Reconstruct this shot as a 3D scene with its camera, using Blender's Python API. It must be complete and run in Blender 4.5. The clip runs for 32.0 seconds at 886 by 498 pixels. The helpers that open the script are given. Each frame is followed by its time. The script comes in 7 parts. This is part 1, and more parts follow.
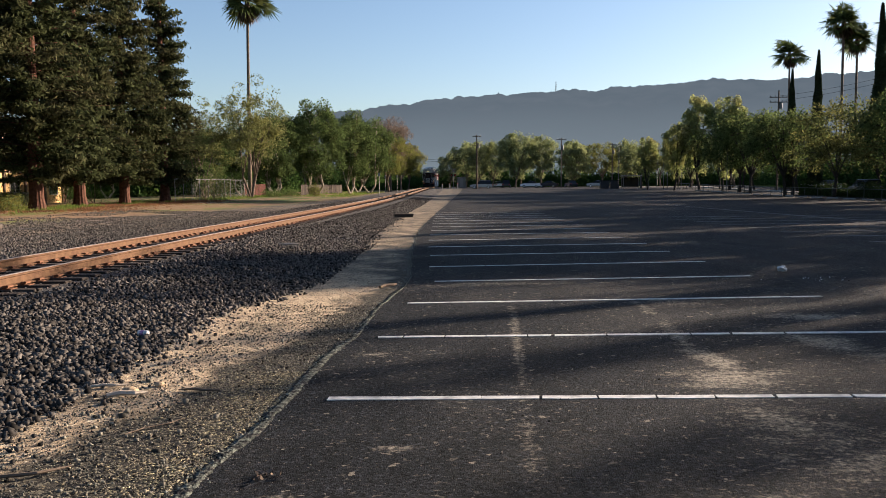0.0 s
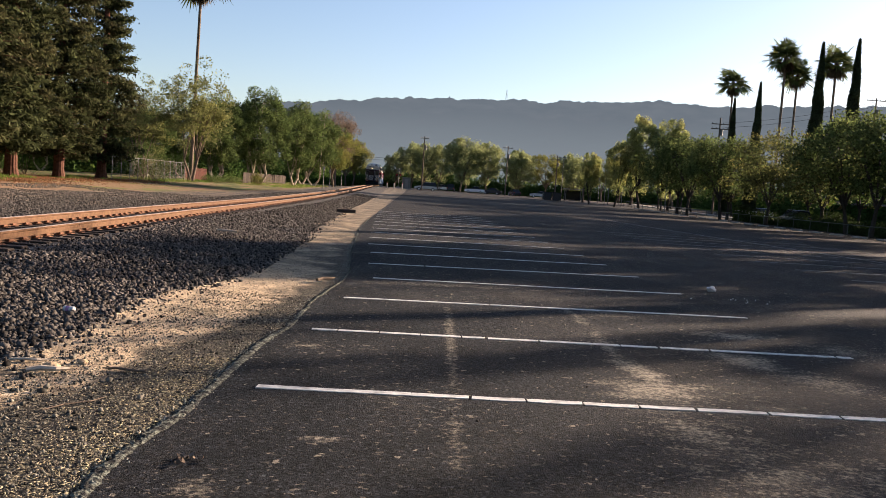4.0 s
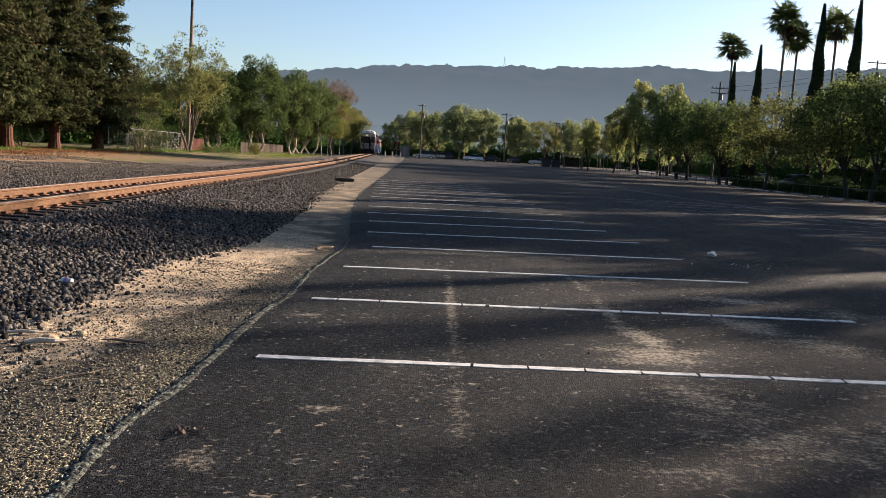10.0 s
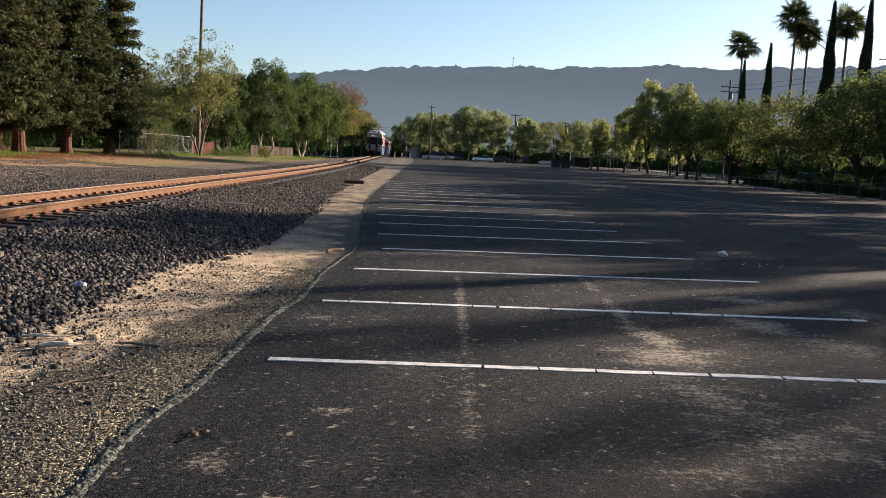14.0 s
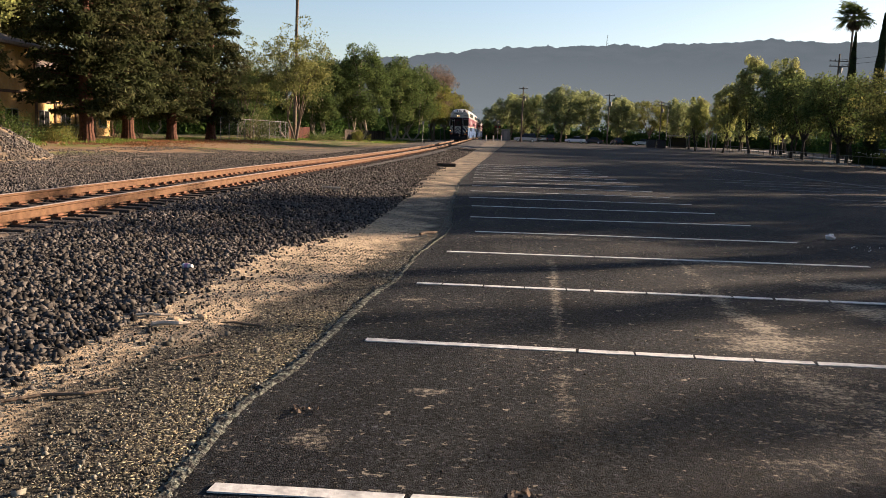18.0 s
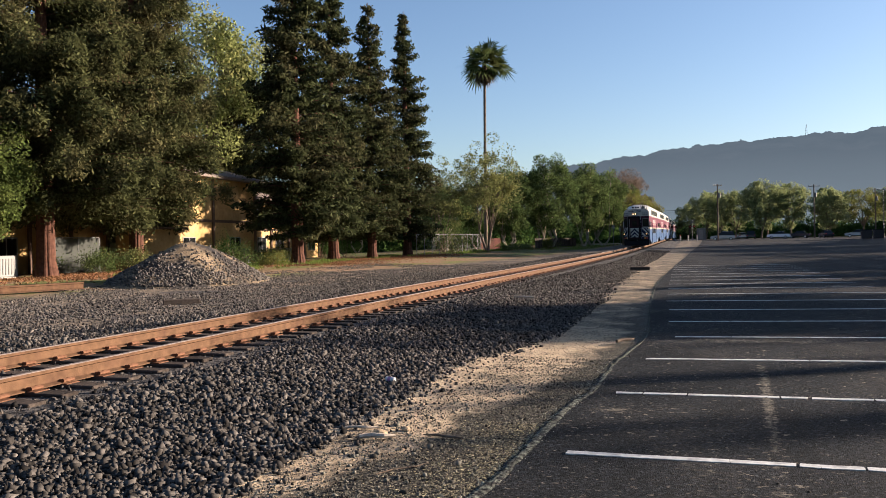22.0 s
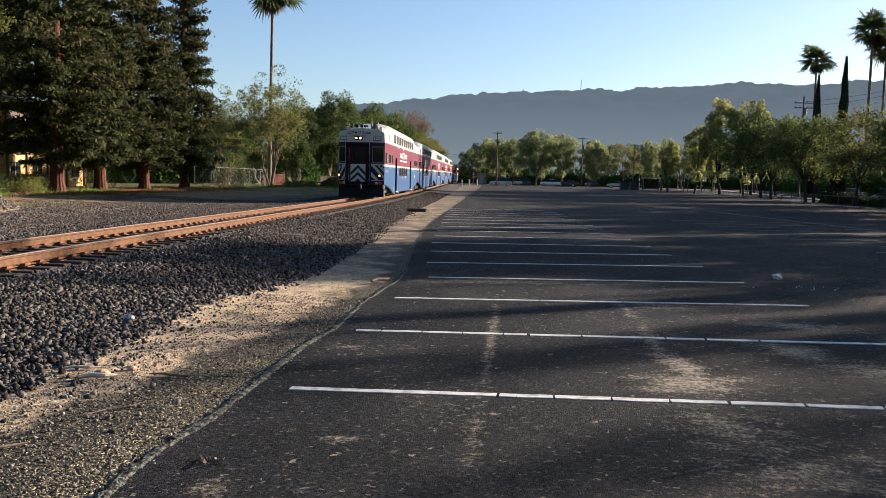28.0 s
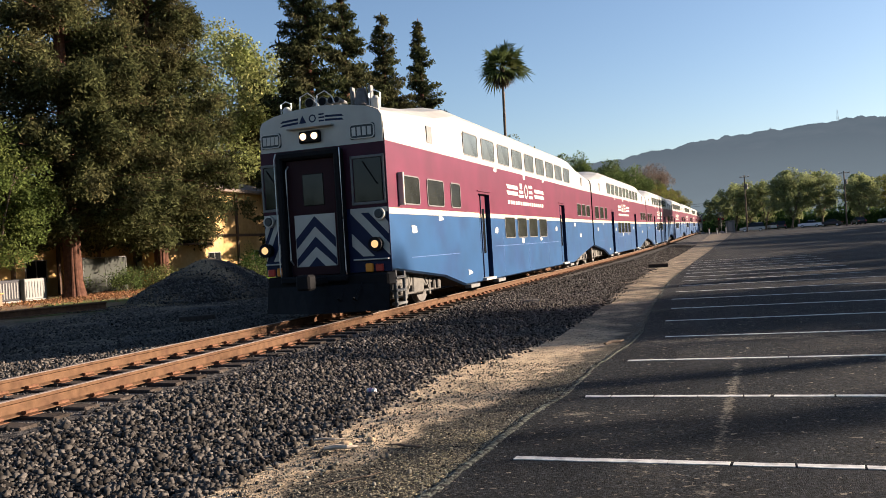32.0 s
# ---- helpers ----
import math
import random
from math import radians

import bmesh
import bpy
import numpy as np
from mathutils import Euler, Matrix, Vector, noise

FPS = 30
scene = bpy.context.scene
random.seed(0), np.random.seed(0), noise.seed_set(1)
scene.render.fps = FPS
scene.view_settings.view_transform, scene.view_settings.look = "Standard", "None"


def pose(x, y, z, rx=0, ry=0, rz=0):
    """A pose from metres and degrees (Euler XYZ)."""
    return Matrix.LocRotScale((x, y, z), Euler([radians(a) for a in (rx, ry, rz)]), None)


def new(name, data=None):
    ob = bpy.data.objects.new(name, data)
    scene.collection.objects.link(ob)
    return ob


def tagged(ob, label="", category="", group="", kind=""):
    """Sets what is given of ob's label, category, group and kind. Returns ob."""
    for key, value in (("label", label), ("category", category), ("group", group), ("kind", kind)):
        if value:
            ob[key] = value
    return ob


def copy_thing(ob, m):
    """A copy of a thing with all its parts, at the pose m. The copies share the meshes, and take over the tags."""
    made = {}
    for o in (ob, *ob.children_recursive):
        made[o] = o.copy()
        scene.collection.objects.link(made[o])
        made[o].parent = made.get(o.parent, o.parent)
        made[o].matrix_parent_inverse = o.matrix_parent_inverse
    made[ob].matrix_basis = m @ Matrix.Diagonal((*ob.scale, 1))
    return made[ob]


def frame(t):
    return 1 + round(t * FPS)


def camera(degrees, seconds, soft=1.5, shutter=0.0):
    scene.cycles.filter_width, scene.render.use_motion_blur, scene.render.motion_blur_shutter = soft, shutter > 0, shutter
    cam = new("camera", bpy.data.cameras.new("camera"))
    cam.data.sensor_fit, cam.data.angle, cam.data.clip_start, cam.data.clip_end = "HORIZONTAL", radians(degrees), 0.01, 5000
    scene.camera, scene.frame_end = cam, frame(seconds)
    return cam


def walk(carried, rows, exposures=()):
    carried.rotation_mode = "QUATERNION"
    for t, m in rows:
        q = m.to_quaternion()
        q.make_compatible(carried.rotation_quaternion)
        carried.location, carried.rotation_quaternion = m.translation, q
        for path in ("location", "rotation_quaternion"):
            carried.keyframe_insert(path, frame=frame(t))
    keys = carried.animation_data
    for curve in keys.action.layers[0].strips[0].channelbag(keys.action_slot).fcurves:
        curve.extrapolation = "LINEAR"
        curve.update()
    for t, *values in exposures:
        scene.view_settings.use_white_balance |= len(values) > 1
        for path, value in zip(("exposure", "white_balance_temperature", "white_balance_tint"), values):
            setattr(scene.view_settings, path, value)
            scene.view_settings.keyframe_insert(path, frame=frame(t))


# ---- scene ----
cam = camera(57.2, 32.0, soft=0.8)
PATH = [
    (0, 0.239, -0.176, 1.636, 0.43, -4.43, 0.48),
    (0.5, 0.240, -0.177, 1.632, -1.82, -3.80, 0.01),
    (1, 0.241, -0.204, 1.614, -1.15, -4.98, -1.40),
    (1.5, 0.232, -0.210, 1.600, -0.06, -5.90, -2.71),
    (2, 0.226, -0.205, 1.607, 0.19, -6.95, -3.38),
    (2.5, 0.228, -0.201, 1.598, -0.17, -7.26, -3.60),
    (3, 0.230, -0.205, 1.596, -1.31, -6.23, -3.75),
    (3.5, 0.234, -0.207, 1.605, -3.06, -4.66, -3.96),
    (5.5, 0.228, -0.156, 1.601, -3.88, -3.90, -4.09),
    (6, 0.221, -0.154, 1.600, -4.10, -4.60, -4.45),
    (6.5, 0.233, -0.143, 1.608, -3.00, -5.22, -2.70),
    (7, 0.235, -0.129, 1.600, -2.64, -6.00, -2.24),
    (7.5, 0.227, -0.122, 1.590, -2.66, -7.04, -3.07),
    (8, 0.226, -0.120, 1.588, -3.34, -6.47, -3.35),
    (8.5, 0.233, -0.137, 1.594, -3.72, -5.91, -3.47),
    (9, 0.234, -0.141, 1.595, -3.61, -6.08, -3.68),
    (9.5, 0.232, -0.132, 1.593, -3.48, -6.46, -3.56),
    (10, 0.233, -0.130, 1.591, -3.58, -6.46, -3.38),
    (10.5, 0.233, -0.149, 1.599, -3.30, -5.85, -3.32),
    (11, 0.231, -0.162, 1.602, -3.01, -5.65, -3.64),
    (11.5, 0.227, -0.146, 1.599, -2.81, -5.82, -4.12),
    (12, 0.228, -0.143, 1.592, -2.90, -5.87, -4.18),
    (12.5, 0.227, -0.150, 1.599, -2.92, -6.00, -4.10),
    (13, 0.231, -0.150, 1.601, -3.25, -5.73, -3.82),
    (13.5, 0.233, -0.151, 1.599, -3.23, -6.13, -3.52),
    (14, 0.231, -0.148, 1.598, -2.92, -6.41, -2.90),
    (14.5, 0.236, -0.137, 1.605, -0.40, -5.49, -1.25),
    (16.5, 0.205, -0.187, 1.611, 1.61, -7.55, -1.42),
    (17, 0.205, -0.199, 1.614, 1.23, -7.54, -1.44),
    (17.5, 0.212, -0.172, 1.611, 1.17, -8.13, -2.16),
    (18, 0.208, -0.170, 1.606, 3.47, -7.92, -2.17),
    (18.5, 0.186, -0.205, 1.632, 14.57, -5.02, -1.63),
    (19, 0.227, -0.206, 1.634, 20.61, -2.66, -1.15),
    (19.5, 0.222, -0.199, 1.635, 18.15, -2.30, -0.63),
    (20, 0.192, -0.219, 1.637, 15.88, -2.56, 0.25),
    (20.5, 0.188, -0.223, 1.638, 15.50, -2.65, 0.72),
    (21, 0.187, -0.229, 1.636, 14.92, -2.06, 0.49),
    (21.5, 0.201, -0.244, 1.644, 16.53, -0.79, 0.95),
    (22, 0.209, -0.249, 1.637, 16.75, -0.45, 1.13),
    (22.5, 0.182, -0.218, 1.644, 12.82, -0.44, -0.22),
    (23, 0.197, -0.200, 1.616, 6.61, -1.88, -2.17),
    (23.5, 0.210, -0.193, 1.616, 3.95, -2.94, -2.12),
    (24, 0.196, -0.190, 1.633, 2.79, -3.62, -2.52),
    (24.5, 0.205, -0.197, 1.626, 1.41, -4.55, -2.72),
    (25, 0.233, -0.210, 1.621, -0.79, -5.11, -2.25),
    (25.5, 0.315, -0.194, 1.644, -0.32, -5.21, -1.71),
    (27.5, 0.647, -0.280, 1.666, 3.26, -4.49, -0.66),
    (28, 0.677, -0.298, 1.671, 1.95, -4.78, -1.38),
    (28.5, 0.886, -0.264, 1.656, 4.55, -4.13, -2.43),
    (29, 0.966, -0.267, 1.697, 7.97, -2.74, -0.14),
    (29.5, 0.973, -0.305, 1.714, 10.80, -1.71, 2.90),
    (30, 0.974, -0.334, 1.718, 12.16, -0.79, 2.98),
    (30.5, 0.970, -0.338, 1.722, 13.70, -1.18, 3.11),
    (31, 0.974, -0.326, 1.724, 16.01, -1.46, 3.94),
    (31.5, 0.975, -0.329, 1.732, 17.51, -1.57, 4.11),
    (32, 0.953, -0.338, 1.732, 18.87, -0.14, 3.51),
]

EXPOSURES = [(0, 2.08, 6050, 17), (1, 2.07, 6050, 17), (2, 2.2, 6300, 18), (3, 2.34, 6520, 22), (3.5, 2.34, 6520, 22), (5.5, 2.12, 5750, 17), (6, 2.1, 5650, 17), (7, 2.15, 5800, 17), (8, 2.34, 6280, 20), (9, 2.2, 6050, 17), (14, 2.2, 6050, 17), (15, 2.2, 6150, 17), (17, 2.2, 6620, 20), (20, 2.25, 6420, 20), (23, 2.05, 5780, 16), (25, 2.17, 5850, 16), (30, 2.2, 5900, 16), (32, 2.12, 6050, 16)]
walk(cam, [(t, pose(x, y, z, 90 + pitch, roll, yaw)) for t, x, y, z, yaw, pitch, roll in PATH], EXPOSURES)

# ---- light ----
SUN_AZ, SUN_EL = 60.0, 13.5
world = bpy.data.worlds.new("world")
scene.world = world
world.use_nodes = True
wn = world.node_tree
sky = wn.nodes.new("ShaderNodeTexSky")
sky.sky_type = "NISHITA"
sky.sun_disc = False
sky.sun_elevation, sky.sun_rotation = radians(SUN_EL), radians(SUN_AZ)
sky.air_density, sky.dust_density, sky.ozone_density = 1.0, 0.7, 1.8
wn.nodes["Background"].inputs[1].default_value = 0.0405
wn.links.new(sky.outputs[0], wn.nodes["Background"].inputs[0])
sun = new("sun", bpy.data.lights.new("sun", "SUN"))
sun.data.energy, sun.data.angle, sun.data.color = 4.4, radians(0.53), (1.0, 0.8, 0.57)
sun_dir = Vector((math.sin(radians(SUN_AZ)) * math.cos(radians(SUN_EL)), math.cos(radians(SUN_AZ)) * math.cos(radians(SUN_EL)), math.sin(radians(SUN_EL))))
sun.matrix_basis = Matrix.Translation((60, 40, 60)) @ sun_dir.to_track_quat("Z", "Y").to_matrix().to_4x4()

# ---- helpers of this scene ----
XC, RAIL = -7.06, 0.384      # middle of the track, top of the rails


def smooth(a, b, v):
    k = min(1.0, max(0.0, (v - a) / (b - a)))
    return k * k * (3 - 2 * k)


def rise(y):
    """The lot climbs a little towards its far end."""
    return 1.2 * smooth(35, 205, y)


def bend(y):
    """The rail corridor swings gently to one side as it runs off."""
    u = max(0.0, y - 15.0)
    return 2.5 * (1 - math.exp(-u * u / (u + 25.0) / 80.0))


def track_at(y):
    """Middle of the track at rail height, y metres along."""
    return Vector((XC + bend(y), y, RAIL + 0.85 * rise(y)))


def mat(name, color, rough=0.8, metal=0.0, var=0.25, scale=8.0, bump=0.2, bump_scale=40.0, second=None, second_scale=0.7, second_mix=0.5, island=0.0, spec=0.4, object_random=0.0):
    """A surface: colour varied at two scales, fine relief."""
    m = bpy.data.materials.new(name)
    m.use_nodes = True
    nt = m.node_tree
    N, L = nt.nodes, nt.links
    b = N["Principled BSDF"]
    b.inputs["Roughness"].default_value, b.inputs["Metallic"].default_value = rough, metal
    b.inputs["Specular IOR Level"].default_value = spec if rough < 0.8 else spec * 0.25
    tc = N.new("ShaderNodeTexCoord")
    n1 = N.new("ShaderNodeTexNoise")
    n1.inputs["Scale"].default_value, n1.inputs["Detail"].default_value = scale, 6
    L.new(tc.outputs["Object"], n1.inputs["Vector"])
    r1 = N.new("ShaderNodeMapRange")
    r1.inputs[1].default_value, r1.inputs[2].default_value = 0.3, 0.7
    r1.inputs[3].default_value, r1.inputs[4].default_value = 1 - var, 1 + var
    L.new(n1.outputs[0], r1.inputs[0])
    base = N.new("ShaderNodeMix")
    base.data_type = "RGBA"
    base.inputs[6].default_value = (*color, 1)
    base.inputs[7].default_value = (*(second or color), 1)
    n2 = N.new("ShaderNodeTexNoise")
    n2.inputs["Scale"].default_value, n2.inputs["Detail"].default_value = second_scale, 8
    L.new(tc.outputs["Object"], n2.inputs["Vector"])
    r2 = N.new("ShaderNodeMapRange")
    r2.inputs[1].default_value, r2.inputs[2].default_value = 0.62 - 0.3 * second_mix, 0.82 - 0.3 * second_mix
    L.new(n2.outputs[0], r2.inputs[0])
    L.new(r2.outputs[0], base.inputs[0])
    mul = N.new("ShaderNodeVectorMath")
    mul.operation = "SCALE"
    L.new(base.outputs[2], mul.inputs[0])
    L.new(r1.outputs[0], mul.inputs[3])
    out = mul.outputs[0]
    if island or object_random:
        src = N.new("ShaderNodeNewGeometry").outputs["Random Per Island"] if island else N.new("ShaderNodeObjectInfo").outputs["Random"]
        r3 = N.new("ShaderNodeMapRange")
        r3.inputs[3].default_value, r3.inputs[4].default_value = 1 - (island or object_random), 1 + (island or object_random)
        L.new(src, r3.inputs[0])
        mul2 = N.new("ShaderNodeVectorMath")
        mul2.operation = "SCALE"
        L.new(out, mul2.inputs[0])
        L.new(r3.outputs[0], mul2.inputs[3])
        out = mul2.outputs[0]
    L.new(out, b.inputs["Base Color"])
    if bump:
        nb = N.new("ShaderNodeTexNoise")
        nb.inputs["Scale"].default_value, nb.inputs["Detail"].default_value = bump_scale, 4
        L.new(tc.outputs["Object"], nb.inputs["Vector"])
        bp = N.new("ShaderNodeBump")
        bp.inputs["Strength"].default_value, bp.inputs["Distance"].default_value = bump, 0.02
        L.new(nb.outputs[0], bp.inputs["Height"])
        L.new(bp.outputs[0], b.inputs["Normal"])
    return m


def leaf_mat(name, color, second, trans=0.35, island=0.35):
    m = mat(name, color, 0.8, var=0.3, scale=0.9, bump=0, second=second, second_scale=0.35, island=island, spec=0.1)
    nt = m.node_tree
    N, L = nt.nodes, nt.links
    b = N["Principled BSDF"]
    tr = N.new("ShaderNodeBsdfTranslucent")
    mix = N.new("ShaderNodeMixShader")
    mix.inputs[0].default_value = trans
    src = b.inputs["Base Color"].links[0].from_socket
    L.new(src, tr.inputs[0])
    L.new(b.outputs[0], mix.inputs[1])
    L.new(tr.outputs[0], mix.inputs[2])
    L.new(mix.outputs[0], N["Material Output"].inputs[0])
    return m


def glow(name, color, strength):
    m = bpy.data.materials.new(name)
    m.use_nodes = True
    b = m.node_tree.nodes["Principled BSDF"]
    b.inputs["Base Color"].default_value = (*color, 1)
    b.inputs["Emission Color"].default_value = (*color, 1)
    b.inputs["Emission Strength"].default_value = strength
    return m


def link_mesh(name, verts, faces, material, parent=None, smooth_shade=False):
    """One mesh object from arrays of corners and faces."""
    me = bpy.data.meshes.new(name)
    me.from_pydata([tuple(v) for v in verts] if not isinstance(verts, list) else verts, [], faces if isinstance(faces, list) else faces.tolist())
    me.materials.append(material)
    if smooth_shade:
        me.polygons.foreach_set("use_smooth", [True] * len(me.polygons))
    me.update()
    ob = new(name, me)
    ob.parent = parent
    return ob


def part(name, bm, material, parent=None, label="", smooth_shade=False):
    """Links a bmesh as one mesh object under a thing or a part. material: one, or a list of slots."""
    me = bpy.data.meshes.new(name)
    bm.normal_update()
    bm.to_mesh(me)
    bm.free()
    for s in material if isinstance(material, (list, tuple)) else [material]:
        me.materials.append(s)
    if smooth_shade:
        me.polygons.foreach_set("use_smooth", [True] * len(me.polygons))
    ob = new(name, me)
    ob.parent = parent
    if label:
        tagged(ob, label)
    return ob


def empty(name, m=None, **tags):
    ob = new(name)
    if m is not None:
        ob.matrix_basis = m
    tagged(ob, **tags)
    return ob


def add_box(bm, x0, x1, y0, y1, z0, z1, bevel=0.0, turn=None):
    r = bmesh.ops.create_cube(bm, size=1)
    m = Matrix.Translation(((x0 + x1) / 2, (y0 + y1) / 2, (z0 + z1) / 2)) @ Matrix.Diagonal((x1 - x0, y1 - y0, z1 - z0, 1))
    if turn is not None:
        m = turn @ m
    bmesh.ops.transform(bm, matrix=m, verts=r["verts"])
    if bevel:
        edges = list({e for v in r["verts"] for e in v.link_edges})
        bmesh.ops.bevel(bm, geom=edges, offset=bevel, segments=1, affect="EDGES")
    return bm


def box(x0, x1, y0, y1, z0, z1, bevel=0.0):
    return add_box(bmesh.new(), x0, x1, y0, y1, z0, z1, bevel)


def add_tube(bm, a, b, ra, rb=None, n=10, caps=True):
    a, b = Vector(a), Vector(b)
    q = (b - a).to_track_quat("Z", "Y").to_matrix().to_4x4()
    r = bmesh.ops.create_cone(bm, cap_ends=caps, segments=n, radius1=ra, radius2=ra if rb is None else rb, depth=(b - a).length)
    bmesh.ops.transform(bm, matrix=Matrix.Translation((a + b) / 2) @ q, verts=r["verts"])
    return bm


def tube(a, b, ra, rb=None, n=10):
    return add_tube(bmesh.new(), a, b, ra, rb, n)


def add_path(bm, pts, radii, n=8):
    """A bent tapered tube through the points."""
    rings = []
    for i, p in enumerate(pts):
        p = Vector(p)
        d = (Vector(pts[min(i + 1, len(pts) - 1)]) - Vector(pts[max(i - 1, 0)])).normalized()
        q = d.to_track_quat("Z", "Y")
        rings.append([bm.verts.new(p + q @ Vector((math.cos(2 * math.pi * k / n) * radii[i], math.sin(2 * math.pi * k / n) * radii[i], 0))) for k in range(n)])
    for a, b in zip(rings, rings[1:]):
        for k in range(n):
            bm.faces.new((a[k], a[(k + 1) % n], b[(k + 1) % n], b[k]))
    bm.faces.new(rings[-1])
    return bm


def leaf_arrays(rng, pts, length, width, droop=0.0, outward=None):
    """Small bent leaf cards, one at each point: arrays of corners and faces."""
    n = len(pts)
    d = rng.normal(size=(n, 3))
    if outward is not None:
        d = d * 0.75 + outward
    d[:, 2] -= droop
    d /= np.linalg.norm(d, axis=1)[:, None]
    s = np.cross(d, rng.normal(size=(n, 3)))
    s /= np.linalg.norm(s, axis=1)[:, None] + 1e-6
    ln = length * rng.uniform(0.6, 1.3, (n, 1))
    wd = width * rng.uniform(0.6, 1.3, (n, 1))
    a, c = pts - d * ln / 2, pts + d * ln / 2
    b, e = pts + s * wd / 2, pts - s * wd / 2
    v = np.stack([a, b, c, e], 1).reshape(-1, 3)
    f = np.arange(4 * n).reshape(n, 4)
    return v, f


def mesh_fast(name, v, f, material, parent=None):
    """One mesh from large arrays of quads or triangles."""
    me = bpy.data.meshes.new(name)
    k = f.shape[1]
    me.vertices.add(len(v))
    me.vertices.foreach_set("co", np.ascontiguousarray(v, dtype=np.float32).ravel())
    me.loops.add(f.size)
    me.loops.foreach_set("vertex_index", np.ascontiguousarray(f, dtype=np.int32).ravel())
    me.polygons.add(len(f))
    me.polygons.foreach_set("loop_start", np.arange(0, f.size, k, dtype=np.int32))
    me.polygons.foreach_set("loop_total", np.full(len(f), k, dtype=np.int32))
    me.materials.append(material)
    me.update(calc_edges=True)
    ob = new(name, me)
    ob.parent = parent
    return ob


# ---- materials ----
def asphalt_material():
    """Dark worn asphalt: aggregate, tracked dust, and spilt sand in shapes of its own."""
    m = mat("asphalt", (0.0132, 0.0149, 0.0172), 0.85, var=0.6, scale=45, bump=1.0, bump_scale=110, second=(0.0192, 0.0208, 0.0228), second_scale=0.5, second_mix=0.3, spec=0.33)
    N, L = m.node_tree.nodes, m.node_tree.links
    b = N["Principled BSDF"]
    base = b.inputs["Base Color"].links[0].from_socket
    g = N.new("ShaderNodeNewGeometry")

    def math_node(op, a, c):
        k = N.new("ShaderNodeMath")
        k.operation = op
        for i, s in enumerate((a, c)):
            if isinstance(s, (int, float)):
                k.inputs[i].default_value = s
            else:
                L.new(s, k.inputs[i])
        return k.outputs[0]

    def tex(scale, detail=8, stretch=(1, 1, 1)):
        mp = N.new("ShaderNodeMapping")
        mp.inputs["Scale"].default_value = stretch
        L.new(g.outputs["Position"], mp.inputs["Vector"])
        t = N.new("ShaderNodeTexNoise")
        t.inputs["Scale"].default_value, t.inputs["Detail"].default_value, t.inputs["Roughness"].default_value = scale, detail, 0.7
        L.new(mp.outputs[0], t.inputs["Vector"])
        return t.outputs[0]

    def rng(src, a, c, lo=0.0, hi=1.0):
        r = N.new("ShaderNodeMapRange")
        r.inputs[1].default_value, r.inputs[2].default_value, r.inputs[3].default_value, r.inputs[4].default_value = a, c, lo, hi
        L.new(src, r.inputs[0])
        return r.outputs[0]

    vor = N.new("ShaderNodeTexVoronoi")
    vor.inputs["Scale"].default_value = 52
    L.new(g.outputs["Position"], vor.inputs["Vector"])
    sepc = N.new("ShaderNodeSeparateColor")
    L.new(vor.outputs["Color"], sepc.inputs[0])
    chips = math_node("MULTIPLY", rng(sepc.outputs[0], 0.0, 1.0, 0.2, 1.75), rng(sepc.outputs[1], 0.93, 0.97, 1.0, 2.2))
    tar = rng(tex(0.8, 6, (1, 0.6, 1)), 0.38, 0.5, 0.68, 1.0)
    agg = N.new("ShaderNodeVectorMath")
    agg.operation = "SCALE"
    L.new(base, agg.inputs[0])
    L.new(math_node("MULTIPLY", chips, tar), agg.inputs[3])
    base = agg.outputs[0]
    wob = N.new("ShaderNodeVectorMath")
    wob.operation = "ADD"
    nv = N.new("ShaderNodeTexNoise")
    nv.inputs["Scale"].default_value, nv.inputs["Detail"].default_value = 1.6, 6
    L.new(g.outputs["Position"], nv.inputs["Vector"])
    sc = N.new("ShaderNodeVectorMath")
    sc.operation = "MULTIPLY_ADD"
    sc.inputs[1].default_value, sc.inputs[2].default_value = (0.26, 0.26, 0), (-0.13, -0.13, 0)
    L.new(nv.outputs[1], sc.inputs[0])
    L.new(g.outputs["Position"], wob.inputs[0])
    L.new(sc.outputs[0], wob.inputs[1])
    thin = N.new("ShaderNodeVectorMath")
    thin.operation = "MULTIPLY_ADD"
    thin.inputs[1].default_value = (0.2, 0.2, 0)
    sc2 = N.new("ShaderNodeVectorMath")
    sc2.operation = "SUBTRACT"
    L.new(wob.outputs[0], sc2.inputs[0])
    L.new(g.outputs["Position"], sc2.inputs[1])
    L.new(sc2.outputs[0], thin.inputs[0])
    L.new(g.outputs["Position"], thin.inputs[2])
    total = None
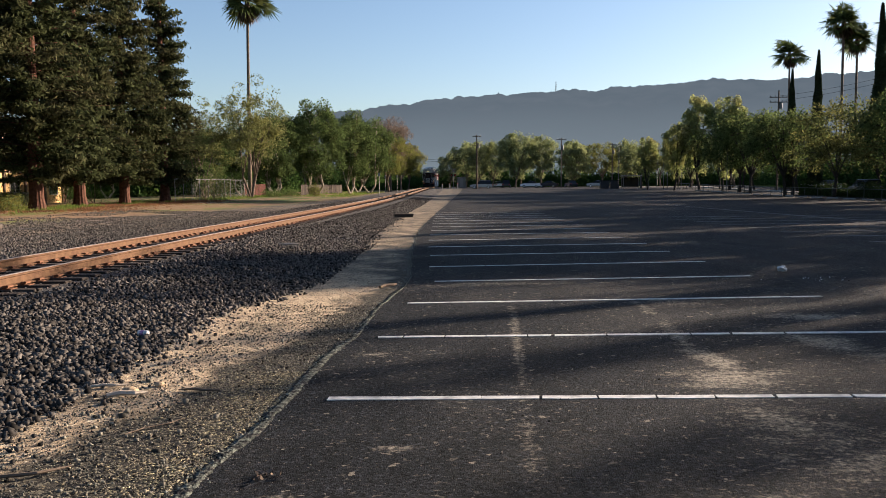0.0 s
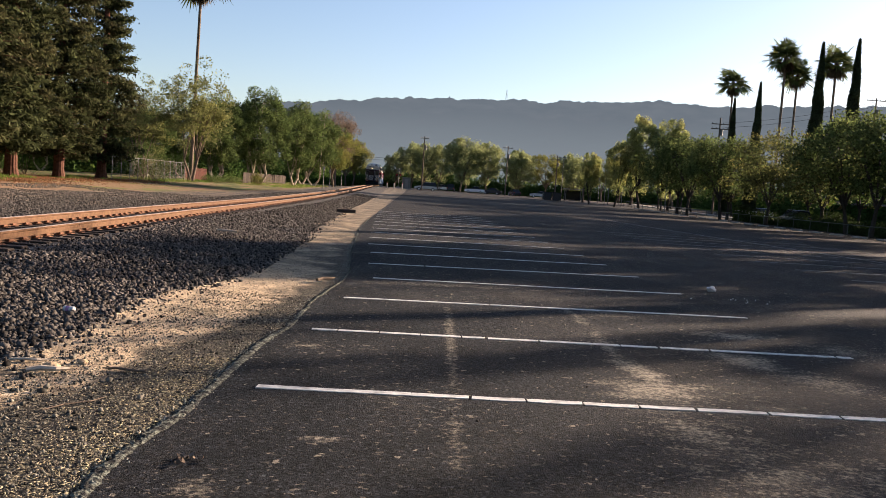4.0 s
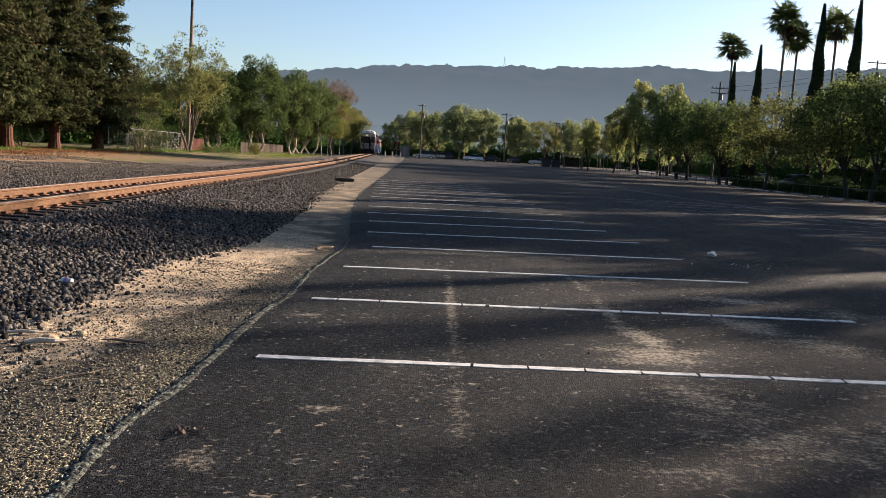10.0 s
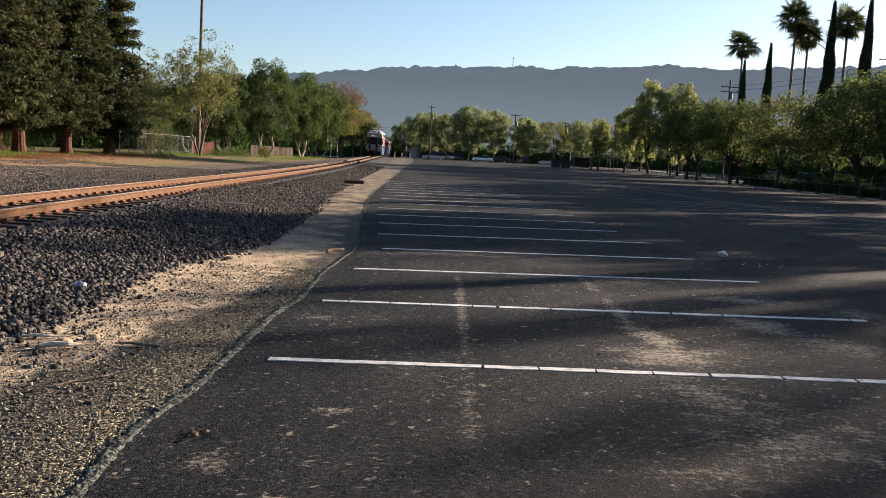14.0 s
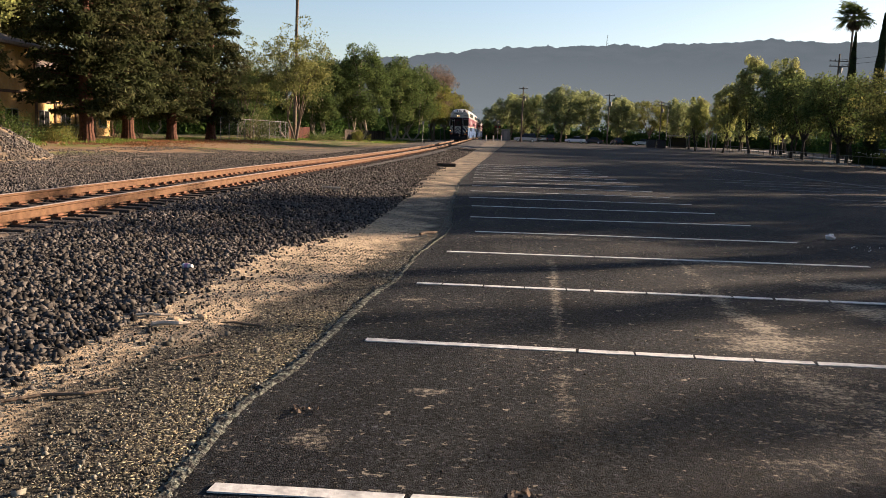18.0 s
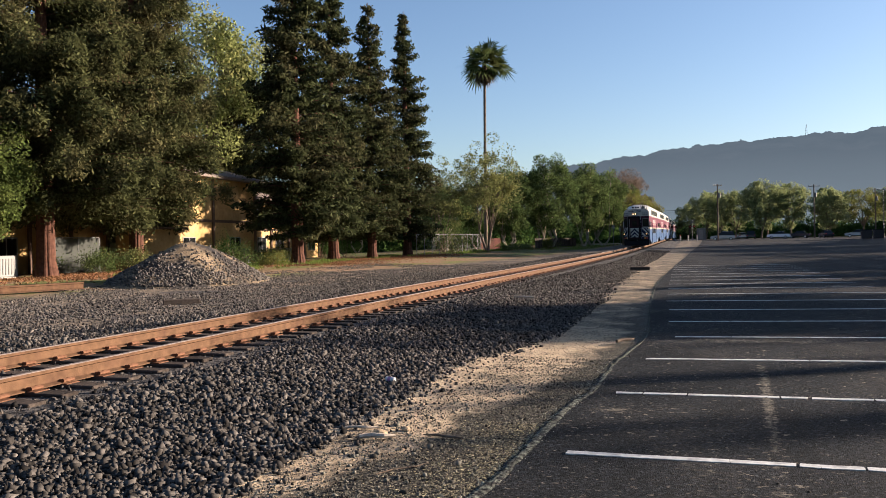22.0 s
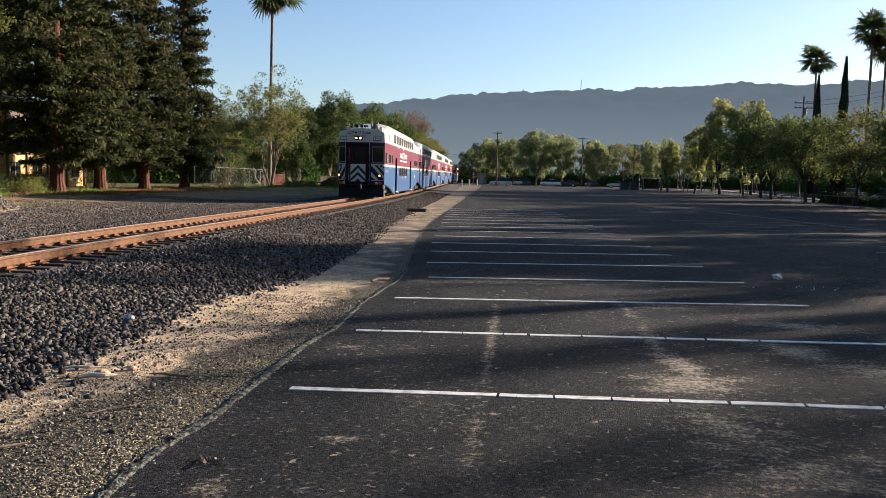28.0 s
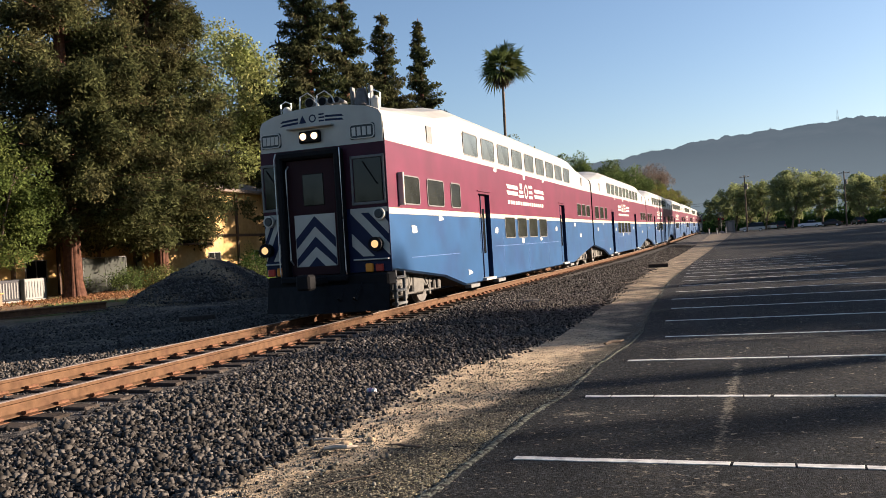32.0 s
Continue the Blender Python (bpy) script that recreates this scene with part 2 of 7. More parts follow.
    # each spill: middle, half width, half length, turn in degrees, strength
    spills = ((0.95, 8.5, 0.05, 2.5, -3.2, 0.62), (0.74, 4.9, 0.055, 1.1, -3.0, 0.42), (2.83, 10.7, 0.09, 1.2, -1.5, 0.5), (2.71, 8.6, 0.08, 0.9, -6, 0.72), (2.68, 7.3, 0.13, 0.6, 4, 0.95), (2.62, 6.6, 0.3, 0.36, 30, 0.95), (2.3, 6.35, 0.22, 0.14, 0, 0.7), (2.95, 6.8, 0.22, 0.16, 10, 0.65), (4.65, 9.75, 0.42, 0.22, 0, 0.95), (4.1, 8.15, 0.24, 0.5, 25, 0.85), (4.5, 7.3, 0.3, 0.6, 20, 0.6), (5.7, 9.1, 0.4, 0.5, 15, 0.55), (2.55, 5.3, 0.34, 0.75, 6, 0.56), (2.75, 4.4, 0.55, 0.5, 0, 0.48), (3.2, 4.6, 0.5, 0.6, 0, 0.38), (2.0, 3.95, 0.4, 0.25, 0, 0.4), (3.3, 11.2, 0.5, 0.6, 0, 0.45), (-0.12, 4.8, 0.1, 0.05, 0, 0.7), (-0.67, 3.87, 0.12, 0.12, 0, 0.55), (2.2, 6.75, 0.12, 0.1, 0, 0.7), (-0.52, 7.68, 0.16, 0.12, 0, 0.6), (1.2, 13.3, 1.6, 0.25, 5, 0.5))
    for x, y, rx, ry, turn, k in spills:
        mp = N.new("ShaderNodeMapping")
        mp.vector_type = "TEXTURE"
        mp.inputs["Location"].default_value, mp.inputs["Scale"].default_value, mp.inputs["Rotation"].default_value = (x, y, 0), (rx * 1.6, ry * 1.3, 50), (0, 0, radians(turn))
        L.new(wob.outputs[0] if rx > 0.1 else thin.outputs[0], mp.inputs["Vector"])
        ln = N.new("ShaderNodeVectorMath")
        ln.operation = "LENGTH"
        L.new(mp.outputs[0], ln.inputs[0])
        s = rng(ln.outputs[1], 1.35, 0.1, 0, k * 1.1)
        total = s if total is None else math_node("MAXIMUM", total, s)
    grain = math_node("ADD", math_node("MULTIPLY", tex(5, 8, (0.7, 1.2, 1)), 1.1), math_node("MULTIPLY", tex(26, 4), 1.3))
    spill = math_node("MULTIPLY", rng(math_node("ADD", math_node("MULTIPLY", total, 0.62), grain), 1.41, 1.82), 0.8)
    spill = math_node("MULTIPLY", spill, rng(total, 0.0, 0.25))
    faint = math_node("MULTIPLY", rng(tex(0.55, 8, (1, 0.45, 1)), 0.5, 0.72), rng(tex(14), 0.42, 0.62, 0, 0.2))
    spill = math_node("MULTIPLY", spill, rng(tex(16, 6), 0.42, 0.56, 0.3, 1.25))
    dusty = math_node("MULTIPLY", rng(tex(0.5, 4), 0.42, 0.58), rng(tex(13, 3, (0.75, 1.2, 1)), 0.615, 0.65, 0, 0.6))
    specks = math_node("ADD", math_node("ADD", dusty, rng(tex(7, 3), 0.66, 0.69, 0, 0.6)), rng(tex(38, 2), 0.66, 0.7, 0, 0.35))
    fac = math_node("MINIMUM", math_node("ADD", math_node("ADD", spill, faint), specks), 0.92)
    mix = N.new("ShaderNodeMix")
    mix.data_type = "RGBA"
    L.new(fac, mix.inputs[0])
    L.new(base, mix.inputs[6])
    mix.inputs[7].default_value = (0.33, 0.292, 0.225, 1)
    L.new(mix.outputs[2], b.inputs["Base Color"])
    return m


M_ASPHALT = asphalt_material()
M_PAINT = mat("line_paint", (0.54, 0.535, 0.5), 0.7, var=0.15, scale=25, bump=0.2, second=(0.3, 0.3, 0.285), second_scale=7)
M_WORN_PAINT = mat("worn_line_paint", (0.2, 0.2, 0.195), 0.8, var=0.3, scale=9, bump=0.2, second=(0.1, 0.1, 0.1), second_scale=2)
M_DIRT = mat("dirt", (0.36, 0.27, 0.17), 0.95, var=0.3, scale=14, bump=0.6, bump_scale=30, second=(0.22, 0.18, 0.13), second_scale=1.2)
M_STONE = mat("ballast_stone", (0.055, 0.0495, 0.044), 0.85, var=0.5, scale=30, bump=0, island=0.9)
M_RAIL = mat("rusty_rail", (0.098, 0.055, 0.03), 0.85, metal=0.0, var=0.25, scale=9, bump=0.3, bump_scale=60, second=(0.082, 0.044, 0.026), second_scale=3)
M_RAILTOP = mat("worn_rail_head", (0.3, 0.24, 0.2), 0.5, metal=0.5, var=0.15, scale=12, bump=0.05)
M_TIE = mat("creosote_timber", (0.05, 0.04, 0.033), 0.9, var=0.3, scale=12, bump=0.6, bump_scale=30, object_random=0.3)
M_STEEL = mat("rusty_steel", (0.14, 0.07, 0.04), 0.8, metal=0.2, var=0.3, scale=20, bump=0.3)
M_BARK_RED = mat("redwood_bark", (0.075, 0.036, 0.024), 0.95, var=0.4, scale=5, bump=1.0, bump_scale=14, second=(0.075, 0.036, 0.026), second_scale=1.5)
M_BARK = mat("tree_bark", (0.13, 0.1, 0.075), 0.95, var=0.4, scale=6, bump=0.8, bump_scale=18, second=(0.08, 0.06, 0.05), second_scale=2)
M_BARK_DARK = mat("dark_bark", (0.035, 0.03, 0.025), 0.95, var=0.4, scale=6, bump=0.8, bump_scale=18)
M_PALE_BARK = mat("pale_bark", (0.3, 0.26, 0.2), 0.95, var=0.4, scale=6, bump=0.8, bump_scale=18, second=(0.16, 0.13, 0.1), second_scale=2)
M_REDWOOD = leaf_mat("redwood_needles", (0.04, 0.048, 0.02), (0.064, 0.06, 0.029), 0.4, 0.6)
M_REDWOOD_BROAD = leaf_mat("broad_redwood_needles", (0.057, 0.063, 0.025), (0.092, 0.082, 0.037), 0.4, 0.6)
M_LEAF = leaf_mat("leaves_green", (0.062, 0.09, 0.029), (0.094, 0.118, 0.04), 0.4, 0.6)
M_LEAF_DARK = leaf_mat("leaves_dark", (0.03, 0.06, 0.015), (0.05, 0.08, 0.02), 0.35, 0.4)
M_LEAF_OLIVE = leaf_mat("leaves_olive", (0.078, 0.088, 0.029), (0.11, 0.107, 0.036), 0.52, 0.6)
M_LEAF_MID = leaf_mat("leaves_mid_green", (0.056, 0.08, 0.026), (0.086, 0.105, 0.036), 0.5, 0.6)
M_LEAF_PALE = leaf_mat("leaves_pale", (0.12, 0.13, 0.05), (0.16, 0.16, 0.05), 0.4, 0.4)
M_LEAF_YELLOW = leaf_mat("leaves_yellow_green", (0.11, 0.12, 0.032), (0.14, 0.125, 0.038), 0.5, 0.4)
# tall crowns: their sunlit look is put into a much raised green
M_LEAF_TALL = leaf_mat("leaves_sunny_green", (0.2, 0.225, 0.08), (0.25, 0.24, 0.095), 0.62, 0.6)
M_CYPRESS = leaf_mat("cypress_needles", (0.026, 0.038, 0.019), (0.04, 0.048, 0.024), 0.15, 0.3)
M_LEAF_BRIGHT = leaf_mat("leaves_bright_green", (0.08, 0.108, 0.029), (0.11, 0.125, 0.036), 0.45, 0.5)
M_LEAF_RED = leaf_mat("leaves_reddish", (0.12, 0.092, 0.07), (0.14, 0.1, 0.078), 0.4, 0.4)
# far row: distance haze is put into a lightened leaf colour
M_LEAF_FAR = leaf_mat("leaves_hazed_green", (0.18, 0.21, 0.092), (0.215, 0.232, 0.1), 0.45, 0.5)
M_PALM = leaf_mat("palm_fronds", (0.055, 0.075, 0.025), (0.08, 0.09, 0.03), 0.3, 0.4)
M_PALM_DEAD = leaf_mat("dead_fronds", (0.075, 0.058, 0.04), (0.055, 0.042, 0.03), 0.15, 0.3)
M_GRASS = leaf_mat("grass", (0.1, 0.15, 0.03), (0.16, 0.15, 0.05), 0.4, 0.4)
M_STUCCO = mat("yellow_stucco", (0.34, 0.225, 0.095), 0.95, var=0.12, scale=3, bump=0.4, bump_scale=90, second=(0.52, 0.36, 0.17), second_scale=0.5)
M_BROWN = mat("brown_trim", (0.09, 0.06, 0.045), 0.8, var=0.2, scale=6, bump=0.2)
M_ROOF = mat("shingle_roof", (0.16, 0.13, 0.11), 0.95, var=0.3, scale=10, bump=0.6, bump_scale=30)
M_POLE = mat("weathered_pole", (0.09, 0.07, 0.055), 0.9, var=0.3, scale=5, bump=0.4)
M_GALV = mat("galvanised_steel", (0.12, 0.12, 0.115), 0.6, metal=0.3, var=0.15, scale=10, bump=0.05)
M_WHITE = mat("train_white", (0.345, 0.335, 0.3), 0.4, var=0.1, scale=2, bump=0.0, second=(0.3, 0.29, 0.26), second_scale=1.2)
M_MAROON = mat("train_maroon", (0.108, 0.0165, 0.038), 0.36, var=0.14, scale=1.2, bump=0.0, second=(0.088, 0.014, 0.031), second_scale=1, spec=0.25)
# same maroon darkened for the cab end, its shade put into the colour
M_MAROON_SHADED = mat("shaded_maroon_face", (0.034, 0.006, 0.017), 0.45, var=0.15, scale=1.5, bump=0.0, second=(0.026, 0.005, 0.014), second_scale=1, spec=0.15)
M_BLUE = mat("train_blue", (0.014, 0.058, 0.145), 0.36, var=0.14, scale=1.2, bump=0.0, second=(0.0135, 0.046, 0.125), second_scale=1, spec=0.25)
M_CREAM = mat("train_cream_stripe", (0.46, 0.39, 0.27), 0.4, var=0.06, scale=3, bump=0.0)
M_BLACK = mat("black_underframe", (0.006, 0.006, 0.007), 0.75, var=0.3, scale=8, bump=0.2, spec=0.15)
M_GLASS = mat("tinted_glass", (0.01, 0.011, 0.012), 0.06, var=0.1, scale=2, bump=0.0, spec=0.22)
M_CAR_WHITE = mat("car_paint_white", (0.7, 0.7, 0.7), 0.25, var=0.04, scale=2, bump=0.0)
M_CAR_SILVER = mat("car_paint_silver", (0.35, 0.36, 0.38), 0.25, metal=0.4, var=0.04, scale=2, bump=0.0)
M_CAR_DARK = mat("car_paint_dark", (0.03, 0.03, 0.035), 0.25, var=0.04, scale=2, bump=0.0)
M_RUBBER = mat("rubber", (0.02, 0.02, 0.02), 0.8, var=0.2, scale=10, bump=0.1)
M_HEAD = glow("headlight_glow", (1.0, 0.66, 0.33), 0.62)
M_DITCH = glow("ditch_light_glow", (1.0, 0.55, 0.2), 0.24)
M_AMBER = mat("amber_lens", (0.6, 0.22, 0.02), 0.3, var=0.05, scale=5, bump=0)
M_RED = mat("red_lens", (0.35, 0.03, 0.02), 0.3, var=0.05, scale=5, bump=0)
M_TIMBER = mat("weathered_timber", (0.2, 0.16, 0.12), 0.9, var=0.3, scale=10, bump=0.5)
M_FENCE_WOOD = mat("fence_boards", (0.036, 0.028, 0.022), 0.9, var=0.3, scale=5, bump=0.4, object_random=0.5)
M_TAN = mat("tan_concrete", (0.2, 0.15, 0.1), 0.9, var=0.2, scale=8, bump=0.3)
M_CONCRETE = mat("concrete", (0.26, 0.25, 0.23), 0.9, var=0.15, scale=8, bump=0.3)


def hill_material():
    """Wooded slopes far off, a distant backdrop; haze is put into its glowing colour."""
    m = bpy.data.materials.new("far_hills")
    m.use_nodes = True
    N, L = m.node_tree.nodes, m.node_tree.links
    N.remove(N["Principled BSDF"])
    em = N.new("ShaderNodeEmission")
    tc = N.new("ShaderNodeTexCoord")
    t = N.new("ShaderNodeTexNoise")
    t.inputs["Scale"].default_value, t.inputs["Detail"].default_value = 0.012, 8
    L.new(tc.outputs["Object"], t.inputs["Vector"])
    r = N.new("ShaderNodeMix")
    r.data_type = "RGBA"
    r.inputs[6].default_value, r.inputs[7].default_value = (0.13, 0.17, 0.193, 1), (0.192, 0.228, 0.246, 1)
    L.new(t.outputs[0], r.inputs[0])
    # valley haze painted in: the glow pales towards the foot
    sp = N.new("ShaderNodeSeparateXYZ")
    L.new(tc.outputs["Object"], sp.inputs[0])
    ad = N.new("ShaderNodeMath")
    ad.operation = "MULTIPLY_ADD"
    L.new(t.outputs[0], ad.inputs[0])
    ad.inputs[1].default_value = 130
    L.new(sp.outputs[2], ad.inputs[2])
    hill_haze = N.new("ShaderNodeMapRange")
    hill_haze.inputs[1].default_value, hill_haze.inputs[2].default_value, hill_haze.inputs[3].default_value, hill_haze.inputs[4].default_value = 330, 90, 0.0, 0.85
    L.new(ad.outputs[0], hill_haze.inputs[0])
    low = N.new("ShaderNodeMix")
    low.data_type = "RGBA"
    L.new(hill_haze.outputs[0], low.inputs[0])
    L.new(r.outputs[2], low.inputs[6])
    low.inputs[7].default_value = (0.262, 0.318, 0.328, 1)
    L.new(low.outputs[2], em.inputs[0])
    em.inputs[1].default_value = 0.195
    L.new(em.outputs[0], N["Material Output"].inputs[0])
    return m


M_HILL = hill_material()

# ---- ground ----
def ground_z(x, y):
    """Height of the earth: lot, dirt strip, ballast bank, gravel yard, grassy strip."""
    c = x - bend(y)
    if c > -0.2:
        z = -0.06
    elif c > -2.7:
        z = -0.016 + 0.004 * math.sin(0.9 * y + c)
    elif c > -5.4:
        z = -0.02 + 0.18 * smooth(-2.7, -5.2, c)
    elif c > -8.8:
        z = 0.16
    elif c > -12:
        z = 0.16 - 0.12 * smooth(-8.8, -11.5, c)
    else:
        z = 0.04 + 0.22 * smooth(-16, -26, c)
    z += rise(y) * (0.3 + 0.55 * smooth(-17, -9, c) + 0.15 * smooth(-5, 0, c))
    return z + 0.02 * noise.noise(Vector((x * 0.6, y * 0.6, 0))) * (1 if c < -1.4 else 0)


def ground_sheet():
    xs = [-3500, -1500, -600, -300, -150, -90, -60] + [-45 + i for i in range(29)] + [-16.5 + 0.5 * i for i in range(32)] + [-0.4, 1, 5, 15, 30, 60, 100, 180, 350, 800, 2000, 3500]
    ys = [-600, -200, -80, -40, -20, -10] + [-6 + 0.75 * i for i in range(80)] + [56, 60, 65, 70, 76, 82, 90, 100, 110, 120, 135, 150, 170, 190, 220, 260, 320, 420, 600, 1000, 1800, 3500]
    v = [(x, y, ground_z(x, y)) for y in ys for x in xs]
    n = len(xs)
    f = [(j * n + i, j * n + i + 1, (j + 1) * n + i + 1, (j + 1) * n + i) for j in range(len(ys) - 1) for i in range(n - 1)]
    ob = link_mesh("ground", v, f, ground_material(), smooth_shade=True)
    tagged(ob, "bare tan dirt, dark gravel and dry grass beside the tracks", "ground", kind="structure")


def ground_material():
    """Zones across the track: dirt strip, ballast, gravel yard, earth with grass, blended by noise."""
    m = bpy.data.materials.new("ground_zones")
    m.use_nodes = True
    N, L = m.node_tree.nodes, m.node_tree.links
    b = N["Principled BSDF"]
    b.inputs["Roughness"].default_value = 0.95
    b.inputs["Specular IOR Level"].default_value = 0.1
    g = N.new("ShaderNodeNewGeometry")
    sep = N.new("ShaderNodeSeparateXYZ")
    L.new(g.outputs["Position"], sep.inputs[0])

    def tex(scale, detail=6, rough=0.6):
        t = N.new("ShaderNodeTexNoise")
        t.inputs["Scale"].default_value, t.inputs["Detail"].default_value, t.inputs["Roughness"].default_value = scale, detail, rough
        L.new(g.outputs["Position"], t.inputs["Vector"])
        return t.outputs[0]

    def rng(src, a, c, lo=0.0, hi=1.0):
        r = N.new("ShaderNodeMapRange")
        r.inputs[1].default_value, r.inputs[2].default_value, r.inputs[3].default_value, r.inputs[4].default_value = a, c, lo, hi
        L.new(src, r.inputs[0])
        return r.outputs[0]

    def math_node(op, a, c):
        k = N.new("ShaderNodeMath")
        k.operation = op
        for i, s in enumerate((a, c)):
            if isinstance(s, (int, float)):
                k.inputs[i].default_value = s
            else:
                L.new(s, k.inputs[i])
        return k.outputs[0]

    def mix(fac, a, c):
        k = N.new("ShaderNodeMix")
        k.data_type = "RGBA"
        L.new(fac, k.inputs[0])
        for i, s in ((6, a), (7, c)):
            if isinstance(s, tuple):
                k.inputs[i].default_value = (*s, 1)
            else:
                L.new(s, k.inputs[i])
        return k.outputs[2]

    def cells(scale):
        """One random value for each pebble-like cell."""
        k = N.new("ShaderNodeTexVoronoi")
        k.inputs["Scale"].default_value = scale
        L.new(g.outputs["Position"], k.inputs["Vector"])
        c = N.new("ShaderNodeSeparateColor")
        L.new(k.outputs["Color"], c.inputs[0])
        return c.outputs[0]

    # the zones follow the bend of the corridor
    u = math_node("MAXIMUM", math_node("SUBTRACT", sep.outputs[1], 15.0), 0.0)
    k = math_node("DIVIDE", math_node("MULTIPLY", u, u), math_node("MULTIPLY", math_node("ADD", u, 25.0), -80.0))
    across = math_node("SUBTRACT", sep.outputs[0], math_node("MULTIPLY", math_node("SUBTRACT", 1.0, math_node("POWER", math.e, k)), 2.5))
    wob = math_node("MULTIPLY", math_node("SUBTRACT", tex(0.8), 0.5), 2.0)
    x = math_node("ADD", across, wob)
    fine = tex(30, 8, 0.7)
    dirt = mix(rng(tex(2.2), 0.4, 0.65), (0.42, 0.31, 0.19), (0.24, 0.19, 0.13))
    dirt = mix(rng(fine, 0.52, 0.6), dirt, (0.13, 0.12, 0.11))
    gravel = mix(rng(cells(17), 0.1, 1.0), (0.018, 0.0175, 0.018), (0.125, 0.115, 0.105))
    yard = mix(rng(tex(0.35), 0.4, 0.54), gravel, mix(rng(cells(13), 0.0, 1.0), (0.045, 0.039, 0.033), (0.25, 0.2, 0.145)))
    earth = mix(rng(tex(5, 8), 0.4, 0.6), (0.17, 0.105, 0.06), (0.27, 0.185, 0.11))
    grass = mix(rng(tex(9, 8), 0.4, 0.6), (0.1, 0.13, 0.03), (0.2, 0.18, 0.07))
    earth = mix(rng(tex(0.22), 0.5, 0.56), earth, grass)
    col = mix(rng(math_node("SUBTRACT", x, rng(sep.outputs[1], 26, 90, 0.0, 7.0)), -19.5, -22.0), yard, earth)
    rubble = mix(rng(cells(62), 0.5, 1.0), (0.022, 0.0205, 0.018), (0.2, 0.18, 0.13))
    rubble = mix(rng(tex(6, 6), 0.45, 0.6), rubble, mix(rng(cells(80), 0.35, 1.0), (0.016, 0.0155, 0.0145), (0.13, 0.118, 0.092)))
    sand = mix(rng(tex(3.5, 8), 0.48, 0.72), (0.5, 0.385, 0.25), (0.19, 0.148, 0.102))
    sand = mix(rng(tex(0.6, 5), 0.52, 0.66), sand, mix(rng(cells(40), 0.2, 1.0), (0.05, 0.044, 0.036), (0.24, 0.19, 0.13)))
    sand = mix(rng(cells(55), 0.84, 0.9), sand, (0.06, 0.054, 0.046))
    sand = mix(rng(cells(48), 0.93, 0.96), sand, (0.5, 0.42, 0.3))
    dirt = mix(rng(math_node("ADD", x, rng(sep.outputs[1], 5.5, 11.5, 2.15, 1.0)), 0.12, -0.15), rubble, sand)
    worn = mix(rng(cells(30), 0.25, 1.0), (0.03, 0.028, 0.025), (0.2, 0.165, 0.12))
    dirt = mix(math_node("MULTIPLY", rng(sep.outputs[1], 12, 17), rng(tex(1.1, 7), 0.36, 0.58, 0.25, 0.9)), dirt, worn)
    dirt = mix(rng(sep.outputs[1], 40, 95, 0.0, 0.65), dirt, (0.12, 0.105, 0.085))
    spread = math_node("MULTIPLY", rng(sep.outputs[1], 10.3, 12.6), rng(sep.outputs[1], 40, 24))
    near_col = mix(rng(math_node("SUBTRACT", x, math_node("MULTIPLY", spread, 0.75)), -2.8, -3.15), dirt, gravel)
    col = mix(rng(across, -8.5, -9.5), near_col, col)
    lawn = math_node("MULTIPLY", math_node("MULTIPLY", rng(sep.outputs[1], 74, 84), rng(sep.outputs[1], 135, 118)), math_node("MULTIPLY", rng(across, -15.0, -16.5), rng(tex(0.4), 0.46, 0.56)))
    col = mix(lawn, col, mix(rng(tex(3, 8), 0.4, 0.6), (0.045, 0.07, 0.02), (0.09, 0.105, 0.035)))
    L.new(col, b.inputs["Base Color"])
    bp = N.new("ShaderNodeBump")
    bp.inputs["Strength"].default_value, bp.inputs["Distance"].default_value = 0.9, 0.06
    L.new(math_node("ADD", math_node("MULTIPLY", fine, 0.5), tex(5, 9, 0.65)), bp.inputs["Height"])
    L.new(bp.outputs[0], b.inputs["Normal"])
    return m


THETA = radians(3.81)


def lot_edge(y):
    """The ragged left edge of the asphalt."""
    e = float(np.interp(y, (0, 4.5, 5.3, 6.4, 7.8, 8.6, 11, 13, 14.5, 17.5, 21, 26, 31, 39, 55, 69, 80, 98, 120, 165), (-1.15, -1.15, -1.04, -0.98, -0.91, -0.78, -0.71, -0.5, -0.46, -0.6, -0.71, -0.82, -0.9, -0.76, -0.4, 0.1, 0.35, 1.0, 1.8, 3.0)))
    return e + (0.035 * noise.noise(Vector((y * 1.1, 0, 3))) + 0.018 * noise.noise(Vector((y * 6, 0, 7)))) * (1 if y < 60 else 0)


def parking_lot():
    ys = [-12 + 0.16 * i for i in range(380)] + [50 + 2 * i for i in range(62)]
    v, f = [], []
    cols = (0, 0.5, 2, 6, 12, 25, 50, 75)
    for y in ys:
        e = lot_edge(y)
        v.append((e - 0.05, y, -0.12 + rise(y)))
        for k, c in enumerate(cols):
            v.append((e + c, y, rise(y) + (-0.006 if k == 0 else 0)))
    n = len(cols) + 1
    for j in range(len(ys) - 1):
        for i in range(n - 1):
            f.append((j * n + i, j * n + i + 1, (j + 1) * n + i + 1, (j + 1) * n + i))
    ob = link_mesh("parking_lot", v, f, M_ASPHALT)
    tagged(ob, "dark worn asphalt parking lot with dusty patches and a crumbling edge", "parking lot", kind="structure")
    return ob


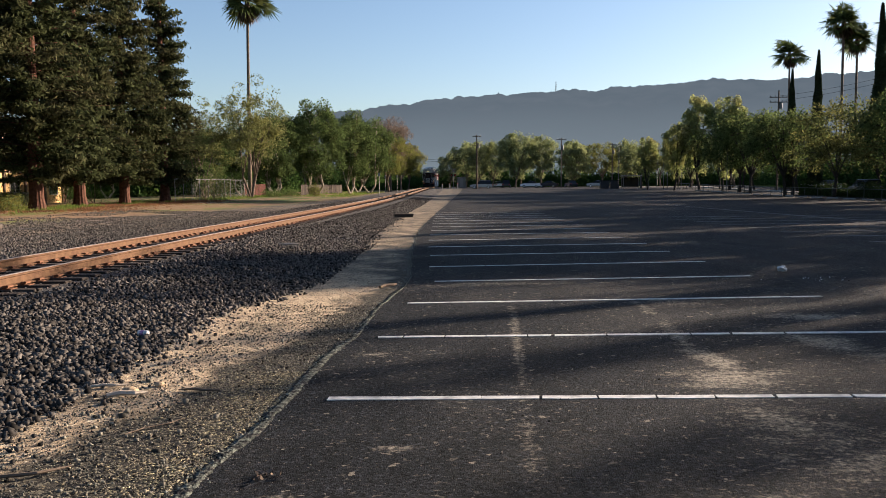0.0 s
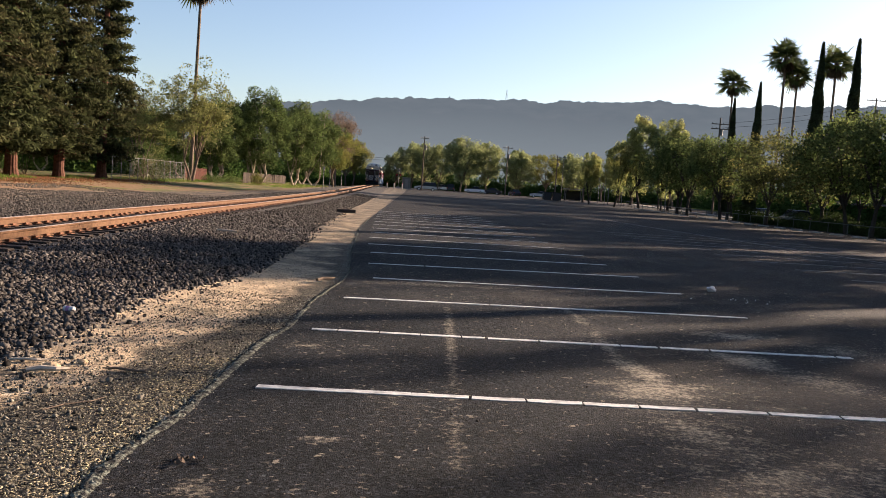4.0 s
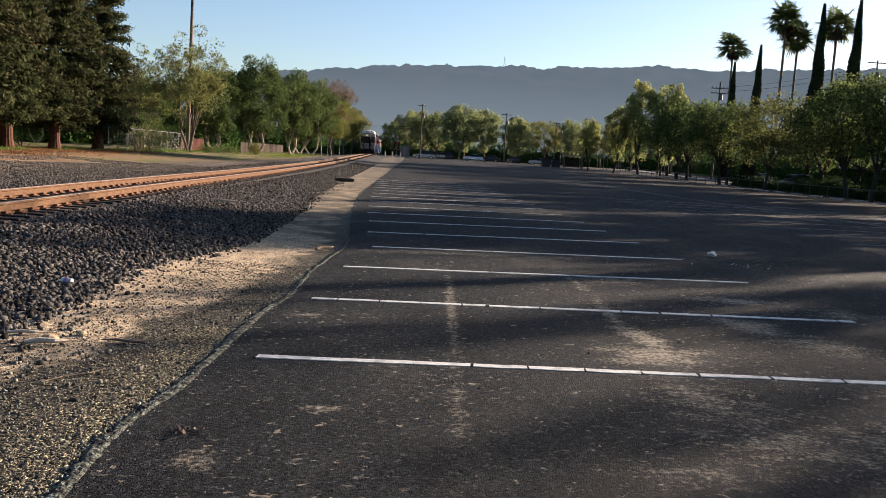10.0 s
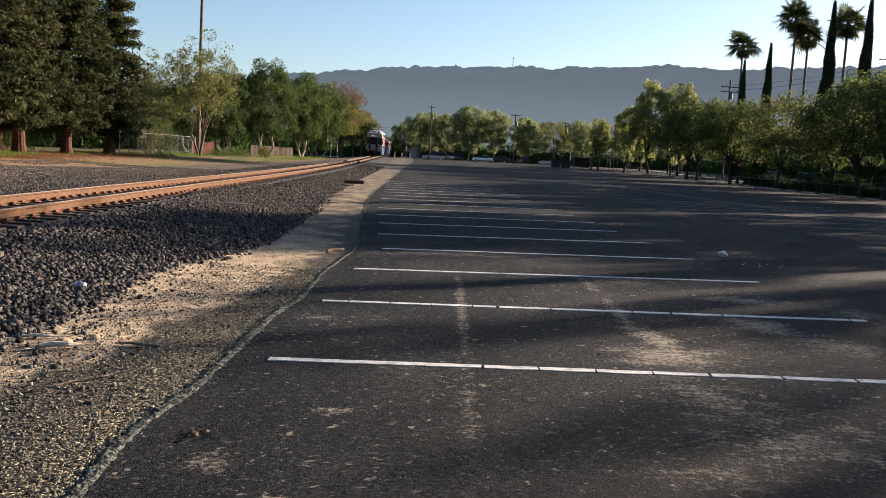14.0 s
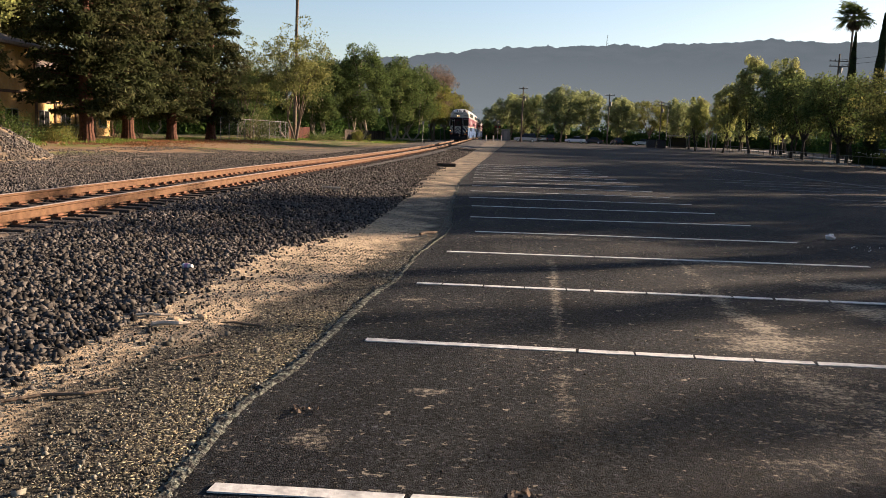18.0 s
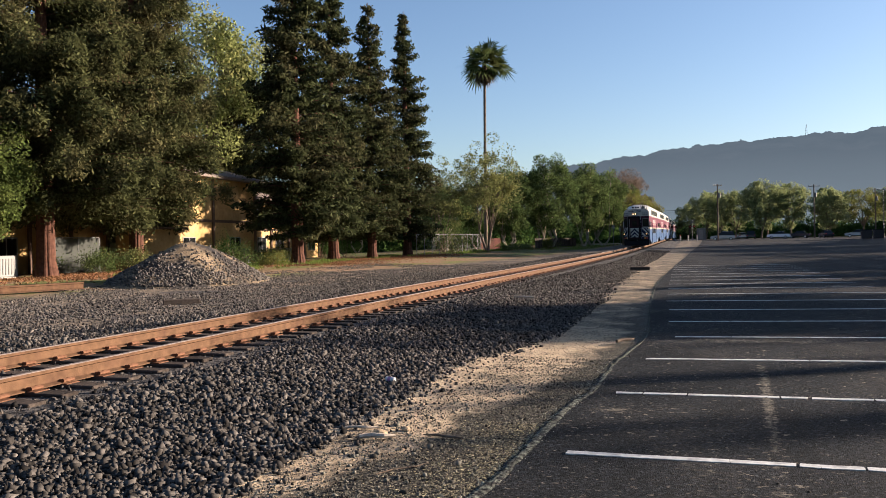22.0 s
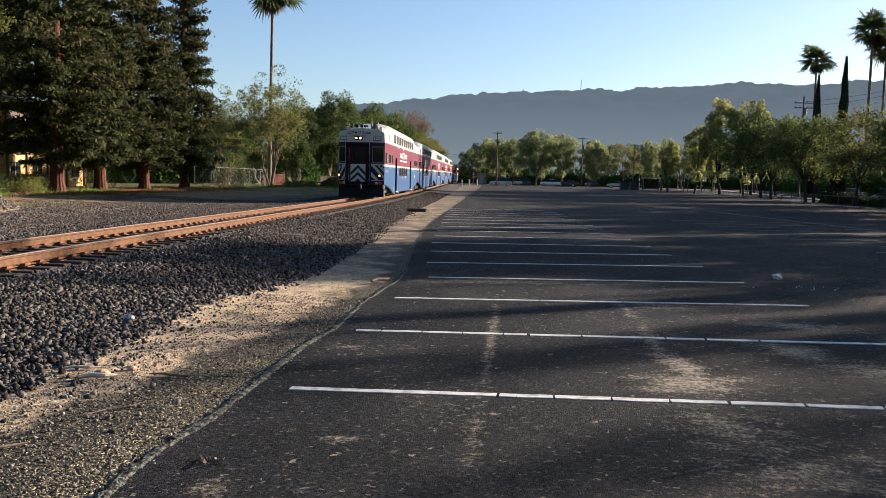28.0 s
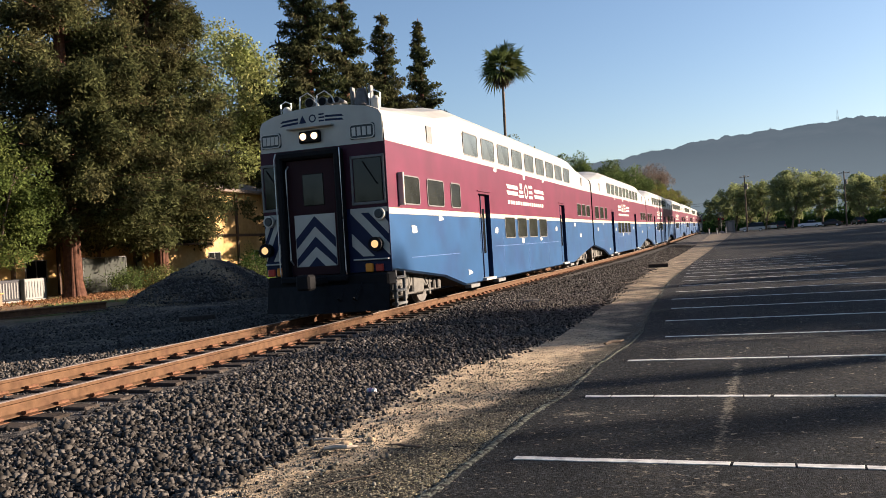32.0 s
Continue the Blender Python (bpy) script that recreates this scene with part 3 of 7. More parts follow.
def stall_line(x0, x1, i, theta=THETA, base=6.0, paint=None):
    """One stall line: thin painted strips, broken where the paint has cracked."""
    u, n = Vector((math.cos(theta), math.sin(theta), 0)), Vector((-math.sin(THETA), math.cos(THETA), 0))
    o = Vector((0, base, 0)) + n * (2.58 * i)
    if x0 < 6:
        o.x = 0.0
        if i > 4:
            o.y = 16.3 + 2.7 * (i - 4)
        if i < 0:
            o.y = 3.245
    e = empty("stall_line", pose(o.x, o.y, 0), label="white painted parking stall line, cracked and worn", category="road marking", group="parking stall lines")
    rnd = random.Random(i * 31 + int(x0 * 7))
    near = i < 6 and x0 < 6
    w = 0.046
    a = x0
    v = Vector((-u.y, u.x, 0))
    while a < x1 - 0.05:
        b = min(x1, a + (rnd.choice((0.28, 0.45, 0.6, 0.9, 1.2)) if near else 99))
        gap = rnd.choice((0.002, 0.003, 0.005, 0.012)) if i < 3 else 0.003
        bm = bmesh.new()
        q = [u * (a + gap) - v * (w + rnd.uniform(-0.012, 0.004)), u * ((a + b) / 2) - v * (w + rnd.uniform(-0.006, 0.006)), u * (b - gap + rnd.uniform(-0.02, 0.004)) - v * (w + rnd.uniform(-0.012, 0.004)), u * (b - gap) + v * (w + rnd.uniform(-0.006, 0.006)), u * ((a + b) / 2) + v * (w + rnd.uniform(-0.006, 0.006)), u * (a + gap + rnd.uniform(-0.004, 0.02)) + v * w]
        for p in q:
            p.z = rise(p.y + o.y) + 0.006
        lo = [bm.verts.new(p - Vector((0, 0, 0.008))) for p in q]
        hi = [bm.verts.new(p) for p in q]
        bm.faces.new(hi)
        for k in range(6):
            bm.faces.new((lo[k], lo[(k + 1) % 6], hi[(k + 1) % 6], hi[k]))
        part("strip", bm, paint or M_PAINT, e)
        a = b
    return e


def aisle_line(a, b):
    """The long worn line between two rows of stalls, in lengths."""
    e = empty("aisle_line", pose(*a, 0), label="long worn white line between two rows of stalls", category="road marking", group="parking stall lines")
    a, b = Vector((*a, 0)), Vector((*b, 0))
    side = Vector((b.y - a.y, a.x - b.x, 0)).normalized() * 0.06
    for k in range(12):
        p, q = a.lerp(b, k / 12), a.lerp(b, (k + 0.985) / 12)
        bm = bmesh.new()
        vs = [bm.verts.new(v - a + Vector((0, 0, rise(v.y) + h))) for h in (-0.002, 0.006) for v in (p - side, p + side, q + side, q - side)]
        for f in ((4, 5, 6, 7), (0, 1, 5, 4), (1, 2, 6, 5), (2, 3, 7, 6), (3, 0, 4, 7)):
            bm.faces.new([vs[i] for i in f])
        bmesh.ops.recalc_face_normals(bm, faces=bm.faces)
        part("strip", bm, M_WORN_PAINT, e)


# ---- track ----
RAIL_PROFILE = [(-0.075, 0), (0.075, 0), (0.075, 0.012), (0.012, 0.035), (0.009, 0.13), (0.036, 0.142), (0.036, 0.175), (0.028, 0.182), (-0.028, 0.182), (-0.036, 0.175), (-0.036, 0.142), (-0.009, 0.13), (-0.012, 0.035), (-0.075, 0.012)]


def rail(x):
    bm = bmesh.new()
    rings = []
    for y in [-40, 0] + [15 + 5 * k for k in range(58)] + [400, 600]:
        c = track_at(y)
        rings.append([bm.verts.new((c.x - XC + x + px, y, c.z - 0.182 + pz)) for px, pz in RAIL_PROFILE])
    n = len(RAIL_PROFILE)
    for a, b in zip(rings, rings[1:]):
        for k in range(n):
            fc = bm.faces.new((a[k], a[(k + 1) % n], b[(k + 1) % n], b[k]))
            fc.material_index = 1 if k in (6, 7, 8) else 0
    return part("rail", bm, [M_RAIL, M_RAILTOP])


def ballast():
    """Loose broken stones of the bank, nearest the densest."""
    rng = np.random.default_rng(5)
    pts = []
    def scatter(n, x0, x1, y0, y1, size):
        x, y = rng.uniform(x0, x1, n), rng.uniform(y0, y1, n)
        pts.append(np.stack([x, y, np.full(n, size) * rng.uniform(0.45, 1.0, n) * rng.choice([1, 1, 1, 1.6], n)], 1))
    scatter(35000, -5.4, -2.65, 1.5, 11, 0.033)
    scatter(27000, -5.4, -1.9, 11, 24, 0.036)
    scatter(10500, -5.3, -1.9, 24, 48, 0.036)
    scatter(7000, -8.6, -5.2, 2, 34, 0.03)
    scatter(9000, -11.5, -8.6, 4, 34, 0.034)
    scatter(8000, -17, -11.5, 8, 40, 0.034)
    scatter(5000, -5.0, -2.8, 48, 90, 0.05)
    scatter(5000, -12, -8.6, 34, 80, 0.045)
    scatter(450, -2.9, -2.2, 6.8, 18, 0.018)
    loose = 450
    p = np.concatenate(pts)
    edge = np.interp(p[:, 1], (0, 8.4, 10, 11.8, 14, 21, 34, 55), (-2.85, -2.78, -2.9, -2.35, -2.1, -2.1, -2.6, -2.8))
    edge += np.array([0.16 * noise.noise(Vector((0.7 * a, 0.7 * b, 9))) + 0.1 * noise.noise(Vector((3 * a, 3 * b, 2))) for a, b in p[:, :2]])
    keep = (p[:, 0] < edge) | (rng.uniform(0, 1, len(p)) < 0.5 * np.exp(-(p[:, 0] - edge) / 0.1))
    keep[-loose:] = True
    p = p[keep]
    p[:, 0] += [bend(b) for b in p[:, 1]]
    z = np.array([ground_z(a, b) for a, b, _ in p])
    near = (p[:, 1] < 24) & (p[:, 0] > -5.6)
    for name, keep, build in (("ballast", near, block_arrays), ("far_ballast", ~near, rock_arrays)):
        q = p[keep]
        v, f = build(rng, np.stack([q[:, 0], q[:, 1], z[keep] + q[:, 2] * 0.3], 1), q[:, 2])
        ob = mesh_fast(name, v, f, M_STONE)
        tagged(ob, "dark grey broken ballast stones banked along the track", "ballast", kind="stuff")


def turns(rng, n):
    """n random rotation matrices."""
    q = rng.normal(size=(n, 4))
    q /= np.linalg.norm(q, axis=1)[:, None]
    w, a, b, c = q.T
    return np.stack([1 - 2 * (b * b + c * c), 2 * (a * b - w * c), 2 * (a * c + w * b), 2 * (a * b + w * c), 1 - 2 * (a * a + c * c), 2 * (b * c - w * a), 2 * (a * c - w * b), 2 * (b * c + w * a), 1 - 2 * (a * a + b * b)], 1).reshape(n, 3, 3)


def block_arrays(rng, pts, sizes):
    """Angular broken stones: dented, skewed blocks."""
    n = len(pts)
    cube = np.array([(x, y, z) for x in (-1, 1) for y in (-1, 1) for z in (-1, 1)], float)
    fc = np.array([(0, 1, 3), (0, 3, 2), (4, 6, 7), (4, 7, 5), (0, 4, 5), (0, 5, 1), (2, 3, 7), (2, 7, 6), (0, 2, 6), (0, 6, 4), (1, 5, 7), (1, 7, 3)])
    v = cube[None] * (0.62 * sizes[:, None, None] * rng.uniform(0.45, 1.15, (n, 8, 1))) * rng.uniform(0.55, 1.35, (n, 1, 3))
    v = np.einsum("nij,nkj->nki", turns(rng, n), v) + pts[:, None]
    return v.reshape(-1, 3), ((np.arange(n) * 8)[:, None, None] + fc[None]).reshape(-1, 3)


def rock_arrays(rng, pts, sizes):
    """Small stones: skewed eight-sided pieces."""
    n = len(pts)
    octa = np.array([(1, 0, 0), (-1, 0, 0), (0, 1, 0), (0, -1, 0), (0, 0, 1), (0, 0, -1)], float)
    fo = np.array([(0, 2, 4), (2, 1, 4), (1, 3, 4), (3, 0, 4), (2, 0, 5), (1, 2, 5), (3, 1, 5), (0, 3, 5)])
    v = octa[None] * (sizes[:, None, None] * rng.uniform(0.55, 1.2, (n, 6, 1))) * rng.uniform(0.5, 1.3, (n, 1, 3)) + rng.normal(size=(n, 6, 3)) * sizes[:, None, None] * 0.22
    v = np.einsum("nij,nkj->nki", turns(rng, n), v) + pts[:, None]
    f = (np.arange(n) * 6)[:, None, None] + fo[None]
    return v.reshape(-1, 3), f.reshape(-1, 3)


# ---- trees ----
def redwood_mesh(seed, H=25.0, R=4.2, clear=2.6, dense=1.0, leaf=0.44, girth=1.0, shag=0.0):
    """Trunk mesh and crown mesh of a redwood with tiers of drooping boughs."""
    rng = np.random.default_rng(seed)
    rnd = random.Random(seed)
    bm = bmesh.new()
    n = 44
    rings = []
    for z in (-0.3, 0.0, 0.25, 0.8, 2, 4, 8, 14, H * 0.8, H):
        r = (0.42 * (1 - z / (H * 1.04)) ** 0.8 + (0.14 * max(0, 1 - z / 0.8) if z >= 0 else 0.16)) * girth
        rings.append([bm.verts.new((math.cos(2 * math.pi * k / n) * r * (1 + 0.09 * abs(math.sin(2.2 * k + seed + 0.1 * z))), math.sin(2 * math.pi * k / n) * r * (1 + 0.09 * abs(math.sin(2.2 * k + seed + 0.1 * z))), z)) for k in range(n)])
    for a, b in zip(rings, rings[1:]):
        for k in range(n):
            bm.faces.new((a[k], a[(k + 1) % n], b[(k + 1) % n], b[k]))
    pts, outs = [], []
    z = clear
    while z < H - 0.3:
        k = z / H
        reach = R * (1 - k) ** 0.75 * (0.55 + 0.45 * min(1, (z - clear + 0.8) / 2.5))
        for _ in range(4 if k < 0.85 else 3):
            a = rnd.uniform(0, 2 * math.pi)
            r = max(0.35, reach * rnd.uniform(0.6, 1.12))
            up = rnd.uniform(-0.05, 0.15) + 0.35 * k
            tip = Vector((math.cos(a) * r, math.sin(a) * r, z + up * r - 0.16 * r * r / max(R, 1) * (1 - k)))
            mid = Vector((math.cos(a) * r * 0.5, math.sin(a) * r * 0.5, z + up * r * 0.5 + 0.05))
            if r > 1.2:
                add_path(bm, [(0, 0, z), mid, tip], [0.05, 0.035, 0.01], 4)
            tip.z += shag * rnd.uniform(-0.9, 0.5)
            m = int((40 + 62 * r) * dense)
            t = rng.uniform(0.12, 1.05, m) ** 0.8
            base = np.outer((1 - t) ** 2, (0, 0, z)) + np.outer(2 * t * (1 - t), mid) + np.outer(t * t, tip)
            side = rng.normal(size=(m, 3)) * np.array([0.30, 0.30, 0.13]) * (0.35 + 0.65 * np.sin(np.clip(t, 0, 1) * math.pi * 0.85))[:, None] * min(1.2, 0.5 + r / 4)
            side[:, 2] -= abs(rng.normal(size=m)) * 0.16
            if shag:
                # sprays bunched along the bough, each one a drooping tuft
                knots = rng.uniform(0.2, 1.05, 7)
                near = knots[np.argmin(abs(t[:, None] - knots[None]), 1)]
                kb = np.outer((1 - near) ** 2, (0, 0, z)) + np.outer(2 * near * (1 - near), mid) + np.outer(near * near, tip)
                base = kb + (base - kb) * 0.4
                side[:, 2] = rng.normal(size=m) * 0.32 * shag - 0.12
            pts.append(base + side)
            outs.append(np.tile((math.cos(a) * 0.6, math.sin(a) * 0.6, -0.15), (m, 1)))
        z += 0.20 + 0.22 * k + rnd.uniform(0, 0.12)
    pts, outs = np.concatenate(pts), np.concatenate(outs)
    v, f = leaf_arrays(rng, pts, leaf, leaf * 0.34, 0.2, outs)
    return bm, v, f


def redwood(seed, H, R, clear, label, dense=1.0, leaf=0.44, girth=1.0, shag=0.0):
    e = empty("redwood_tree", label=label, category="tree", group="row of redwoods")
    bm, v, f = redwood_mesh(seed, H, R, clear, dense, leaf, girth, shag)
    part("trunk", bm, M_BARK_RED, e, "red-brown furrowed trunk")
    mesh_fast("crown", v, f, M_REDWOOD_BROAD if shag else M_REDWOOD, e)
    return e


def broadleaf(name, seed, H, R, leaf, label, bark=None, fork=0.28, clumps=70, leaves=150, leaf_size=0.16, trunks=1, trunk_r=0.16, spread=1.0, group="", category="tree", flat=0.85, droop=0.0):
    """A tree: forked trunk, limbs, and a crown of leaf clumps with gaps."""
    rng, rnd = np.random.default_rng(seed), random.Random(seed)
    e = empty(name, label=label, category=category, group=group)
    bm = bmesh.new()
    tips = []
    for s in range(trunks):
        a0 = rnd.uniform(0, 6.28)
        lean = Vector((math.cos(a0), math.sin(a0), 0)) * (0.06 * H if trunks == 1 else 0.13 * H) * spread
        fk = Vector((0, 0, H * fork)) + lean * 0.5
        off = Vector((math.cos(a0), math.sin(a0), 0)) * (0.0 if trunks == 1 else trunk_r)
        add_path(bm, [off + Vector((0, 0, -0.25)), off + Vector((0, 0, 0.15)), off * 1.2 + lean * 0.2 + Vector((0, 0, H * fork * 0.5)), fk + off], [trunk_r * 1.35, trunk_r * 1.05, trunk_r * 0.85, trunk_r * 0.7], 9)
        for _ in range(max(3, 6 // trunks)):
            a = rnd.uniform(0, 6.28)
            r = R * rnd.uniform(0.35, 0.8)
            top = Vector((math.cos(a) * r, math.sin(a) * r, H * rnd.uniform(0.55, 0.93)))
            mid = fk + off + (top - fk - off) * 0.5 + Vector((rnd.uniform(-.3, .3), rnd.uniform(-.3, .3), 0.05 * H))
            add_path(bm, [fk + off, mid, top], [trunk_r * 0.55, trunk_r * 0.35, trunk_r * 0.1], 6)
            tips += [mid, top]
            for _ in range(3):
                t2 = mid + (top - mid) * rnd.uniform(0, 0.8)
                end = t2 + Vector((rnd.uniform(-1, 1), rnd.uniform(-1, 1), rnd.uniform(-0.2, 0.8))) * R * 0.45
                add_path(bm, [t2, (t2 + end) / 2 + Vector((0, 0, 0.1)), end], [trunk_r * 0.22, trunk_r * 0.14, 0.012], 5)
                tips.append(end)
    part("trunk", bm, bark or M_BARK, e)
    pts = []
    low = H * (fork + 0.06)
    for k in range(clumps):
        if k < len(tips):
            c = np.array(tips[k])
        else:
            u = rng.normal(size=3)
            u /= np.linalg.norm(u)
            u *= rng.uniform(0.35, 1.0) ** 0.5
            c = np.array([u[0] * R, u[1] * R, (low + H) / 2 + u[2] * (H - low) / 2])
            c[:2] *= 0.75 + 0.35 * rng.uniform()
        s = R * rng.uniform(0.14, 0.3)
        m = int(leaves * rng.uniform(0.5, 1.4))
        g = rng.normal(size=(m, 3))
        g /= np.linalg.norm(g, axis=1)[:, None]
        g *= rng.uniform(0.3, 1.0, (m, 1)) ** 0.6
        pts.append(c + g * s * np.array([1, 1, flat]))
    pts = np.concatenate(pts)
    v, f = leaf_arrays(rng, pts, leaf_size, leaf_size * 0.55, droop)
    mesh_fast("crown", v, f, leaf, e)
    return e


def fan_palm(seed, H, r, label, skirt=0.8):
    """Tall thin trunk with a round head of fan fronds, and dead fronds beneath."""
    rng, rnd = np.random.default_rng(seed), random.Random(seed)
    e = empty("fan_palm", label=label, category="palm tree", group="tall fan palms")
    lean = rnd.uniform(-0.3, 0.3)
    part("trunk", add_path(bmesh.new(), [(0, 0, -0.3), (0, 0, 0.6), (lean * 0.4, 0, H * 0.5), (lean, 0, H)], [0.34, 0.27, 0.19, 0.17], 10), M_BARK, e)
    part("boots", add_path(bmesh.new(), [(lean, 0, H - r * 0.34), (lean, 0, H - r * 0.16), (lean, 0, H), (lean, 0, H + r * 0.1)], [0.17, 0.3, 0.34, 0.1], 10), M_PALM_DEAD, e, "shaggy brown leaf bases")
    top = Vector((lean, 0, H))
    for name, count, lo, hi, material in (("fronds", 36, -0.6, 0.99, M_PALM), ("dead_fronds", int(20 * skirt), -0.99, -0.78, M_PALM_DEAD)):
        V, F, k = [], [], 0
        for i in range(count):
            a, el = 2.399963 * i + rnd.uniform(-0.2, 0.2), math.asin(max(-0.98, min(0.98, lo + (hi - lo) * (i + 0.5) / count)))
            d = Vector((math.cos(a) * math.cos(el), math.sin(a) * math.cos(el), math.sin(el)))
            s = d.cross(Vector((0, 0, 1))).normalized()
            roll = rnd.uniform(-0.8, 0.8)
            s = (s * math.cos(roll) + s.cross(d) * math.sin(roll)).normalized()
            u = s.cross(d)
            stem = r * (rnd.uniform(0.12, 0.5) if name == "fronds" else 0.24)
            hub = top + d * stem
            V += [top + s * 0.03, top - s * 0.03, hub - s * 0.025, hub + s * 0.025]
            F.append((k, k + 1, k + 2, k + 3))
            k += 4
            for b in range(15):
                ang = (b - 7) / 7 * 1.5
                ln = r * rnd.uniform(0.46, 0.58) * (1.0 if name == "fronds" else 0.7) * (1 - 0.25 * abs(ang))
                w = d * math.cos(ang) + s * math.sin(ang)
                sd = d * -math.sin(ang) + s * math.cos(ang)
                tip = hub + w * ln - Vector((0, 0, rnd.uniform(0.05, 0.4) * ln)) + u * 0.05
                mid = hub + w * ln * 0.55
                V += [hub, mid + sd * r * 0.026, tip, mid - sd * r * 0.026]
                F.append((k, k + 1, k + 2, k + 3))
                k += 4
        mesh_fast(name, np.array([tuple(p) for p in V]), np.array(F), material, e)
    return e


def cypress(seed, H, r, label):
    rng = np.random.default_rng(seed)
    e = empty("italian_cypress", label=label, category="tree", group="italian cypresses")
    part("trunk", tube((0, 0, -0.2), (0, 0, H * 0.9), 0.16, 0.03, 8), M_BARK, e)
    m = 20000
    t = rng.uniform(0.03, 1, m)
    prof = np.minimum(0.75 + 2.0 * t, 1.08 * (1 - t) ** 0.72) * r * (0.94 + 0.05 * np.sin(t * 40))
    a = rng.uniform(0, 6.283, m)
    prof = prof * (0.88 + 0.13 * np.sin(a * 3 + t * 25)) * rng.uniform(0.7, 1.05, m)
    pts = np.stack([np.cos(a) * prof, np.sin(a) * prof, t * H], 1)
    v, f = leaf_arrays(rng, pts, 0.42, 0.2, -1.2)
    mesh_fast("crown", v, f, M_CYPRESS, e)
    return e


def put(ob, x, y, turn=0.0, s=1.0, z=None):
    """A copy of a thing on the ground at x, y."""
    c = copy_thing(ob, pose(x, y, ground_z(x, y) if z is None else z, 0, 0, turn))
    c.scale = (s, s, s)
    return c


def settle(ob, x, y, turn=0.0, s=1.0):
    ob.matrix_basis = pose(x, y, ground_z(x, y), 0, 0, turn)
    ob.scale = (s, s, s)
    return ob


def plant_trees():
    # redwoods along the yard
    a = settle(redwood(3, 25, 5.3, 2.2, "tall dark redwood with drooping boughs beside the tracks", 0.8), -26.8, 53, 10)
    b = settle(redwood(8, 25, 4.9, 2.2, "tall dark redwood with a bare reddish trunk foot", 0.8), -28.5, 63, 70)
    c = settle(redwood(15, 25.5, 4.3, 2.0, "slim dark redwood with a pointed top", 0.7), -27.8, 80, 0)
    put(a, -27.6, 69.5, 140, 0.94)
    big = settle(redwood(21, 26, 7.6, 3.4, "broad shady redwood with low hanging boughs", 2.7, 0.3, 1.05, 1.0), -31.5, 34, 0, 1.0)
    put(big, -32.5, 42.5, 100, 0.95)
    put(big, -38, 25, 200, 0.9)
    put(b, -38, 49, 30, 0.95)
    put(big, -43, 72, 60, 0.85)
    put(b, -40, 84, 30, 0.8)
    light = settle(broadleaf("garden_tree", 51, 8.2, 3.1, M_LEAF_BRIGHT, "bright green leafy tree in front of the apartments", trunk_r=0.14, clumps=150, leaves=190, leaf_size=0.17, fork=0.14, group="trees in the yard"), -30.5, 28)
    put(light, -33, 24, 90, 1.1)
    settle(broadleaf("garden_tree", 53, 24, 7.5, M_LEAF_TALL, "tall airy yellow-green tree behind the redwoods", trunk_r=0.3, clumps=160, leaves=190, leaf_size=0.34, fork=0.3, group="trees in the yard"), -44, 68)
    # trees by the chain-link fence
    s = settle(broadleaf("street_tree", 4, 14.2, 4.6, M_LEAF_PALE, "half-bare pale-leaved tree with several thin stems", bark=M_BARK, trunks=3, trunk_r=0.16, clumps=105, leaves=95, leaf_size=0.28, fork=0.18, group="trees by the track"), -23.6, 98)
    put(s, -28, 94, 120, 0.8)
    d = settle(broadleaf("street_tree", 11, 16.5, 5.6, M_LEAF, "dense green tree with a pale forked trunk", bark=M_PALE_BARK, trunks=2, trunk_r=0.24, clumps=150, leaves=170, leaf_size=0.34, fork=0.1, group="trees by the track"), -20.5, 128, 0, 0.91)
    for x, y, r, k in ((-26, 122, 40, .78), (-17.2, 143, 90, .9), (-15, 155, 200, .88), (-18, 163, 250, .9), (-33, 112, 120, .6), (-30, 118, 10, .65), (-44, 105, 50, .6), (-30, 140, 77, .8), (-40, 128, 150, .7), (-25, 150, 20, .9)):
        put(d, x, y, r, k)
    red = settle(broadleaf("street_tree", 13, 16, 5.5, M_LEAF_RED, "tall tree with sparse reddish spring foliage", trunk_r=0.3, clumps=110, leaves=130, leaf_size=0.26, group="trees by the track"), -12.6, 178)
    y1 = settle(broadleaf("street_tree", 17, 11.5, 5.0, M_LEAF_YELLOW, "yellow-green leafy tree with a dark trunk", trunk_r=0.25, clumps=100, leaves=170, leaf_size=0.25, fork=0.2, group="trees by the track"), -12.2, 168)
    put(y1, -11.5, 200, 60, 1.0)
    put(red, -13.5, 192, 100, 0.85)
    put(y1, -11, 225, 160, 1.0)
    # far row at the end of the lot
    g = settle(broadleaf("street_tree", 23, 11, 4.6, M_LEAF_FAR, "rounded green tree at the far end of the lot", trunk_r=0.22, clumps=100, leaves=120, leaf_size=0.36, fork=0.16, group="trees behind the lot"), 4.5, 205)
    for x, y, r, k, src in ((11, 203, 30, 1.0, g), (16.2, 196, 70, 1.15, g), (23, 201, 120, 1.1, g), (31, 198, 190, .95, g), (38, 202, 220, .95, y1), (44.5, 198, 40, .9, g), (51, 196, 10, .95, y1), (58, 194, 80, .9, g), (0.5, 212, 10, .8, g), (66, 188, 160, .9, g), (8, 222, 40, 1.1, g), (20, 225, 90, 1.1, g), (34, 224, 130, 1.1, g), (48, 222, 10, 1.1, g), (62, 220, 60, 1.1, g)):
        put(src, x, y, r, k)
    # row on the street side
    o = settle(broadleaf("street_tree", 31, 10.2, 5.4, M_LEAF_MID, "low spreading dark green tree along the street fence", bark=M_BARK_DARK, trunk_r=0.2, clumps=95, leaves=105, leaf_size=0.3, fork=0.22, group="trees along the street"), 37.6, 61, 20)
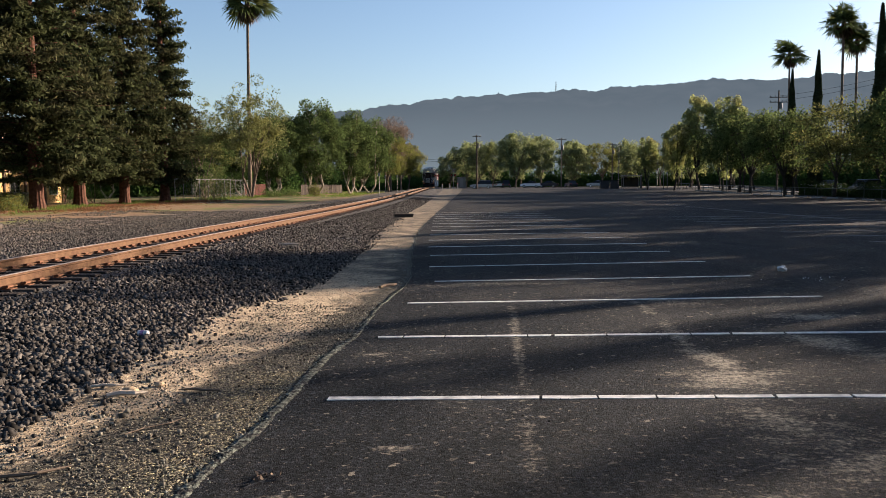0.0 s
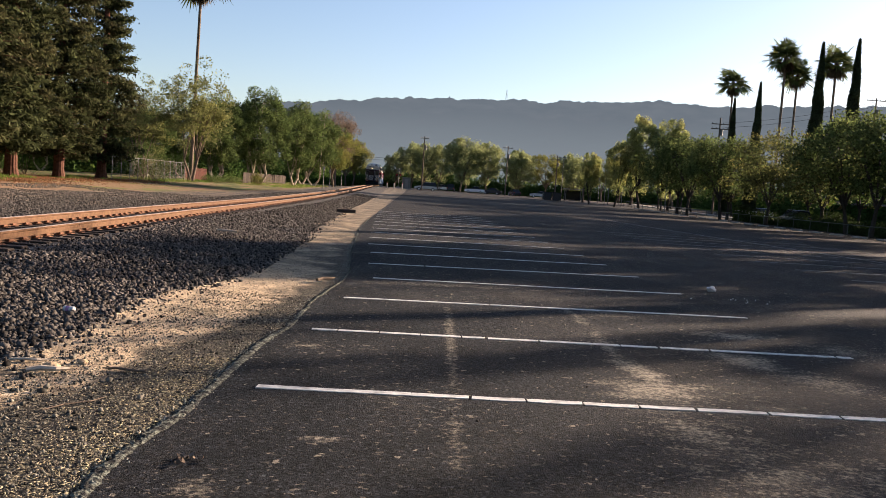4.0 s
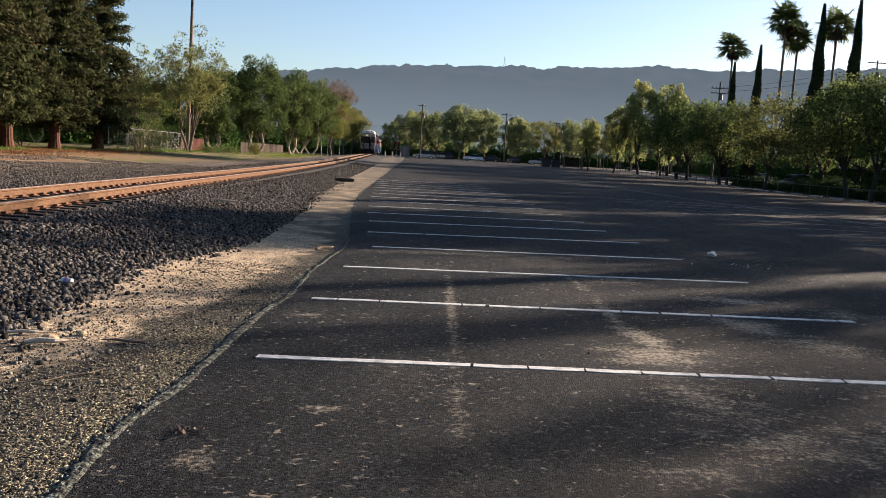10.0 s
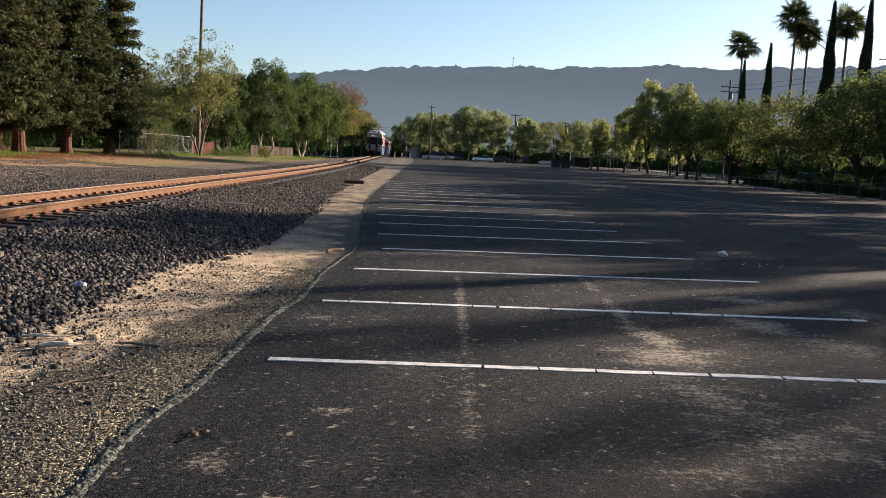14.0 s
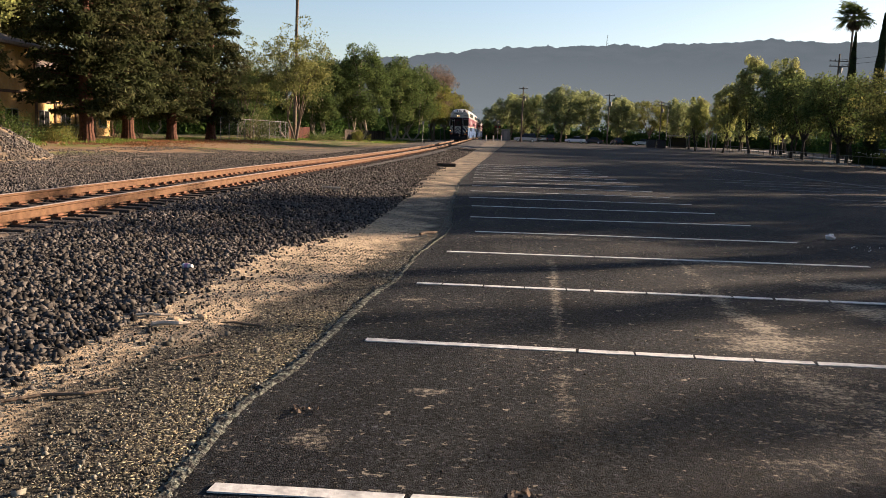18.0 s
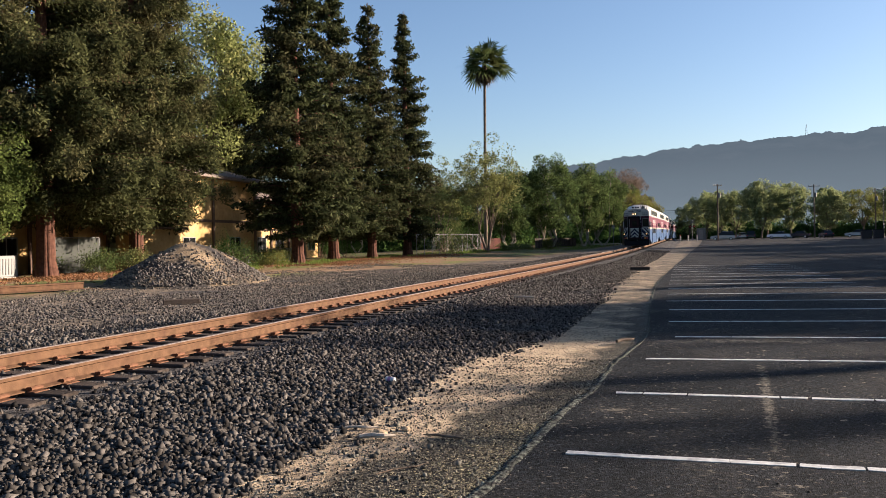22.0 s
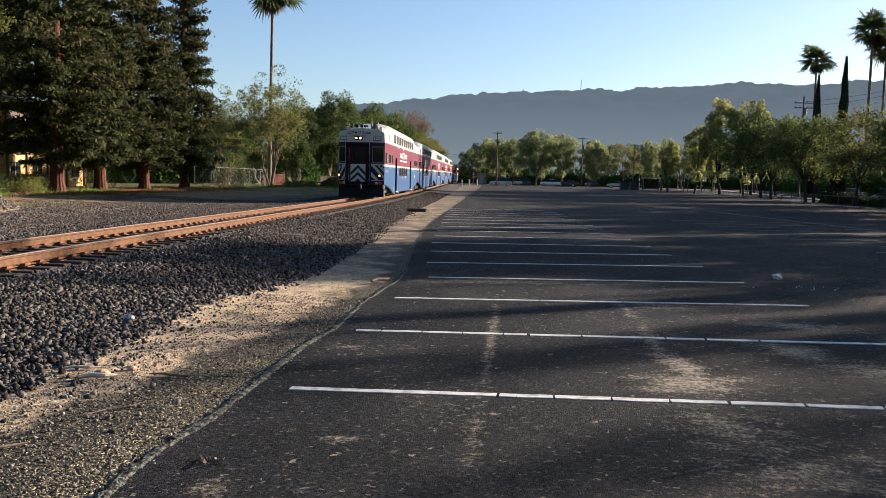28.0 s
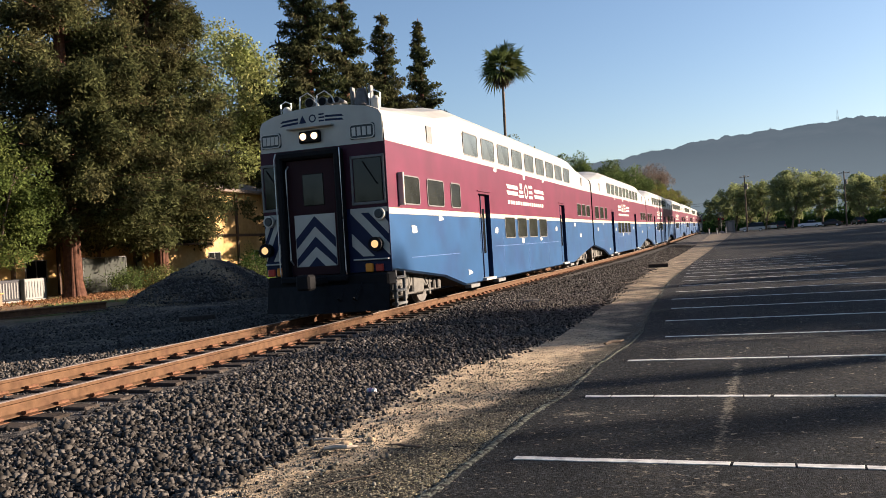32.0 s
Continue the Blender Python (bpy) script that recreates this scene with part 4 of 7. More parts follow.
    w = settle(broadleaf("street_tree", 37, 9.8, 4.8, M_LEAF_OLIVE, "olive-brown spring tree with dark branches along the street fence", bark=M_BARK_DARK, trunk_r=0.2, clumps=85, leaves=95, leaf_size=0.26, fork=0.2, group="trees along the street"), 40.5, 74)
    q = settle(broadleaf("street_tree", 61, 12.6, 3.2, M_LEAF_MID, "compact leafy tree out of view, placed to shade the lot", trunk_r=0.15, clumps=85, leaves=150, leaf_size=0.24, fork=0.16, group="trees along the street"), 43, -12)
    # those nearer than y 60 are out of view, sized to shade the lot
    for x, y, r, k, src in ((38, 80, 33, .98, w), (36.5, 88, 200, .92, o), (36.8, 99, 60, .95, o), (39, 92, 10, .9, w), (38, 106, 250, 1.05, o), (39, 67, 140, 1.0, o), (38, 52, 120, .9, o), (39, 59, 15, 0.72, q), (39, 54, 100, 0.86, q), (39, 48.0, 15, 0.86, q), (39, 43.0, 200, 1.04, q), (39.3, 39.5, 30, 1.1, q), (39, 36.8, 80, 1.0, q), (39, 33.2, 150, .82, q), (39.2, 26.2, 70, .84, q), (39, 22.5, 110, .96, q), (39.5, 18.5, 200, .95, q), (40, 13.5, 300, 1.0, q), (40, 9, 45, 1.0, q), (41, 4, 10, 1.0, w), (42, -4, 120, 1.0, o)):
        put(src, x, y, r, k)
    # squeezed copies out of view, shaped to cast narrow shade bands
    slim = put(q, 39, 28.9, 20)
    slim.scale = (0.36, 0.36, 0.93)
    slim = put(q, 39, 32.0, 140)
    slim.scale = (0.27, 0.27, 0.97)
    slim = put(q, 39, 49.6, 60)
    slim.scale = (0.34, 0.34, 0.98)
    # gardens across the street
    for x, y, r, k, src in ((50, 84, 33, .9, o), (50, 70, 80, .9, o), (52, 98, 120, .9, o), (48, 112, 120, .9, o), (52, 60, 10, .9, o), (46, 138, 70, .85, o), (51, 146, 150, .9, o), (56, 155, 20, .95, o), (47, 158, 240, .85, o)):
        put(src, x, y, r, k)
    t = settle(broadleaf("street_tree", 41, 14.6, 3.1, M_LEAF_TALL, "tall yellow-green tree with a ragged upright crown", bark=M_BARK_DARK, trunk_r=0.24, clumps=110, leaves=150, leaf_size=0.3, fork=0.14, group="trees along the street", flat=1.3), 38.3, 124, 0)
    put(t, 43.2, 125, 120, 0.99)
    put(t, 35.0, 126, 200, 0.72)
    put(t, 40.8, 121, 290, 0.74)
    put(t, 45.5, 121, 30, 0.72)
    put(t, 32.6, 133, 80, 0.6)
    # palms and cypresses beyond the street
    p = settle(fan_palm(2, 24.6, 4.4, "tall fan palm with a shaggy skirt of dead fronds"), -25.5, 105, 0)
    p2 = settle(fan_palm(9, 24.6, 4.2, "very tall fan palm with a full round head beyond the street"), 62.3, 130, 70, 26 / 24.6)
    for x, y, top in ((54, 130, 21.2), (65.5, 132, 23.6), (70.8, 130, 25.6)):
        put(p2, x, y, x * 7, top / 24.6)
    k = settle(cypress(5, 24, 1.5, "slender dark italian cypress"), 65.7, 125, 0, 1.16)
    for x, y, top in ((71.5, 125, 28.8), (56.3, 125, 21), (52.4, 125, 18.2)):
        put(k, x, y, x, top / 24)


def hills():
    """The long wooded ridge on the far side of the valley."""
    rng = random.Random(4)
    v, f = [], []
    n = 2100
    rows = ((1500, 0.0), (1900, 0.1), (2300, 0.35), (2700, 0.7), (3000, 1.0), (3300, 0.8))
    for i in range(n + 1):
        az = radians(-42 + 105 * i / n)
        deg = math.degrees(az)
        crest = float(np.interp(deg, (-45, -30, -20, -14, -11.5, -8, -5, -2, 1, 5, 9, 15, 18.3, 21.5, 26, 35, 45, 63), (120, 150, 180, 205, 232, 276, 290, 314, 326, 340, 344, 355, 367, 353, 361, 375, 350, 330)))
        crest += 11 * noise.noise(Vector((deg * 0.55, 0, 5))) + 7 * noise.noise(Vector((deg * 2.1, 0, 9))) + 3 * noise.noise(Vector((deg * 13, 0, 2))) + 4 * abs(noise.noise(Vector((deg * 21, 0, 6)))) * (0.3 + abs(noise.noise(Vector((deg * 3, 2, 6))))) * 2
        for d, k in rows:
            h = crest * k * (1 + 0.12 * noise.noise(Vector((deg * 0.4, d * 0.002, 2))) * (0 if k == 1 else 1))
            v.append((math.sin(az) * d, math.cos(az) * d, h - 3))
    m = len(rows)
    for i in range(n):
        for j in range(m - 1):
            f.append((i * m + j, (i + 1) * m + j, (i + 1) * m + j + 1, i * m + j + 1))
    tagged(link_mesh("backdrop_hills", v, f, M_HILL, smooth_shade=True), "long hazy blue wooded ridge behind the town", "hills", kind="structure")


# ---- the train ----
COACH = 25.9
STATIONS = ((0.0, 0.92, 4.31, 4.54), (0.25, 0.92, 4.32, 4.55), (3.3, 0.62, 4.54, 4.90), (4.9, 0.30, 4.80, 5.16), (20.6, 0.30, 4.80, 5.16), (22.4, 0.55, 4.54, 4.86), (25.65, 0.92, 4.30, 4.55), (25.9, 0.92, 4.29, 4.54))


def section(bottom, eave, crown):
    """Half outline of a coach from the sill to the crown: points and the band each face belongs to."""
    return [(0.0, bottom), (1.42, bottom), (1.5, bottom + 0.04), (1.5, 2.12), (1.5, 2.25), (1.5, 3.66), (1.47, eave - 0.12), (1.40, eave), (1.1, eave + (crown - eave) * 0.55), (0.55, crown - 0.03), (0.0, crown)], (4, 0, 0, 1, 2, 3, 3, 3, 3, 3)


DOORS = (6.95, 18.3)
DOOR_W, DOOR_LOW, DOOR_TOP = 0.56, 0.36, 2.8


def coach_body(parent):
    """The shell, with a vestibule recess for each side door."""
    bm = bmesh.new()
    rings = []
    for s, bottom, eave, crown in STATIONS:
        half, bands = section(bottom, eave, crown)
        pts = half + [(-x, z) for x, z in half[-2:0:-1]]
        rings.append([bm.verts.new((x, s, z)) for x, z in pts])
    bands = list(bands) + list(bands[::-1])
    n = len(rings[0])
    for a, b in zip(rings, rings[1:]):
        for k in range(n):
            f = bm.faces.new((a[k], a[(k + 1) % n], b[(k + 1) % n], b[k]))
            f.material_index = bands[k]
    for r in (rings[0], rings[-1]):
        f = bm.faces.new(r)
        f.material_index = 4
    bmesh.ops.recalc_face_normals(bm, faces=bm.faces)
    for co, no in [((0, d + k * DOOR_W, 0), (0, 1, 0)) for d in DOORS for k in (-1, 1)] + [((0, 0, DOOR_LOW), (0, 0, 1)), ((0, 0, DOOR_TOP), (0, 0, 1))]:
        bmesh.ops.bisect_plane(bm, geom=list(bm.verts) + list(bm.edges) + list(bm.faces), plane_co=co, plane_no=no)
    gone = []
    for f in bm.faces:
        c = f.calc_center_median()
        if abs(c.x) > 1.45 and DOOR_LOW < c.z < DOOR_TOP and any(abs(c.y - d) < DOOR_W for d in DOORS):
            gone.append(f)
    bmesh.ops.delete(bm, geom=gone, context="FACES")
    for d in DOORS:
        for side in (1, -1):
            x0, x1 = side * 1.5, side * 1.27
            ya, yb = d - DOOR_W, d + DOOR_W
            # jambs in navy: the recess's shade is put into their colour
            for q, mi in ((((x0, ya, DOOR_LOW), (x0, ya, DOOR_TOP), (x1, ya, DOOR_TOP), (x1, ya, DOOR_LOW)), 5), (((x0, yb, DOOR_LOW), (x0, yb, DOOR_TOP), (x1, yb, DOOR_TOP), (x1, yb, DOOR_LOW)), 5), (((x0, ya, DOOR_TOP), (x0, yb, DOOR_TOP), (x1, yb, DOOR_TOP), (x1, ya, DOOR_TOP)), 5), (((x0, ya, DOOR_LOW), (x0, yb, DOOR_LOW), (x1, yb, DOOR_LOW), (x1, ya, DOOR_LOW)), 4), (((x1, ya, DOOR_LOW), (x1, yb, DOOR_LOW), (x1, yb, DOOR_TOP), (x1, ya, DOOR_TOP)), 4)):
                add_poly(bm, q, mi)
    bmesh.ops.remove_doubles(bm, verts=bm.verts, dist=0.001)
    return part("coach_body", bm, [M_BLUE, M_CREAM, M_MAROON, M_WHITE, M_BLACK, M_NAVY], parent, "glossy coach shell in white, maroon, cream and blue bands")


def rounded(w, h, r, n=3):
    """Outline of a rectangle with round corners, anticlockwise: (y, z)."""
    pts = []
    for cy, cz, a0 in ((w / 2 - r, h / 2 - r, 0), (r - w / 2, h / 2 - r, 90), (r - w / 2, r - h / 2, 180), (w / 2 - r, r - h / 2, 270)):
        pts += [(cy + r * math.cos(radians(a0 + 90 * k / n)), cz + r * math.sin(radians(a0 + 90 * k / n))) for k in range(n + 1)]
    return pts


def ring_shape(bm, w, h, r, rim, thick, back=-0.03, mi=0):
    """A rounded frame standing out along +x."""
    o, i = rounded(w + 2 * rim, h + 2 * rim, r + rim), rounded(w, h, r)
    rows = [[bm.verts.new((x, *p)) for p in pts] for x, pts in ((back, o), (thick, o), (thick, i), (back, i))]
    n = len(o)
    for a, b in zip(rows, rows[1:]):
        for k in range(n):
            bm.faces.new((a[k], a[(k + 1) % n], b[(k + 1) % n], b[k])).material_index = mi


def window_mesh(w, h, glass=None, thick=0.016, slim=0.028):
    """A side window with round corners: slim frame and pane; faces +x, origin at its middle."""
    bm = bmesh.new()
    ring_shape(bm, w, h, 0.07, slim, thick, mi=1)
    bm.faces.new([bm.verts.new((0.005, *p)) for p in rounded(w + 0.004, h + 0.004, 0.07)])
    bmesh.ops.recalc_face_normals(bm, faces=bm.faces)
    return mesh_of("window", bm, [glass or M_GLASS_SIDE, M_WINFRAME])


def fit_part(name, me, parent, m, label=""):
    ob = new(name, me)
    ob.parent = parent
    ob.matrix_basis = m
    if label:
        tagged(ob, label)
    return ob


def mesh_of(name, bm, mats):
    me = bpy.data.meshes.new(name)
    bm.to_mesh(me)
    bm.free()
    for m in mats:
        me.materials.append(m)
    return me


M_WINFRAME = mat("window_frame", (0.11, 0.105, 0.1), 0.5, var=0.1, scale=5, bump=0)
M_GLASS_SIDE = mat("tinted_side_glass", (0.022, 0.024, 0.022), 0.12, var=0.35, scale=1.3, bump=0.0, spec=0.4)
# upper panes: the sky's reflection is put into a paler base colour
M_GLASS_UPPER = mat("upper_glass_sky_tone", (0.085, 0.1, 0.1), 0.14, var=0.3, scale=1.5, bump=0.0, spec=0.4)
M_SEAM = mat("panel_seam", (0.045, 0.1, 0.24), 0.45, var=0.2, scale=4, bump=0)
M_GUNMETAL = mat("dull_steel", (0.09, 0.085, 0.08), 0.55, metal=0.5, var=0.3, scale=8, bump=0.1)
M_NAVY = mat("navy_paint", (0.0055, 0.011, 0.04), 0.45, var=0.08, scale=3, bump=0, spec=0.15)
M_DOOR_DARK = mat("dark_maroon_door", (0.02, 0.006, 0.009), 0.5, var=0.1, scale=3, bump=0, spec=0.1)
M_SILVER = mat("brushed_metal", (0.5, 0.5, 0.5), 0.35, metal=0.8, var=0.1, scale=10, bump=0.05)
M_TRUCK = mat("grey_truck_frame", (0.085, 0.08, 0.07), 0.7, metal=0.2, var=0.3, scale=6, bump=0.3)
M_PATCH = mat("pale_decal", (0.4, 0.38, 0.34), 0.5, var=0.1, scale=6, bump=0)
M_BACKING = mat("dark_panel", (0.012, 0.02, 0.025), 0.4, var=0.1, scale=5, bump=0)


def add_poly(bm, pts, mi=0):
    f = bm.faces.new([bm.verts.new(p) for p in pts])
    f.material_index = mi
    return f


def slab(bm, pts, d, mi=0):
    """A thin solid over a flat outline in the front plane: pts are (x, z), standing d ahead of y = 0."""
    a = [bm.verts.new((x, -d, z)) for x, z in pts]
    b = [bm.verts.new((x, 0.01, z)) for x, z in pts]
    for f in [bm.faces.new(a)] + [bm.faces.new((a[k], a[(k + 1) % len(a)], b[(k + 1) % len(a)], b[k])) for k in range(len(a))]:
        f.material_index = mi


def logo_side(parent, y, side):
    """Paired stripes either side of a plain emblem, and a line of small bars below."""
    bm = bmesh.new()
    def bar(y0, y1, z0, z1, slant=0.0):
        x = 1.5
        p = [(x, y0 + slant, z0), (x, y1 + slant, z0), (x, y1, z1), (x, y0, z1)]
        a = [bm.verts.new((px + 0.007, py, pz)) for px, py, pz in p]
        b = [bm.verts.new((px - 0.004, py, pz)) for px, py, pz in p]
        bm.faces.new(a)
        for k in range(4):
            bm.faces.new((a[k], a[(k + 1) % 4], b[(k + 1) % 4], b[k]))
    for z in (3.1, 2.9):
        bar(9.5, 10.9, z, z + 0.13, 0.12)
        bar(13.3, 14.8, z, z + 0.13, 0.12)
    bar(11.05, 11.75, 2.86, 2.95)
    bar(11.12, 11.68, 3.0, 3.1)
    bar(11.25, 11.55, 3.15, 3.34)
    for k in range(10):
        a, c = 0.628 * k, 0.628 * (k + 1)
        p = [(1.5, 12.1 + r * math.cos(q) * 0.9, 3.09 + r * math.sin(q)) for r, q in ((0.17, a), (0.26, a), (0.26, c), (0.17, c))]
        bm.faces.new([bm.verts.new((x + 0.007, y, z)) for x, y, z in p])
    for z in (2.86, 3.04, 3.23):
        bar(12.5, 13.05, z, z + 0.1)
    for k in range(16):
        bar(9.6 + 0.325 * k, 9.6 + 0.325 * k + 0.24, 2.6, 2.72)
    bmesh.ops.recalc_face_normals(bm, faces=bm.faces)
    ob = part("emblem", bm, M_PATCH, parent, "pale striped emblem with a line of bars")
    return ob


def side_door_meshes():
    """A door leaf in the coach's bands, set back in its recess; faces +x, foot at z = 0."""
    w = DOOR_W - 0.03
    bands = [mesh_of("door_band", box(-0.04, 0.0, -w, w, z0, z1), [m]) for z0, z1, m in ((0, 1.74, M_BLUE), (1.742, 1.87, M_CREAM), (1.872, DOOR_TOP - DOOR_LOW - 0.03, M_MAROON))]
    return {"bands": bands, "pane": mesh_of("door_pane", box(-0.01, 0.012, -0.1, 0.1, 0.72, 2.02, 0.004), [M_GLASS]), "post": mesh_of("door_edge", box(-0.02, 0.03, -0.018, 0.018, 0.02, DOOR_TOP - DOOR_LOW - 0.03, 0.006), [M_NAVY]), "gutter": mesh_of("door_gutter", box(-0.02, 0.035, -DOOR_W - 0.1, DOOR_W + 0.1, -0.012, 0.012, 0.004), [M_MAROON]), "step": mesh_of("door_step", box(-0.2, 0.1, -0.5, 0.5, -0.05, 0.02, 0.006), [M_PATCH])}


def side_door(parent, m, share):
    """All its pieces sit on the coach body; m is on the skin, at the foot."""
    inset = m @ Matrix.Translation((-0.13, 0, 0))
    for name, me in zip(("side_door", "door_band", "door_band"), share["bands"]):
        fit_part(name, me, parent, inset)
    for y in (-0.25, 0.25):
        fit_part("door_pane", share["pane"], parent, inset @ Matrix.Translation((0, y, 0)))
    fit_part("door_edge", share["post"], parent, inset)
    fit_part("door_gutter", share["gutter"], parent, m @ Matrix.Translation((0, 0, DOOR_TOP - DOOR_LOW + 0.06)))
    fit_part("door_step", share["step"], parent, m)


def bogie(parent, s, share):
    """Truck frame with its wheels, springs and boxes."""
    if "frame" not in share:
        bm = bmesh.new()
        for sx in (-1.08, 1.08):
            add_box(bm, sx - 0.09, sx + 0.09, -1.65, 1.65, 0.5, 0.68, 0.02)
            for y in (-1.2, 1.2):
                add_box(bm, sx - 0.14, sx + 0.14, y - 0.22, y + 0.22, 0.32, 0.6, 0.03)
                add_box(bm, sx + (0.06 if sx > 0 else -0.2), sx + (0.2 if sx > 0 else -0.06), y - 0.1, y + 0.1, 0.36, 0.56, 0.02)
            add_box(bm, sx - 0.12, sx + 0.12, -0.35, 0.35, 0.3, 0.75, 0.04)
            add_tube(bm, (sx, -0.55, 0.45), (sx, -0.55, 0.8), 0.11, n=10)
            add_tube(bm, (sx, 0.55, 0.45), (sx, 0.55, 0.8), 0.11, n=10)
            add_box(bm, sx - 0.04 + (0.1 if sx > 0 else -0.1), sx + 0.04 + (0.1 if sx > 0 else -0.1), -1.62, -1.35, 0.3, 0.85, 0.01)
            add_tube(bm, (sx * 1.08, -1.5, 0.34), (sx * 1.08, 1.5, 0.34), 0.03, n=6)
            for y in (-0.75, 0.75):
                add_box(bm, sx * 1.06 - 0.05, sx * 1.06 + 0.05, y - 0.06, y + 0.06, 0.22, 0.62, 0.02)
                add_tube(bm, (sx * 1.08, y, 0.3), (sx * 1.08, y * 0.5, 0.72), 0.035, n=6)
        add_box(bm, -1.1, 1.1, -0.3, 0.3, 0.45, 0.75, 0.03)
        share["frame"] = mesh_of("truck_frame", bm, [M_TRUCK])
        bm = bmesh.new()
        for sx in (-0.73, 0.73):
            add_tube(bm, (sx - 0.065, 0, 0), (sx + 0.065, 0, 0), 0.44, n=28)
            add_tube(bm, (sx + (-0.065 if sx > 0 else 0.065), 0, 0), (sx + (-0.1 if sx > 0 else 0.1), 0, 0), 0.47, n=28)
        add_tube(bm, (-0.9, 0, 0), (0.9, 0, 0), 0.09, n=12)
        share["wheels"] = mesh_of("wheelset", bm, [M_GUNMETAL])
    f = fit_part("truck_frame", share["frame"], parent, pose(0, s, 0))
    for y in (-1.2, 1.2):
        fit_part("wheelset", share["wheels"], f, pose(0, y, 0.46))
    return f


def cab_front(parent):
    """The driving end: painted face, gangway door, windows, stripes, lamps, horns and plough."""
    def face(name, pts, d, m, label=""):
        bm = bmesh.new()
        slab(bm, pts, d)
        bmesh.ops.recalc_face_normals(bm, faces=bm.faces)
        return part(name, bm, m, parent, label)
    face("face_white", [(-1.47, 3.64), (1.47, 3.64), (1.47, 4.19), (1.40, 4.31), (1.1, 4.42), (0.55, 4.51), (0, 4.54), (-0.55, 4.51), (-1.1, 4.42), (-1.40, 4.31), (-1.47, 4.19)], 0.02, M_WHITE)
    face("face_maroon", [(-1.5, 2.27), (1.5, 2.27), (1.5, 3.64), (-1.5, 3.64)], 0.02, M_MAROON_SHADED)
    face("face_navy", [(-1.5, 0.92), (1.5, 0.92), (1.5, 2.27), (-1.5, 2.27)], 0.02, M_NAVY)
    # chevron stripes either side and on the door
    for sx in (1, -1):
        bm = bmesh.new()
        def P(x, z):
            return (x if sx > 0 else -1.06 - (x - 0.62) * 0.5, z)
        slab(bm, [P(0.62, 2.27), P(1.48, 2.27), P(1.48, 2.17), P(0.62, 2.17)], 0.026)
        for a in (0.0, 0.42, 0.84):
            q = [(0.62 + a, 2.17), (0.86 + a, 2.17), (1.48, 2.17 - (0.62 - a) * 1.05), (1.48, 2.17 - (0.86 - a) * 1.05)]
            if a == 0.0:
                q = [P(0.62, 2.17), P(0.86, 2.17), P(1.48, 1.5), P(1.48, 1.25)]
            elif a == 0.42:
                q = [P(1.04, 2.17), P(1.28, 2.17), P(1.48, 1.95), P(1.48, 1.7)]
            else:
                q = [P(0.62, 1.75), P(0.62, 1.48), P(0.86, 1.25), P(1.12, 1.25)]
            slab(bm, q, 0.026)
        bmesh.ops.recalc_face_normals(bm, faces=bm.faces)
        part("warning_stripes", bm, M_WHITE, parent, "white slanting warning stripes")
    # gangway door and frame, set off centre
    dx = -0.25
    fr = bmesh.new()
    for x0, x1, z0, z1 in ((-0.78, -0.62, 0.85, 3.5), (0.62, 0.78, 0.85, 3.5)):
        add_box(fr, dx + x0, dx + x1, -0.22, 0.02, z0, z1, 0.04)
    add_box(fr, dx - 0.78, dx + 0.78, -0.22, 0.02, 3.42, 3.6, 0.05)
    add_box(fr, dx - 0.8, dx + 0.8, -0.25, 0.02, 0.75, 0.9, 0.03)
    part("gangway_frame", fr, M_BLACK, parent, "thick black gangway frame")
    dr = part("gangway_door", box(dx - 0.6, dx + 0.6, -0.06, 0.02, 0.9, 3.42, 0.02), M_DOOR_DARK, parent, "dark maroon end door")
    part("door_pane", box(dx - 0.22, dx + 0.3, -0.075, 0.0, 2.4, 3.1, 0.02), M_GLASS, dr)
    part("door_panel", box(dx - 0.46, dx + 0.52, -0.07, 0.0, 1.1, 2.22), M_WHITE, dr, "white lower door panel")
    for z in (2.2, 1.76, 1.32):
        bm = bmesh.new()
        for sx in (1, -1):
            q = [(dx + 0.03, z - 0.02), (dx + 0.03 + sx * 0.48, z - 0.5), (dx + 0.03 + sx * 0.48, z - 0.72), (dx + 0.03, z - 0.24)]
            q = [(x, max(zz, 1.1)) for x, zz in q]
            if z < 1.5:
                q = [(dx + 0.03, 1.30), (dx + 0.03 + sx * 0.2, 1.1), (dx + 0.03, 1.1)]
            slab(bm, q, 0.074)
        bmesh.ops.remove_doubles(bm, verts=bm.verts, dist=0.001)
        bmesh.ops.recalc_face_normals(bm, faces=bm.faces)
        part("door_chevron", bm, M_NAVY, dr, "navy chevron")
    for x in (dx - 0.55, dx + 0.66):
        part("grab_rail", add_path(bmesh.new(), [(x, -0.05, 1.15), (x, -0.16, 1.25), (x, -0.16, 3.2), (x, -0.05, 3.3)], [0.018] * 4, 8), M_SILVER, parent, "long steel grab rail")
    for x0, x1 in ((0.73, 1.42), (-1.45, -1.06)):
        w = part("cab_window", box(x0, x1, -0.035, 0.01, 2.38, 3.34, 0.03), M_GLASS, parent)
        bm = bmesh.new()
        for a in ((x0 - 0.04, x1 + 0.04, 3.32, 3.38), (x0 - 0.04, x1 + 0.04, 2.34, 2.4), (x0 - 0.05, x0, 2.34, 3.38), (x1, x1 + 0.05, 2.34, 3.38)):
            add_box(bm, a[0], a[1], -0.045, 0.01, a[2], a[3], 0.01)
        part("window_gasket", bm, M_WINFRAME, w)
        part("wiper", add_path(bmesh.new(), [((x0 + x1) / 2 - 0.1, -0.06, 3.25), ((x0 + x1) / 2 + 0.22, -0.06, 2.75)], [0.012, 0.008], 5), M_BLACK, w)
